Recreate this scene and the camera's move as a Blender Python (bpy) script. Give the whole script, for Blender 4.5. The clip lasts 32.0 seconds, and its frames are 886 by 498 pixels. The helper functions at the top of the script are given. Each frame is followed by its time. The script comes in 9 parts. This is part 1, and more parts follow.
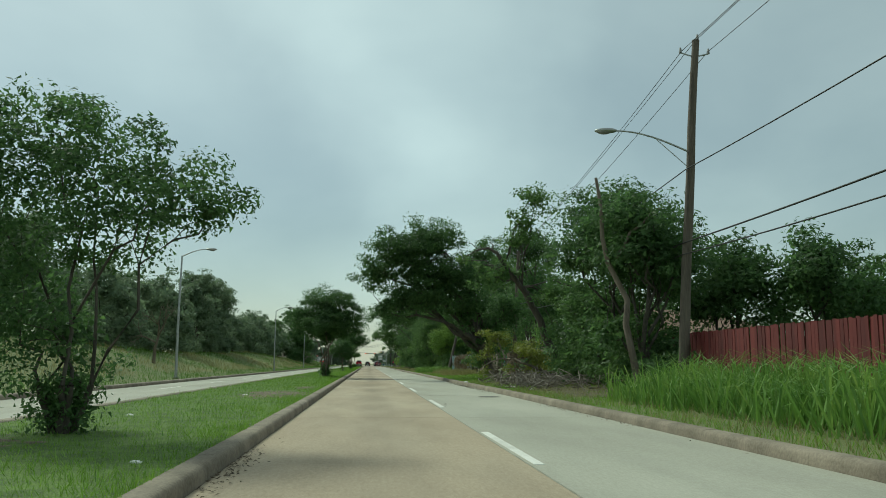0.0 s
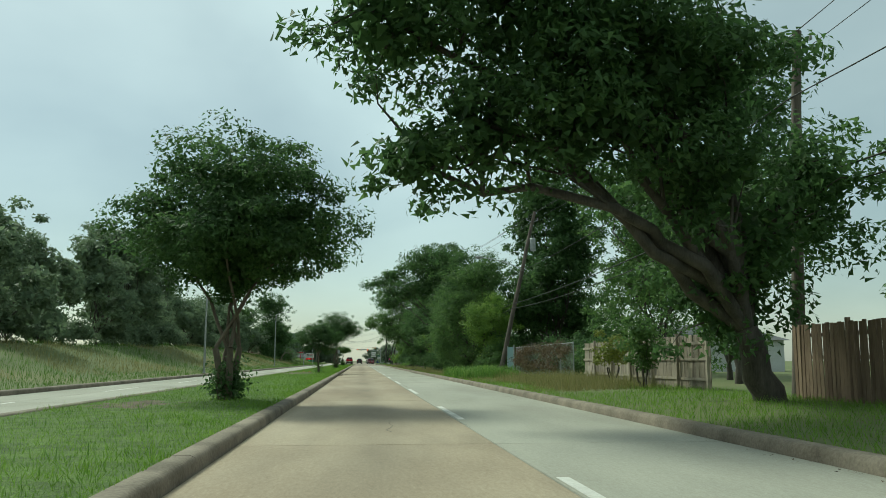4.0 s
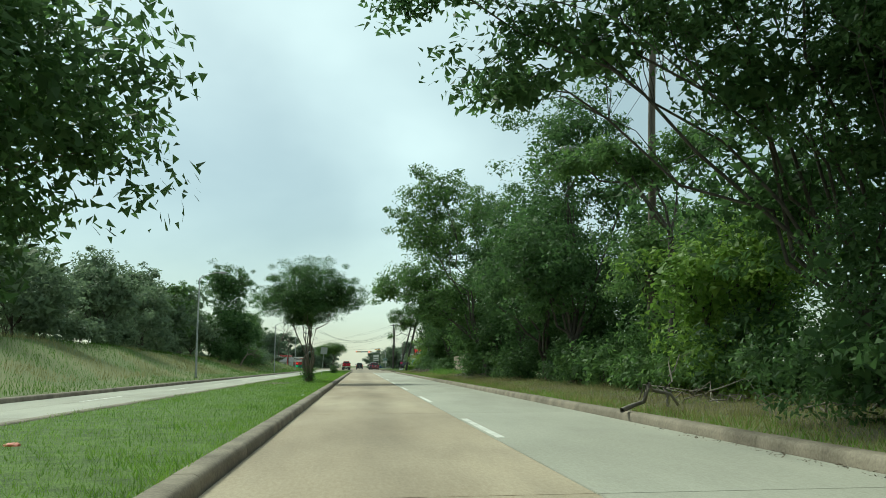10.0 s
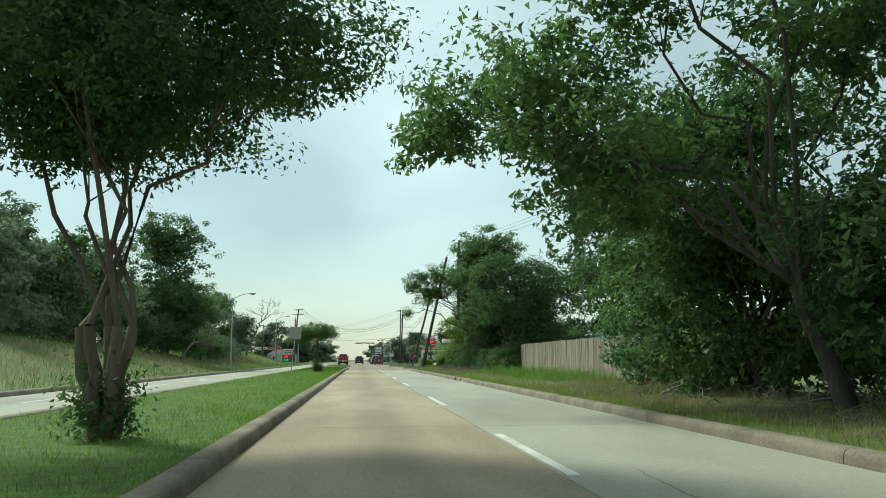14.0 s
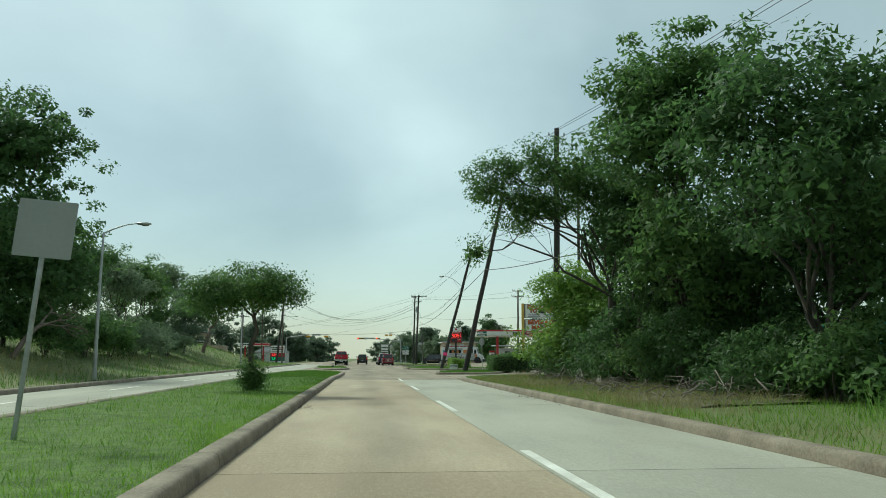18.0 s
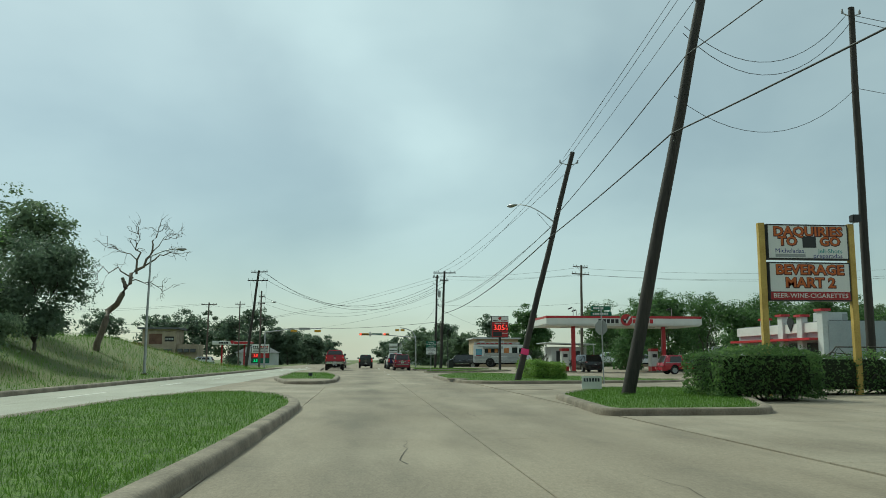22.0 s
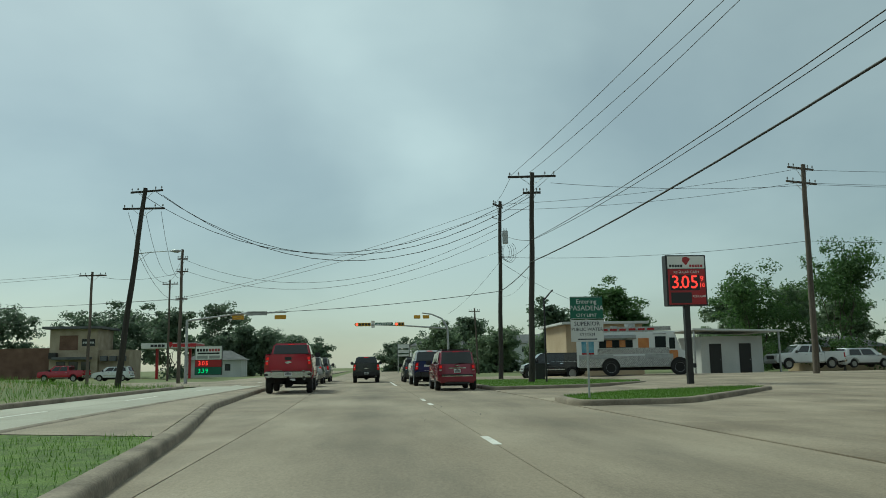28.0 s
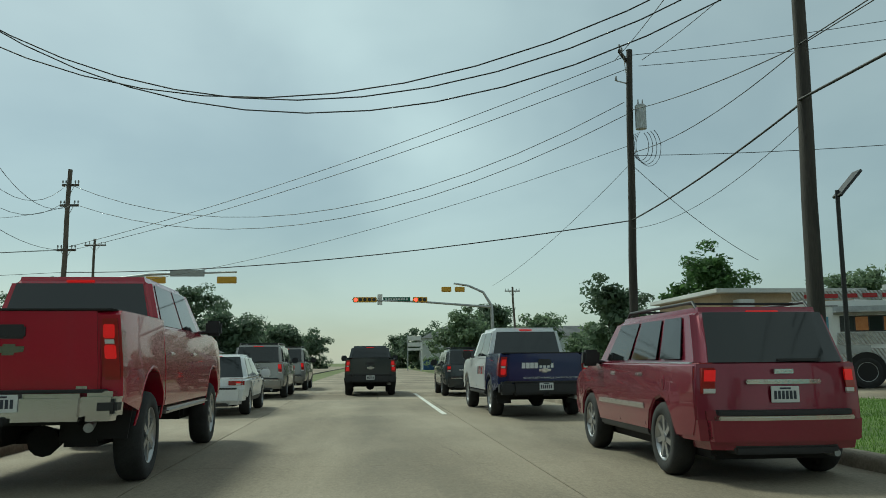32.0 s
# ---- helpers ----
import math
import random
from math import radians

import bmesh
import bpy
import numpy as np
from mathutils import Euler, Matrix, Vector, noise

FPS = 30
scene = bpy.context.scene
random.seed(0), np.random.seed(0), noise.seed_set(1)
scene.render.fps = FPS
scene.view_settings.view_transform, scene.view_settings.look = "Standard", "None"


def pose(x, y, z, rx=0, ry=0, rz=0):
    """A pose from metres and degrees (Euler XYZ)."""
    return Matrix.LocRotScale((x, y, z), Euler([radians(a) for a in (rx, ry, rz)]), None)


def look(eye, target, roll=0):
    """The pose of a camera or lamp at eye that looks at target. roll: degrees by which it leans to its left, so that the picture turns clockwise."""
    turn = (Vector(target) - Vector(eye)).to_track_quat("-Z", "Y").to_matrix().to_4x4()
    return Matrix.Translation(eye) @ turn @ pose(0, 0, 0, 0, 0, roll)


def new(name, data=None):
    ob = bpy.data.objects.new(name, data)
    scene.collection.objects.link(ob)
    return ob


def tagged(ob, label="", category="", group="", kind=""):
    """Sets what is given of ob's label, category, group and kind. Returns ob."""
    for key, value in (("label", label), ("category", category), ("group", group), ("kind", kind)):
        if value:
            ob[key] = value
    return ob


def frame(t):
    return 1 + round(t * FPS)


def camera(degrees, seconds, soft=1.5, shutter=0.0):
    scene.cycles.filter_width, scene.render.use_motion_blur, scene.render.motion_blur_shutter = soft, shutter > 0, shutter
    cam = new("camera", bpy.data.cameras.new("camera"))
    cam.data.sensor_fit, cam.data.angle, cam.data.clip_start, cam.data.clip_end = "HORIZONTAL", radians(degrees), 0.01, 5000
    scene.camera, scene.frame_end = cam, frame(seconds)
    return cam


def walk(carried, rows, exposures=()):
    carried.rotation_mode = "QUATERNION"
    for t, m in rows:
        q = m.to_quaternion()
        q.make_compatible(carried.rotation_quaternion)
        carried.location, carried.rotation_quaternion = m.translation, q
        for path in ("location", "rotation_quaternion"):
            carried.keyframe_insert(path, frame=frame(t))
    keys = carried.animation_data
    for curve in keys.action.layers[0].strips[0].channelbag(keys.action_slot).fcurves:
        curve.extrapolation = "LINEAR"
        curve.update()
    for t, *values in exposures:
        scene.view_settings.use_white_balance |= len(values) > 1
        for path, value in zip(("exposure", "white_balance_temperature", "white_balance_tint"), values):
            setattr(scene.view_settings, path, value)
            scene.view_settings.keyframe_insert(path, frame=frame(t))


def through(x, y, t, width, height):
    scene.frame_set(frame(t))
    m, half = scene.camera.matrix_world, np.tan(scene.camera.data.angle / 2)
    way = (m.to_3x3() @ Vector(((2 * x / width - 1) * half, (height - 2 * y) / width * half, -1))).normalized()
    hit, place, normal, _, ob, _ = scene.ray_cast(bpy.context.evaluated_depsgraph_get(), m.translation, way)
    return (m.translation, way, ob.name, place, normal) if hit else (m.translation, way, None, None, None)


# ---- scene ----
cam = camera(56.13, 32.0, soft=0.9)
PATH = [
    (0.0, pose(-0.109, -0.118, 1.115, 97.852, -0.142, -5.108)),
    (0.5, pose(-0.157, 4.976, 1.081, 97.939, -0.008, -5.187)),
    (1.0, pose(-0.177, 9.869, 1.061, 97.990, 0.170, -5.282)),
    (1.5, pose(-0.122, 15.354, 1.049, 97.902, 0.258, -5.320)),
    (2.0, pose(-0.111, 21.402, 1.062, 97.930, 0.255, -5.172)),
    (2.5, pose(-0.117, 26.698, 1.075, 97.869, 0.268, -5.077)),
    (3.0, pose(-0.080, 31.928, 1.080, 97.728, 0.210, -5.419)),
    (3.5, pose(-0.055, 37.029, 1.079, 97.644, 0.070, -5.543)),
    (5.5, pose(-0.168, 59.784, 1.048, 97.782, -0.071, -5.896)),
    (6.0, pose(-0.182, 65.126, 1.098, 97.762, -0.070, -5.859)),
    (6.5, pose(-0.176, 70.475, 1.100, 97.725, -0.146, -5.750)),
    (7.0, pose(-0.105, 75.470, 1.085, 97.830, -0.133, -5.529)),
    (7.5, pose(-0.146, 80.658, 1.076, 97.776, -0.069, -5.421)),
    (8.0, pose(-0.182, 85.625, 1.063, 97.828, -0.028, -5.346)),
    (8.5, pose(-0.244, 91.180, 1.066, 97.854, 0.125, -5.458)),
    (9.0, pose(-0.270, 96.553, 1.061, 97.917, 0.296, -5.503)),
    (9.5, pose(-0.247, 101.337, 1.049, 97.931, 0.382, -5.515)),
    (10.0, pose(-0.295, 106.476, 1.074, 97.959, 0.342, -5.694)),
    (10.5, pose(-0.441, 110.271, 1.122, 97.955, 0.389, -5.800)),
    (11.0, pose(-0.461, 115.072, 1.117, 97.949, 0.485, -5.798)),
    (11.5, pose(-0.423, 120.566, 1.117, 97.973, 0.399, -5.779)),
    (12.0, pose(-0.330, 125.592, 1.111, 97.953, 0.202, -5.666)),
    (12.5, pose(-0.329, 131.036, 1.126, 97.867, -0.053, -5.763)),
    (13.0, pose(-0.352, 136.043, 1.121, 97.770, 0.067, -5.668)),
    (13.5, pose(-0.238, 141.777, 1.092, 97.669, 0.045, -5.724)),
    (14.0, pose(-0.230, 147.571, 1.100, 97.548, 0.200, -5.688)),
    (14.5, pose(-0.314, 153.215, 1.100, 97.732, -0.091, -5.848)),
    (16.5, pose(-0.200, 174.250, 1.126, 97.639, -0.100, -5.740)),
    (17.0, pose(-0.160, 179.255, 1.121, 97.509, 0.184, -5.570)),
    (17.5, pose(-0.160, 184.184, 1.125, 97.554, 0.106, -5.500)),
    (18.0, pose(-0.181, 189.033, 1.122, 97.503, -0.080, -5.461)),
    (18.5, pose(-0.240, 193.826, 1.144, 97.603, -0.125, -5.420)),
    (19.0, pose(-0.245, 199.001, 1.102, 97.542, 0.242, -5.405)),
    (19.5, pose(-0.262, 204.473, 1.140, 97.586, 0.066, -5.362)),
    (20.0, pose(-0.238, 209.490, 1.181, 97.600, -0.049, -5.364)),
    (20.5, pose(-0.214, 214.579, 1.154, 97.591, -0.147, -5.313)),
    (21.0, pose(-0.131, 219.484, 1.140, 97.636, -0.228, -5.221)),
    (21.5, pose(-0.020, 225.342, 1.138, 97.600, -0.144, -5.152)),
    (22.0, pose(0.083, 230.232, 1.136, 97.614, -0.089, -5.093)),
    (22.5, pose(0.107, 235.064, 1.090, 97.636, -0.028, -5.027)),
    (23.0, pose(-0.006, 239.703, 1.048, 97.732, 0.224, -5.146)),
    (23.5, pose(-0.090, 244.749, 1.025, 97.776, 0.260, -5.252)),
    (24.0, pose(-0.100, 249.779, 0.975, 97.903, 0.501, -5.225)),
    (24.5, pose(-0.040, 254.382, 0.935, 98.007, 0.844, -5.173)),
    (25.0, pose(-0.012, 259.148, 0.943, 98.140, 0.895, -5.090)),
    (25.5, pose(-0.000, 263.597, 1.019, 98.023, 1.073, -5.061)),
    (27.5, pose(-0.070, 281.245, 1.051, 98.001, 0.967, -5.052)),
    (28.0, pose(-0.058, 284.838, 1.064, 98.032, 0.965, -5.028)),
    (28.5, pose(-0.016, 289.047, 1.081, 98.098, 0.967, -4.975)),
    (29.0, pose(-0.037, 293.116, 1.082, 98.035, 0.972, -4.964)),
    (29.5, pose(-0.106, 296.660, 1.086, 97.983, 0.805, -4.975)),
    (30.0, pose(-0.190, 300.380, 1.095, 97.930, 0.720, -5.019)),
    (30.5, pose(-0.243, 303.732, 1.112, 97.885, 0.687, -5.027)),
    (31.0, pose(-0.382, 307.170, 1.137, 97.858, 0.441, -5.116)),
    (31.5, pose(-0.337, 310.614, 1.171, 97.794, 0.424, -5.072)),
    (32.0, pose(-0.239, 313.467, 1.193, 97.766, 0.483, -4.910)),
]
walk(cam, PATH, [(0, -0.2, 6150, -10), (3.5, -0.12, 6150, -10), (5.5, 0.36, 6150, -10), (7, 0.1, 6150, -10), (8, 0.0, 6150, -10), (10, 0.22, 6150, -10), (12, 0.13, 6150, -10), (13, 0.22, 6150, -10), (14.5, 0.26, 6150, -10), (17, 0.06, 6030, -10), (21, -0.02, 6030, -10), (25, -0.35, 6030, -10), (32, -0.25, 6030, -10)])

# ---- world and light ----
SUN_EL, SUN_AZ = 46.0, -40.0            # azimuth from +y towards +x
world = bpy.data.worlds.new("overcast_sky")
scene.world = world
world.use_nodes = True
wn, wl = world.node_tree.nodes, world.node_tree.links
wn.clear()


def wnode(kind, **values):
    n = wn.new(kind)
    for k, v in values.items():
        n.inputs[k].default_value = v
    return n


w_out, w_bg, w_bg2, w_add = wnode("ShaderNodeOutputWorld"), wnode("ShaderNodeBackground"), wnode("ShaderNodeBackground"), wnode("ShaderNodeAddShader")
w_sky = wnode("ShaderNodeTexSky")
w_sky.sky_type, w_sky.sun_disc = "NISHITA", False
w_sky.sun_elevation, w_sky.sun_rotation = radians(SUN_EL), radians(SUN_AZ)
w_sky.dust_density, w_sky.air_density = 0.8, 1.0
w_bg.inputs["Strength"].default_value = 0.05
wl.new(w_sky.outputs["Color"], w_bg.inputs["Color"])
w_tc = wnode("ShaderNodeTexCoord")
w_sep = wnode("ShaderNodeSeparateXYZ")
wl.new(w_tc.outputs["Generated"], w_sep.inputs[0])
w_h = wnode("ShaderNodeMath")
w_h.operation = "ADD"
w_h.inputs[1].default_value = 0.30
wl.new(w_sep.outputs["Z"], w_h.inputs[0])
w_div = wnode("ShaderNodeVectorMath")
w_div.operation = "DIVIDE"
wl.new(w_tc.outputs["Generated"], w_div.inputs[0])
wl.new(w_h.outputs[0], w_div.inputs[1])
w_map = wnode("ShaderNodeMapping")
w_map.inputs["Location"].default_value = (0.95, 0.3, 0.0)
wl.new(w_div.outputs[0], w_map.inputs["Vector"])
w_noise = wnode("ShaderNodeTexNoise", Scale=1.15, Detail=5.0, Roughness=0.48, Distortion=0.25)
wl.new(w_map.outputs[0], w_noise.inputs["Vector"])
w_ramp = wnode("ShaderNodeValToRGB")
w_ramp.color_ramp.elements[0].position, w_ramp.color_ramp.elements[0].color = 0.36, (0.342, 0.362, 0.334, 1)
w_ramp.color_ramp.elements[1].position, w_ramp.color_ramp.elements[1].color = 0.64, (0.495, 0.514, 0.470, 1)
wl.new(w_noise.outputs["Fac"], w_ramp.inputs["Fac"])
# the veil brightens towards the hidden sun
sx, sy, sz = math.sin(radians(SUN_AZ)) * math.cos(radians(SUN_EL)), math.cos(radians(SUN_AZ)) * math.cos(radians(SUN_EL)), math.sin(radians(SUN_EL))
w_dot = wnode("ShaderNodeVectorMath")
w_dot.operation = "DOT_PRODUCT"
w_dot.inputs[1].default_value = (sx, sy, sz)
wl.new(w_tc.outputs["Generated"], w_dot.inputs[0])
w_glow = wnode("ShaderNodeMapRange")
for k, v in (("From Min", 0.35), ("From Max", 1.0), ("To Min", 1.05), ("To Max", 0.96)):
    w_glow.inputs[k].default_value = v
wl.new(w_dot.outputs["Value"], w_glow.inputs["Value"])
# the deck thins overhead, and a few broad banks and breaks drift in it: azimuth from +y to +x, elevation, reach in degrees, weight
w_lift = wnode("ShaderNodeMapRange")
for k, v in (("From Min", 0.0), ("From Max", 0.45), ("To Min", 0.79), ("To Max", 1.12)):
    w_lift.inputs[k].default_value = v
wl.new(w_sep.outputs["Z"], w_lift.inputs["Value"])
w_wob = wnode("ShaderNodeTexNoise", Scale=3.2, Detail=4.0, Roughness=0.55)
wl.new(w_tc.outputs["Generated"], w_wob.inputs["Vector"])
w_shift = wnode("ShaderNodeVectorMath")
w_shift.operation = "MULTIPLY_ADD"
w_shift.inputs[1].default_value, w_shift.inputs[2].default_value = (0.30, 0.30, 0.30), (-0.15, -0.15, -0.15)
wl.new(w_wob.outputs["Color"], w_shift.inputs[0])
w_dir = wnode("ShaderNodeVectorMath")
w_dir.operation = "ADD"
wl.new(w_tc.outputs["Generated"], w_dir.inputs[0])
wl.new(w_shift.outputs[0], w_dir.inputs[1])
w_unit = wnode("ShaderNodeVectorMath")
w_unit.operation = "NORMALIZE"
wl.new(w_dir.outputs[0], w_unit.inputs[0])
w_sum = w_glow.outputs[0]
for az, el, reach, weight in ((2, 24, 14, 0.36), (-20, 20, 13, 0.06), (-7, 12, 12, -0.16), (9, 22, 9, -0.06), (5, 13, 8, 0.10), (30, 15, 16, -0.06), (-45, 30, 18, 0.04), (50, 40, 22, 0.12), (150, 35, 30, 0.12), (-120, 30, 28, -0.10)):
    d, m = wnode("ShaderNodeVectorMath"), wnode("ShaderNodeMapRange")
    d.operation, m.interpolation_type = "DOT_PRODUCT", "SMOOTHSTEP"
    d.inputs[1].default_value = (math.sin(radians(az)) * math.cos(radians(el)), math.cos(radians(az)) * math.cos(radians(el)), math.sin(radians(el)))
    wl.new(w_unit.outputs[0], d.inputs[0])
    for k, v in (("From Min", math.cos(radians(reach))), ("From Max", 1.0), ("To Min", 0.0), ("To Max", weight)):
        m.inputs[k].default_value = v
    wl.new(d.outputs["Value"], m.inputs["Value"])
    a = wnode("ShaderNodeMath")
    a.operation = "ADD"
    wl.new(w_sum, a.inputs[0])
    wl.new(m.outputs[0], a.inputs[1])
    w_sum = a.outputs[0]
w_deck = wnode("ShaderNodeMath")
w_deck.operation = "MULTIPLY"
wl.new(w_sum, w_deck.inputs[0])
wl.new(w_lift.outputs[0], w_deck.inputs[1])
w_mul = wnode("ShaderNodeVectorMath")
w_mul.operation = "SCALE"
wl.new(w_ramp.outputs["Color"], w_mul.inputs[0])
wl.new(w_deck.outputs[0], w_mul.inputs["Scale"])
wl.new(w_mul.outputs[0], w_bg2.inputs["Color"])
w_bg2.inputs["Strength"].default_value = 0.84
wl.new(w_bg.outputs[0], w_add.inputs[0])
wl.new(w_bg2.outputs[0], w_add.inputs[1])
wl.new(w_add.outputs[0], w_out.inputs["Surface"])

sun = new("sun", bpy.data.lights.new("sun", "SUN"))
sun.data.energy, sun.data.angle, sun.data.color = 3.0, radians(12), (1.0, 0.96, 0.83)
sun.matrix_world = look((sx * 50, sy * 50, sz * 50), (0, 0, 0))

# ---- materials ----
def shader(name, rough=0.7, metal=0.0):
    m = bpy.data.materials.new(name)
    m.use_nodes = True
    b = m.node_tree.nodes["Principled BSDF"]
    b.inputs["Roughness"].default_value, b.inputs["Metallic"].default_value = rough, metal
    return m, m.node_tree.nodes, m.node_tree.links, b


def surface(name, a, b, scale=3.0, fine=40.0, rough=0.75, metal=0.0, bump=0.15, stretch=(1, 1, 1), spread=(0.35, 0.68), per_piece=0.0, coat=0.0, grain=0.35):
    """A colour that wanders from a to b at two scales in world space, with fine relief."""
    m, n, l, bs = shader(name, rough, metal)
    geo = n.new("ShaderNodeNewGeometry")
    mp = n.new("ShaderNodeMapping")
    mp.inputs["Scale"].default_value = stretch
    l.new(geo.outputs["Position"], mp.inputs["Vector"])
    n1, n2, mix, ramp = n.new("ShaderNodeTexNoise"), n.new("ShaderNodeTexNoise"), n.new("ShaderNodeMath"), n.new("ShaderNodeValToRGB")
    n1.inputs["Scale"].default_value, n1.inputs["Detail"].default_value = scale, 5
    n2.inputs["Scale"].default_value, n2.inputs["Detail"].default_value = fine, 3
    for x in (n1, n2):
        l.new(mp.outputs[0], x.inputs["Vector"])
    mix.operation = "MULTIPLY_ADD"
    mix.inputs[1].default_value = grain
    l.new(n2.outputs["Fac"], mix.inputs[0])
    sc = n.new("ShaderNodeMath")
    sc.operation = "MULTIPLY"
    sc.inputs[1].default_value = 1 - grain
    l.new(n1.outputs["Fac"], sc.inputs[0])
    l.new(sc.outputs[0], mix.inputs[2])
    ramp.color_ramp.elements[0].position, ramp.color_ramp.elements[0].color = spread[0], (*a, 1)
    ramp.color_ramp.elements[1].position, ramp.color_ramp.elements[1].color = spread[1], (*b, 1)
    fac = mix.outputs[0]
    if per_piece:
        oi, ad = n.new("ShaderNodeObjectInfo"), n.new("ShaderNodeMath")
        ad.operation = "MULTIPLY_ADD"
        ad.inputs[1].default_value = per_piece
        l.new(oi.outputs["Random"], ad.inputs[0])
        l.new(fac, ad.inputs[2])
        sb = n.new("ShaderNodeMath")
        sb.operation = "SUBTRACT"
        sb.inputs[1].default_value = per_piece / 2
        l.new(ad.outputs[0], sb.inputs[0])
        fac = sb.outputs[0]
    l.new(fac, ramp.inputs["Fac"])
    l.new(ramp.outputs["Color"], bs.inputs["Base Color"])
    if bump:
        bp = n.new("ShaderNodeBump")
        bp.inputs["Strength"].default_value, bp.inputs["Distance"].default_value = bump, 0.02
        l.new(n2.outputs["Fac"], bp.inputs["Height"])
        l.new(bp.outputs[0], bs.inputs["Normal"])
    if coat:
        bs.inputs["Coat Weight"].default_value = coat
    return m


def plain(name, c, rough=0.5, metal=0.0, coat=0.0, emit=0.0):
    """A clean manufactured surface with faint grime."""
    m = surface(name, tuple(x * 0.88 for x in c), c, 1.3, 22.0, rough, metal, 0.02, coat=coat)
    if emit:
        b = m.node_tree.nodes["Principled BSDF"]
        b.inputs["Emission Color"].default_value, b.inputs["Emission Strength"].default_value = (*c, 1), emit
    return m


def foliage(name, a, b, c, through=0.3, rough=0.55):
    """Leaves: three greens by leaf, with light passing through the blade."""
    m, n, l, bs = shader(name, rough)
    bs.inputs["Specular IOR Level"].default_value = 0.3
    geo, ramp, tr, mx = n.new("ShaderNodeNewGeometry"), n.new("ShaderNodeValToRGB"), n.new("ShaderNodeBsdfTranslucent"), n.new("ShaderNodeMixShader")
    nz, add = n.new("ShaderNodeTexNoise"), n.new("ShaderNodeMath")
    nz.inputs["Scale"].default_value = 0.7
    l.new(geo.outputs["Position"], nz.inputs["Vector"])
    add.operation = "MULTIPLY_ADD"
    add.inputs[1].default_value = 0.28
    l.new(geo.outputs["Random Per Island"], add.inputs[0])
    sb = n.new("ShaderNodeMath")
    sb.operation = "MULTIPLY"
    sb.inputs[1].default_value = 0.6
    l.new(nz.outputs["Fac"], sb.inputs[0])
    l.new(sb.outputs[0], add.inputs[2])
    e = ramp.color_ramp.elements
    e[0].position, e[0].color, e[1].position, e[1].color = 0.20, (*a, 1), 0.72, (*c, 1)
    e.new(0.46).color = (*b, 1)
    l.new(add.outputs[0], ramp.inputs["Fac"])
    l.new(ramp.outputs["Color"], bs.inputs["Base Color"])
    l.new(ramp.outputs["Color"], tr.inputs["Color"])
    mx.inputs["Fac"].default_value = through
    l.new(bs.outputs[0], mx.inputs[1])
    l.new(tr.outputs[0], mx.inputs[2])
    l.new(mx.outputs[0], n["Material Output"].inputs["Surface"])
    return m


def clear_glass(name, tint=(0.03, 0.035, 0.035), rough=0.04):
    m, n, l, b = shader(name, rough)
    b.inputs["Base Color"].default_value = (*tint, 1)
    b.inputs["Specular IOR Level"].default_value = 0.7
    return m


CONCRETE_TAN = surface("concrete_tan", (0.29, 0.225, 0.15), (0.45, 0.375, 0.27), 0.4, 26.0, 0.85, 0, 0.22, (1.0, 0.3, 1.0), per_piece=0.10)


def streak(m, x0, half, depth):
    """A worn dark oil path along the middle of a lane."""
    n, l = m.node_tree.nodes, m.node_tree.links
    b = n["Principled BSDF"]
    was = b.inputs["Base Color"].links[0].from_socket
    geo, sep, off, ab, mr, mx, nz = (n.new(k) for k in ("ShaderNodeNewGeometry", "ShaderNodeSeparateXYZ", "ShaderNodeMath", "ShaderNodeMath", "ShaderNodeMapRange", "ShaderNodeVectorMath", "ShaderNodeTexNoise"))
    l.new(geo.outputs["Position"], sep.inputs[0])
    nz.inputs["Scale"].default_value = 0.16
    l.new(geo.outputs["Position"], nz.inputs["Vector"])
    off.operation, off.inputs[1].default_value = "SUBTRACT", x0
    l.new(sep.outputs["X"], off.inputs[0])
    ab.operation = "ABSOLUTE"
    l.new(off.outputs[0], ab.inputs[0])
    mr.interpolation_type = "SMOOTHSTEP"
    mr.inputs["From Max"].default_value, mr.inputs["To Max"].default_value = half, 1.0
    l.new(ab.outputs[0], mr.inputs["Value"])
    lo = n.new("ShaderNodeMapRange")
    lo.inputs["From Min"].default_value, lo.inputs["From Max"].default_value = 0.35, 0.65
    lo.inputs["To Min"].default_value, lo.inputs["To Max"].default_value = 1.0 - depth, 1.0 - depth * 0.3
    l.new(nz.outputs["Fac"], lo.inputs["Value"])
    l.new(lo.outputs[0], mr.inputs["To Min"])
    mx.operation = "SCALE"
    l.new(was, mx.inputs[0])
    l.new(mr.outputs[0], mx.inputs["Scale"])
    l.new(mx.outputs[0], b.inputs["Base Color"])


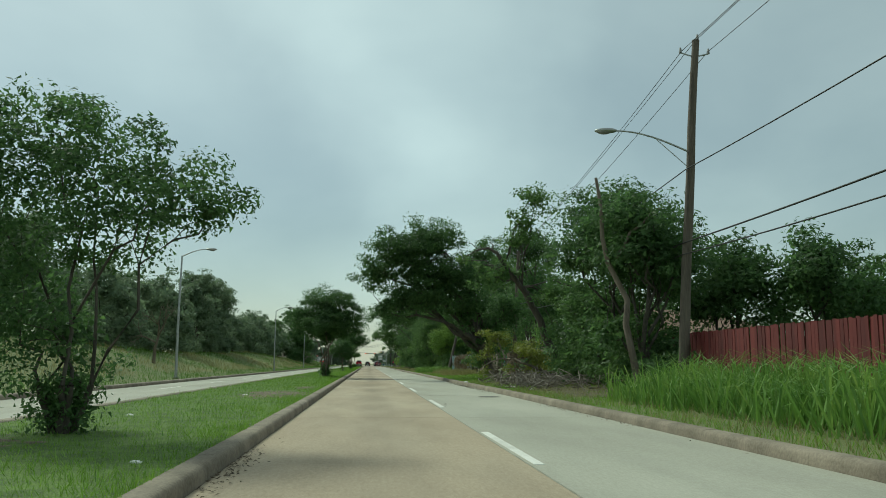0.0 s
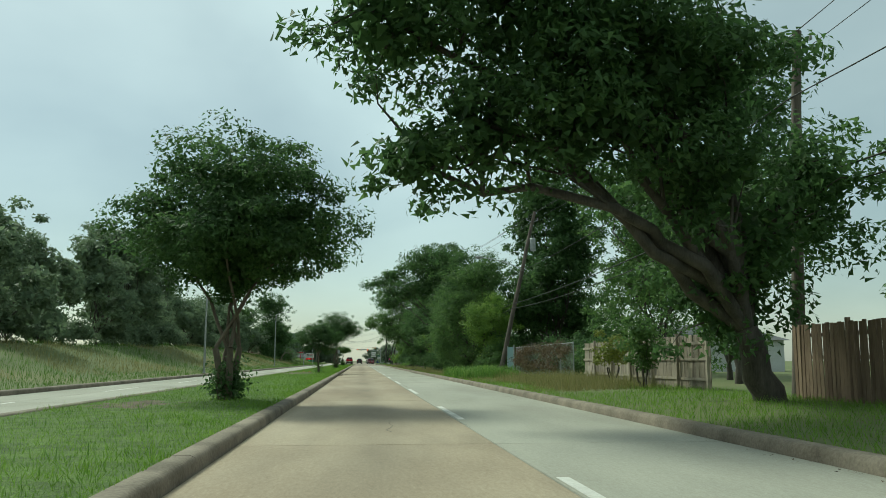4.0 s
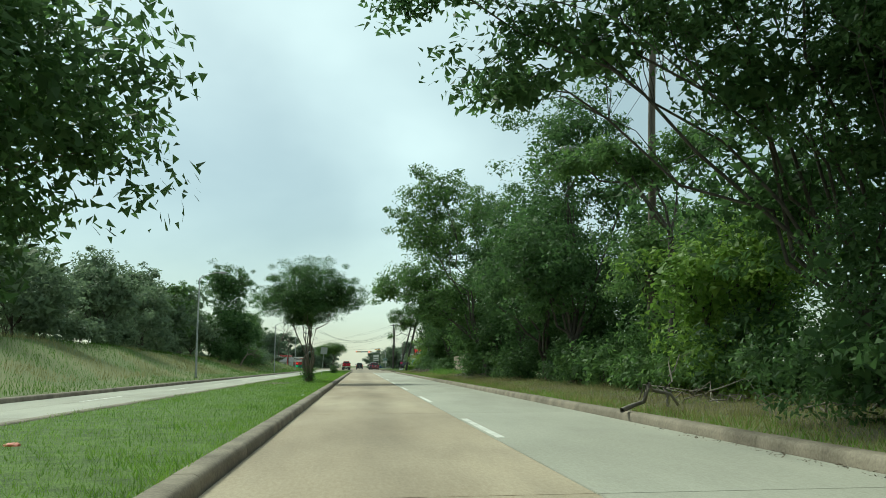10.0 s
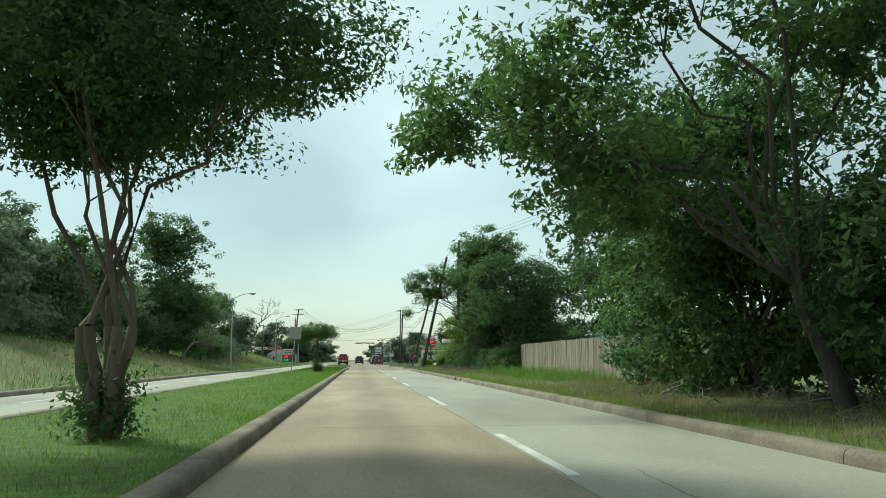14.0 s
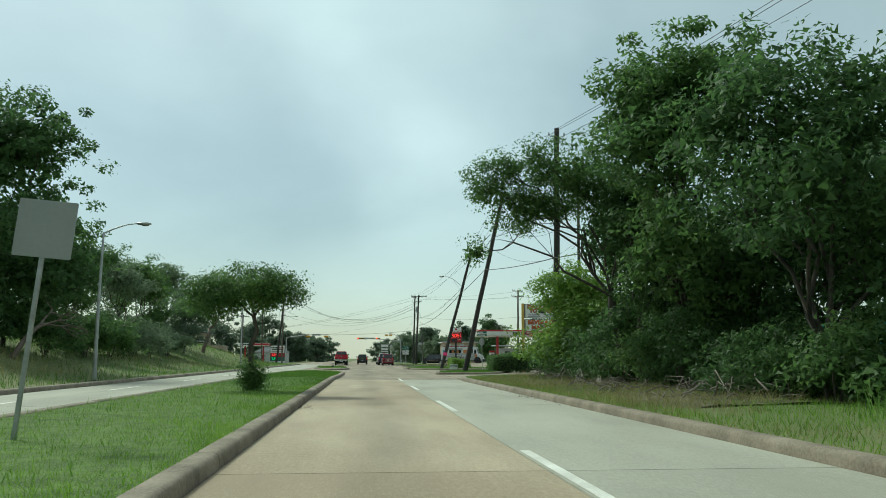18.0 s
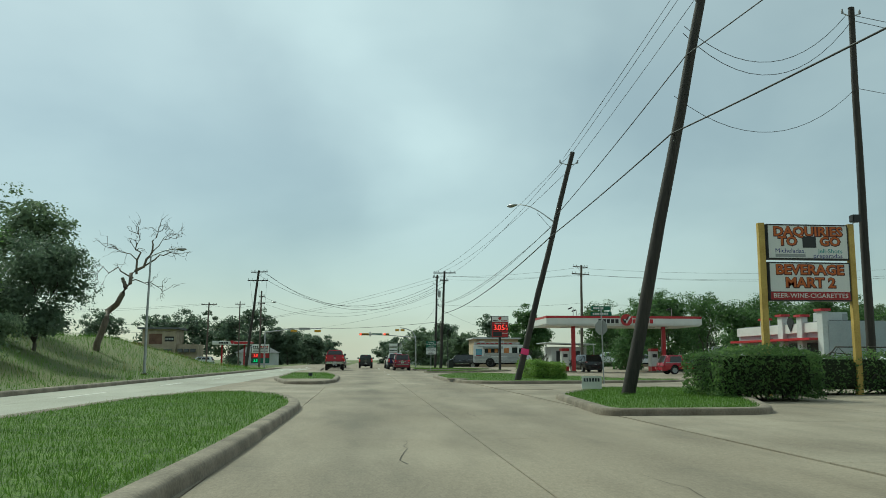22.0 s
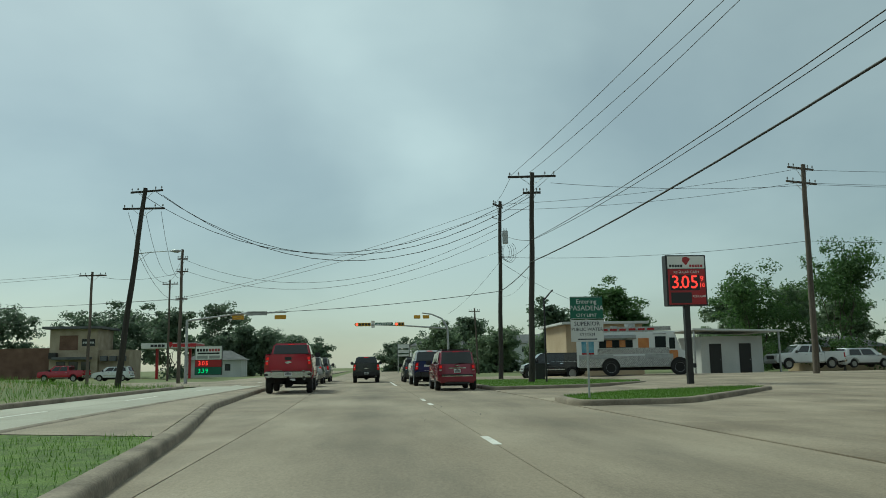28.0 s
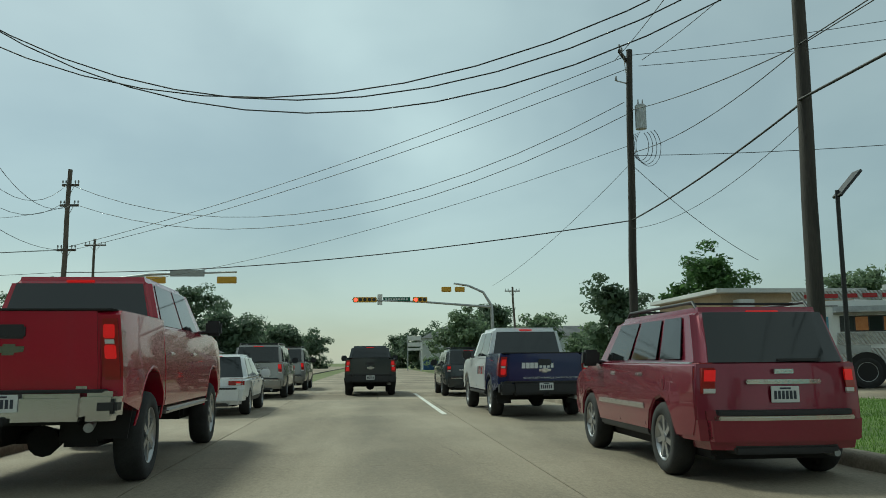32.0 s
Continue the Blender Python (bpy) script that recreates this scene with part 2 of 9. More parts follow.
def weather(m, blotch, speck):
    """Old spills and rain stains drawn out along the road, and the speckle of worn aggregate."""
    n, l = m.node_tree.nodes, m.node_tree.links
    b = n["Principled BSDF"]
    was = b.inputs["Base Color"].links[0].from_socket
    geo, mp, n1, n2, r1, r2, mul, mx = (n.new("ShaderNode" + k) for k in ("NewGeometry", "Mapping", "TexNoise", "TexNoise", "MapRange", "MapRange", "Math", "VectorMath"))
    mp.inputs["Scale"].default_value = (1.0, 0.22, 1.0)
    l.new(geo.outputs["Position"], mp.inputs["Vector"])
    n1.inputs["Scale"].default_value, n1.inputs["Detail"].default_value, n1.inputs["Roughness"].default_value = 0.9, 7, 0.62
    n2.inputs["Scale"].default_value, n2.inputs["Detail"].default_value = 55.0, 3
    l.new(mp.outputs[0], n1.inputs["Vector"])
    l.new(geo.outputs["Position"], n2.inputs["Vector"])
    for r, src, lo, hi, dark in ((r1, n1, 0.34, 0.56, blotch), (r2, n2, 0.36, 0.60, speck)):
        r.inputs["From Min"].default_value, r.inputs["From Max"].default_value = lo, hi
        r.inputs["To Min"].default_value, r.inputs["To Max"].default_value = 1 - dark, 1 + dark * 0.25
        l.new(src.outputs["Fac"], r.inputs["Value"])
    mul.operation, mx.operation = "MULTIPLY", "SCALE"
    l.new(r1.outputs[0], mul.inputs[0])
    l.new(r2.outputs[0], mul.inputs[1])
    l.new(was, mx.inputs[0])
    l.new(mul.outputs[0], mx.inputs["Scale"])
    l.new(mx.outputs[0], b.inputs["Base Color"])


streak(CONCRETE_TAN, 0.15, 0.75, 0.26)
weather(CONCRETE_TAN, 0.16, 0.14)
CONCRETE_GREY = surface("concrete_grey", (0.30, 0.29, 0.235), (0.43, 0.42, 0.35), 0.35, 26.0, 0.85, 0, 0.22, (1.0, 0.3, 1.0), per_piece=0.12)
CONCRETE_LOT = surface("concrete_lot", (0.19, 0.152, 0.105), (0.335, 0.282, 0.208), 0.35, 24.0, 0.85, 0, 0.22, spread=(0.38, 0.64), per_piece=0.12)
CONCRETE_MOUTH = surface("concrete_mouth", (0.21, 0.172, 0.122), (0.345, 0.296, 0.222), 0.35, 24.0, 0.85, 0, 0.22, spread=(0.36, 0.66), per_piece=0.10)
CONCRETE_LANE = surface("concrete_stained_lane", (0.20, 0.162, 0.112), (0.335, 0.284, 0.21), 0.4, 24.0, 0.85, 0, 0.25, (1.0, 0.4, 1.0), per_piece=0.04)
weather(CONCRETE_GREY, 0.10, 0.12)
weather(CONCRETE_LOT, 0.22, 0.18)
weather(CONCRETE_MOUTH, 0.20, 0.18)
streak(CONCRETE_LANE, 0.0, 0.95, 0.30)
streak(CONCRETE_LANE, 3.4, 0.9, 0.22)
weather(CONCRETE_LANE, 0.24, 0.20)
JOINT = surface("joint_filler", (0.05, 0.046, 0.04), (0.10, 0.09, 0.08), 2, 20)
KERB = surface("kerb_concrete", (0.125, 0.102, 0.074), (0.31, 0.262, 0.20), 1.4, 26, 0.9, 0, 0.35, per_piece=0.03)
PAINT = surface("road_paint", (0.50, 0.49, 0.44), (0.78, 0.77, 0.72), 1.5, 30, 0.7, 0, 0.1)
GRASS_EARTH = surface("grass_earth", (0.042, 0.075, 0.014), (0.135, 0.215, 0.036), 3.0, 48, 0.95, 0, 1.0, spread=(0.40, 0.60), grain=0.6)
VERGE_EARTH = surface("verge_earth", (0.10, 0.085, 0.045), (0.13, 0.17, 0.05), 0.6, 45, 0.95, 0, 0.8, spread=(0.40, 0.62))
BANK_EARTH = surface("bank_earth", (0.085, 0.125, 0.032), (0.165, 0.165, 0.066), 0.12, 6, 0.95, 0, 0.4)
DIRT = surface("bare_dirt", (0.075, 0.058, 0.038), (0.21, 0.165, 0.115), 3.0, 40, 0.95, 0, 1.0, spread=(0.40, 0.60), grain=0.5)
BARK = surface("bark", (0.04, 0.035, 0.028), (0.12, 0.105, 0.085), 4, 30, 0.9, 0, 0.5, (1, 1, 0.25))
BARK_PALE = surface("bark_pale", (0.09, 0.07, 0.052), (0.21, 0.17, 0.13), 3, 25, 0.8, 0, 0.3, (1, 1, 0.2))
DEADWOOD = surface("dead_wood", (0.12, 0.10, 0.082), (0.29, 0.258, 0.22), 3, 25, 0.85, 0, 0.3, (1, 1, 0.3))
POLE_WOOD = surface("pole_wood", (0.055, 0.045, 0.036), (0.16, 0.13, 0.105), 3, 25, 0.85, 0, 0.4, (2, 2, 0.15))
POLE_DARK = surface("pole_creosote", (0.016, 0.014, 0.012), (0.055, 0.046, 0.038), 3, 25, 0.8, 0, 0.4, (2, 2, 0.15))
STEEL = surface("galvanised_steel", (0.30, 0.31, 0.31), (0.46, 0.47, 0.47), 4, 50, 0.5, 0.7, 0.05)
WIRE = plain("wire_black", (0.018, 0.018, 0.018), 0.6)
PORCELAIN = plain("insulator_grey", (0.22, 0.22, 0.22), 0.35)
LEAF_DARK = foliage("leaves_dark", (0.050, 0.094, 0.036), (0.086, 0.160, 0.054), (0.15, 0.248, 0.078), 0.58)
LEAF_MID = foliage("leaves_mid", (0.062, 0.116, 0.038), (0.110, 0.196, 0.060), (0.20, 0.305, 0.086), 0.58)
LEAF_FRESH = foliage("leaves_fresh", (0.10, 0.185, 0.034), (0.185, 0.305, 0.054), (0.31, 0.43, 0.088), 0.45)
# Paler and greyer leaves: distance haze is painted into their colour.
LEAF_FAR_HAZE = foliage("leaves_haze_greyed", (0.118, 0.172, 0.104), (0.175, 0.236, 0.136), (0.235, 0.300, 0.170), 0.5)
# Aerial haze over the farthest trees is mixed into these greens.
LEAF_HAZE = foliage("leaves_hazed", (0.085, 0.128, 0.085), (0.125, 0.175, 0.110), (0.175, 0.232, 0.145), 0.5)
LEAF_YELLOW = foliage("leaves_yellow_green", (0.10, 0.13, 0.025), (0.19, 0.23, 0.045), (0.33, 0.34, 0.07), 0.35)
BLADE = foliage("grass_blades", (0.105, 0.195, 0.026), (0.18, 0.315, 0.042), (0.28, 0.42, 0.075), 0.5)
# Darker copy of the BLADE greens: deeper green with shade put into the colour.
BLADE_DEEP_SHADED = foliage("deep_green_shaded_grass", (0.060, 0.125, 0.018), (0.105, 0.205, 0.030), (0.175, 0.285, 0.050), 0.45)
BLADE_DRY = foliage("dry_grass", (0.17, 0.175, 0.06), (0.30, 0.28, 0.115), (0.43, 0.38, 0.185), 0.25)
BLADE_REED = foliage("reed_grass", (0.09, 0.19, 0.035), (0.17, 0.30, 0.06), (0.33, 0.45, 0.11), 0.32)

# ---- building helpers ----
def thing(name, x=0, y=0, z=0, rz=0, label="", category="", group="", kind="", rx=0, ry=0):
    """An Empty at a thing's base, which parents its parts."""
    ob = new(name)
    ob.empty_display_size = 0.2
    ob.matrix_basis = pose(x, y, z, rx, ry, rz)
    return tagged(ob, label, category, group, kind)


def part(name, bm, material, parent=None, label="", smooth=False):
    """Links a bmesh as one mesh object under a thing or a part."""
    me = bpy.data.meshes.new(name)
    bm.to_mesh(me)
    bm.free()
    me.materials.append(material)
    if smooth:
        me.shade_smooth()
    ob = new(name, me)
    ob.parent = parent
    return tagged(ob, label)


def raw(name, verts, faces, material, parent=None, label="", smooth=False):
    """A mesh from arrays of corners and of equal-sided faces."""
    verts, faces = np.asarray(verts, dtype=np.float32), np.asarray(faces, dtype=np.int32)
    me = bpy.data.meshes.new(name)
    me.vertices.add(len(verts))
    me.vertices.foreach_set("co", verts.ravel())
    k = faces.shape[1]
    me.loops.add(faces.size)
    me.loops.foreach_set("vertex_index", faces.ravel())
    me.polygons.add(len(faces))
    me.polygons.foreach_set("loop_start", np.arange(0, faces.size, k, dtype=np.int32))
    me.update(calc_edges=True)
    me.materials.append(material)
    if smooth:
        me.shade_smooth()
    else:
        me.shade_flat()
    ob = new(name, me)
    ob.parent = parent
    return tagged(ob, label)


def box(bm, x0, x1, y0, y1, z0, z1, bev=0.0):
    g = bmesh.ops.create_cube(bm, size=1.0, matrix=Matrix.LocRotScale(((x0 + x1) / 2, (y0 + y1) / 2, (z0 + z1) / 2), None, (abs(x1 - x0), abs(y1 - y0), abs(z1 - z0))))
    if bev:
        es = list({e for v in g["verts"] for e in v.link_edges})
        bmesh.ops.bevel(bm, geom=es, offset=bev, segments=2, affect="EDGES")
    return bm


def boxed(x0, x1, y0, y1, z0, z1, bev=0.0):
    return box(bmesh.new(), x0, x1, y0, y1, z0, z1, bev)


def cyl(bm, p0, p1, r0, r1=None, n=10, caps=True):
    p0, p1 = Vector(p0), Vector(p1)
    d = p1 - p0
    m = Matrix.Translation((p0 + p1) / 2) @ d.to_track_quat("Z", "Y").to_matrix().to_4x4()
    bmesh.ops.create_cone(bm, cap_ends=caps, segments=n, radius1=r0, radius2=r0 if r1 is None else r1, depth=d.length, matrix=m)
    return bm


def rod(p0, p1, r0, r1=None, n=10):
    return cyl(bmesh.new(), p0, p1, r0, r1, n)


def tube_arrays(points, radii, n=6):
    """Corners and faces of a tapered tube along points."""
    P = np.asarray(points, dtype=float)
    R = np.asarray(radii, dtype=float)
    T = np.gradient(P, axis=0)
    T /= np.linalg.norm(T, axis=1)[:, None] + 1e-9
    ref = np.where(np.abs(T[:, 2:3]) > 0.9, np.array([[1.0, 0, 0]]), np.array([[0, 0, 1.0]]))
    A = np.cross(T, ref)
    A /= np.linalg.norm(A, axis=1)[:, None] + 1e-9
    B = np.cross(T, A)
    th = np.arange(n) / n * 2 * np.pi
    V = P[:, None] + R[:, None, None] * (np.cos(th)[None, :, None] * A[:, None] + np.sin(th)[None, :, None] * B[:, None])
    k = len(P)
    i, j = np.meshgrid(np.arange(k - 1), np.arange(n), indexing="ij")
    a, b = i * n + j, i * n + (j + 1) % n
    return V.reshape(-1, 3), np.stack([a, b, b + n, a + n], -1).reshape(-1, 4)


def tubes(name, runs, material, parent=None, n=6, label="", smooth=True):
    V, F, o = [], [], 0
    for pts, rad in runs:
        v, f = tube_arrays(pts, rad if np.ndim(rad) else np.full(len(pts), rad), n)
        V.append(v)
        F.append(f + o)
        o += len(v)
    return raw(name, np.concatenate(V), np.concatenate(F), material, parent, label, smooth)


def prism(poly, z0, z1):
    """A flat polygon raised from z0 to z1."""
    bm = bmesh.new()
    f = bm.faces.new([bm.verts.new((x, y, z0)) for x, y in poly])
    bm.normal_update()
    if f.normal.z > 0:
        f.normal_flip()
    g = bmesh.ops.extrude_face_region(bm, geom=[f])
    bmesh.ops.translate(bm, verts=[v for v in g["geom"] if isinstance(v, bmesh.types.BMVert)], vec=(0, 0, z1 - z0))
    bmesh.ops.recalc_face_normals(bm, faces=bm.faces)
    return bm


def words(name, text, size, material, parent, m, depth=0.004, label="", bold=0.0):
    """Lettering as a mesh, centred on the pose m, which faces along its own z."""
    cu = bpy.data.curves.new(name, "FONT")
    cu.body, cu.size, cu.extrude, cu.align_x, cu.align_y = text, size, depth, "CENTER", "CENTER"
    cu.resolution_u = 2
    cu.offset = size * bold
    tmp = bpy.data.objects.new("lettering", cu)
    scene.collection.objects.link(tmp)
    me = bpy.data.meshes.new_from_object(tmp.evaluated_get(bpy.context.evaluated_depsgraph_get()))
    bpy.data.objects.remove(tmp)
    bpy.data.curves.remove(cu)
    me.materials.clear()
    me.materials.append(material)
    ob = new(name, me)
    ob.parent, ob.matrix_basis = parent, m
    return tagged(ob, label)


FACING = pose(0, 0, 0, 90, 0, 0)      # lettering that reads from -y


def smoothstep(a, b, x):
    t = np.clip((x - a) / (b - a), 0, 1)
    return t * t * (3 - 2 * t)


# ---- foliage ----
def leaf_arrays(rng, C, out, size, up=0.6, sides=4, wide=0.62):
    """One leaf at each place C, folded and four-cornered or, far off, three-cornered, turned outwards and upwards with much scatter."""
    n = len(C)
    N = out * 0.55 + np.array([0, 0, up]) + rng.normal(0, 0.55, (n, 3))
    N /= np.linalg.norm(N, axis=1)[:, None] + 1e-9
    A = np.cross(N, rng.normal(0, 1, (n, 3)))
    A /= np.linalg.norm(A, axis=1)[:, None] + 1e-9
    B = np.cross(N, A)
    s = size * rng.uniform(0.6, 1.35, n)[:, None]
    if sides == 3:
        V = np.stack([C - A * s, C + B * s * wide + A * s * 0.6, C - B * s * wide + A * s * 0.6], 1)
        return V.reshape(-1, 3), np.arange(3 * n).reshape(-1, 3)
    V = np.stack([C - A * s, C + B * s * 0.52 + N * s * 0.12, C + A * s, C - B * s * 0.52 + N * s * 0.12], 1)
    return V.reshape(-1, 3), np.arange(4 * n).reshape(-1, 4)


def crown_points(rng, lobes, n, clump, shell=0.5, gaps=0.0, tufts=0, ragged=0.13):
    """Leaf places in clumps that fill a set of lobes (x, y, z, rx, ry, rz)."""
    L = np.array(lobes, dtype=float)
    vol = (L[:, 3] * L[:, 4] * L[:, 5]) ** 0.75
    per = np.maximum(1, ((tufts or n) / 95 * vol / vol.sum()).astype(int))
    C = []
    for lob, k in zip(L, per):
        d = rng.normal(0, 1, (k, 3))
        d /= np.linalg.norm(d, axis=1)[:, None]
        r = shell + (1 - shell) * rng.uniform(0, 1, k) ** 0.6
        r *= 1 + ragged * rng.normal(0, 1, k)
        C.append(lob[:3] + d * r[:, None] * lob[3:6])
    C = np.concatenate(C)
    if gaps:
        keep = np.array([noise.noise(Vector(c * 0.55)) for c in C]) > -0.5 + gaps
        C = C[keep] if keep.sum() > 20 else C
    cs = clump * rng.uniform(0.6, 1.4, len(C))
    m = int(n / len(C)) + 1
    D = rng.normal(0, 1, (len(C), m, 3))
    D /= np.linalg.norm(D, axis=2)[:, :, None] + 1e-9
    D *= rng.uniform(0, 1, (len(C), m, 1)) ** 0.45 * 1.5
    P = C[:, None] + D * cs[:, None, None] * np.array([1, 1, 0.62])
    return C, P.reshape(-1, 3), D.reshape(-1, 3)


def bend(rng, a, b, k=6, wobble=0.1):
    t = np.linspace(0, 1, k)[:, None]
    a, b = np.asarray(a, float), np.asarray(b, float)
    w = rng.normal(0, wobble * np.linalg.norm(b - a) / 2, (k, 3)) * np.sin(np.pi * t)
    sag = np.array([0, 0, 1.0]) * np.linalg.norm((b - a)[:2]) * 0.12 * np.sin(np.pi * t)
    return a + (b - a) * t + w + sag


def tree(name, x, y, z, lobes, leaves, leaf, size, label, stems=1, fork=0.45, girth=0.16, lean=(0, 0), clump=0.4, bark=None, twigs=4, seed=0,
         category="tree", group="", gaps=0.0, shell=0.5, base_leaves=0, spread=0.25, core=0.08, crook=0.05, bough=0.5):
    """A tree: tapered stems that fork to each lobe of the crown, twigs, and a crown of single leaves."""
    rng = np.random.default_rng(seed + int(abs(x) * 7 + y * 13))
    near = 4.5 < x < 13 and 20 < y < 235
    far = x < -14 or y > 330
    tufts = leaves
    broad = 1.5
    if -6 < x < -2 and y < 230:                                         # the median's fine-leaved trees
        full = 1.0 if "dome" in label or "dense" in label else 0.75
        leaves, size, core, wide = int(leaves * 1.45 * full), size * 0.86, core + 0.12 * full ** 3, 0.50
    elif near and x < 9.75 and (100 < y < 121 or 205 < y < 222):        # hanging over the kerb
        leaves, size, core, wide = int(leaves * 1.2), size * 0.72, core + 0.08, 0.38
    elif near:
        leaves, size, core, wide = int(leaves * 0.80), size * 0.91, core + 0.09, 0.44
    elif x >= 13 and y < 240:
        leaves, size, core, wide = int(leaves * 0.74), size * 0.88, core + 0.08, 0.46
    elif y > 340:                                                       # far masses beyond the crossing
        leaves, size, core, wide, broad = int(leaves * 0.85), size * 0.95, core + 0.22, 0.58, 1.7
    elif y > 240 or x > 12:
        leaves, size, core, wide, broad = int(leaves * 0.66), size * 0.72, core + 0.20, 0.56, 2.1
    else:                                                               # the wooded bank
        leaves, size, core, wide, broad = int(leaves * 0.60), size * 0.88, core + 0.17, 0.58, 1.9
    top = thing(name, x, y, z, label=label, category=category, group=group)
    C, P, tuft = crown_points(rng, lobes, leaves, clump * (1.0 if near else 1.08), shell, gaps, tufts, 0.05 if -6 < x < -2 else 0.13)
    P, tuft = P[P[:, 2] > 0.05], tuft[P[:, 2] > 0.05]
    if base_leaves:
        b = rng.normal(0, 1, (base_leaves, 3)) * np.array([0.22, 0.22, 0.25]) + np.array([0, 0, 0.44])
        b = b[b[:, 2] > 0.02]
        P, tuft = np.concatenate([P, b]), np.concatenate([tuft, b - np.array([0, 0, 0.44])])
    L = np.array(lobes, float)
    mid = L[:, :3].mean(0)
    out = P - mid
    out /= np.linalg.norm(out, axis=1)[:, None] + 1e-9
    out = out * 0.5 + tuft * 0.9                                        # each tuft is lit from above and dark below
    sides = 4 if name == "hedge" else 3
    V, F = leaf_arrays(rng, P, out, size, 0.6, sides, wide)
    # broad shaded leaves deep in the crown
    k = int(leaves * core)
    if k:
        own = rng.choice(len(L), k, p=(L[:, 3] * L[:, 4]) / (L[:, 3] * L[:, 4]).sum())
        d = rng.normal(0, 1, (k, 3))
        d /= np.linalg.norm(d, axis=1)[:, None]
        Q = L[own, :3] + d * (rng.uniform(0, 1, (k, 1)) ** 0.45 * 0.62) * L[own, 3:6]
        Q[:, 2] = np.maximum(Q[:, 2], 0.15)
        V2, F2 = leaf_arrays(rng, Q, d, size * broad, 0.5, sides, 0.6)
        V, F = np.concatenate([V, V2]), np.concatenate([F, F2 + len(V)])
    runs, fine = [], []
    hmin = L[:, 2].min() - L[:, 5].mean() * 0.4
    fz = max(0.5, fork * max(hmin, 1.0) + 0.2)
    feet = []
    for s in range(stems):
        ang = 2 * np.pi * s / stems + rng.uniform(0, 0.8)
        o = np.array([math.cos(ang), math.sin(ang), 0]) * (spread * 0.45 if stems > 1 else 0)
        f = np.array([lean[0] * fz, lean[1] * fz, fz]) + o * 2.4
        pts = bend(rng, o * 0.6 + np.array([0, 0, -0.15]), f, 6, crook)
        g = girth / math.sqrt(stems)
        runs.append((pts, np.linspace(g * 1.15, g * 0.75, 6)))
        feet.append(f)
    feet = np.array(feet)
    for i, lob in enumerate(L):
        f = feet[i % len(feet)]
        pts = bend(rng, f, lob[:3], 7, 0.09)
        g = girth / math.sqrt(stems) * bough
        runs.append((pts, np.linspace(g, g * 0.28, 7)))
        near = C[np.argsort(np.linalg.norm((C - lob[:3]) / lob[3:6], axis=1))[: max(3, len(C) // len(L))]]
        for c in near[rng.choice(len(near), min(twigs, len(near)), replace=False)]:
            fine.append((bend(rng, pts[rng.integers(3, 7)], c, 4, 0.15), np.linspace(g * 0.3, 0.006, 4)))
    tubes("trunk", runs, bark or BARK, top, 4 if far else 7 if leaves > 6000 else 5)
    if fine and not far:
        tagged(tubes("branch", fine, bark or BARK, top, 3), kind="stuff")
    raw("crown", V, F, leaf, top)
    return top


def blades(name, rng, X, Y, Z, height, width, material, label, category="grass", lean=0.35, parent=None, droop=False):
    """Single blades of grass on the given places."""
    n = len(X)
    h = height * rng.uniform(0.5, 1.3, n)
    a = rng.uniform(0, 2 * np.pi, n)
    dx, dy = np.cos(a) * width / 2, np.sin(a) * width / 2
    b = rng.uniform(0, 2 * np.pi, n)
    tx, ty = np.cos(b) * h * lean * rng.uniform(0, 1.4, n), np.sin(b) * h * lean * rng.uniform(0, 1.4, n)
    if droop:
        # bent over: two corners at the foot, two at the bend and a hanging tip
        V = np.stack([np.stack(c, 1) for c in ((X - dx, Y - dy, Z - 0.02), (X + dx, Y + dy, Z - 0.02), (X + tx * 0.45 + dx * 0.8, Y + ty * 0.45 + dy * 0.8, Z + h * 0.72), (X + tx * 0.45 - dx * 0.8, Y + ty * 0.45 - dy * 0.8, Z + h * 0.72),
                                               (X + tx * 1.2, Y + ty * 1.2, Z + h * rng.uniform(0.6, 1.05, n)))], 1)
        F = np.array([[0, 1, 2], [0, 2, 3], [3, 2, 4]])[None] + 5 * np.arange(n)[:, None, None]
        return tagged(raw(name, V.reshape(-1, 3), F.reshape(-1, 3), material, parent), label, category, "", "stuff")
    V = np.stack([np.stack([X - dx, Y - dy, Z - 0.02], 1), np.stack([X + dx, Y + dy, Z - 0.02], 1), np.stack([X + tx, Y + ty, Z + h], 1)], 1)
    return tagged(raw(name, V.reshape(-1, 3), np.arange(3 * n).reshape(-1, 3), material, parent), label, category, "", "stuff")

# ---- ground, roads, kerbs ----
KERB_L, KERB_R = -1.63, 4.80          # feet of the kerbs of the near carriageway
FAR_R, FAR_L = -6.40, -11.0           # edges of the opposite carriageway


def bank(x, y):
    """Height of the natural ground."""
    x, y = np.asarray(x, float), np.asarray(y, float)
    rise = 2.7 * smoothstep(-12.5, -25.0, x) * (1 - smoothstep(306.5, 346.5, y)) * (1 + 0.15 * np.sin(y * 0.045))
    left = np.where(x < -11.3, 0.10 + rise + 0.06 * np.sin(x * 0.8 + y * 0.31), -0.12)
    right = np.where(x > 5.0, 0.10 + 0.10 * smoothstep(5.2, 9.0, x), -0.12)
    lot = (x > 4.9) & (y > 232.5)
    right = np.where(lot, -0.06, right)
    cross = (y > 344.5) & (y < 364.5) | (x > -40) & (x < 40) & (y > 338.5)
    z = np.where(x < -5, left, right)
    return np.where(cross & (x > -60), np.minimum(z, -0.12), z)


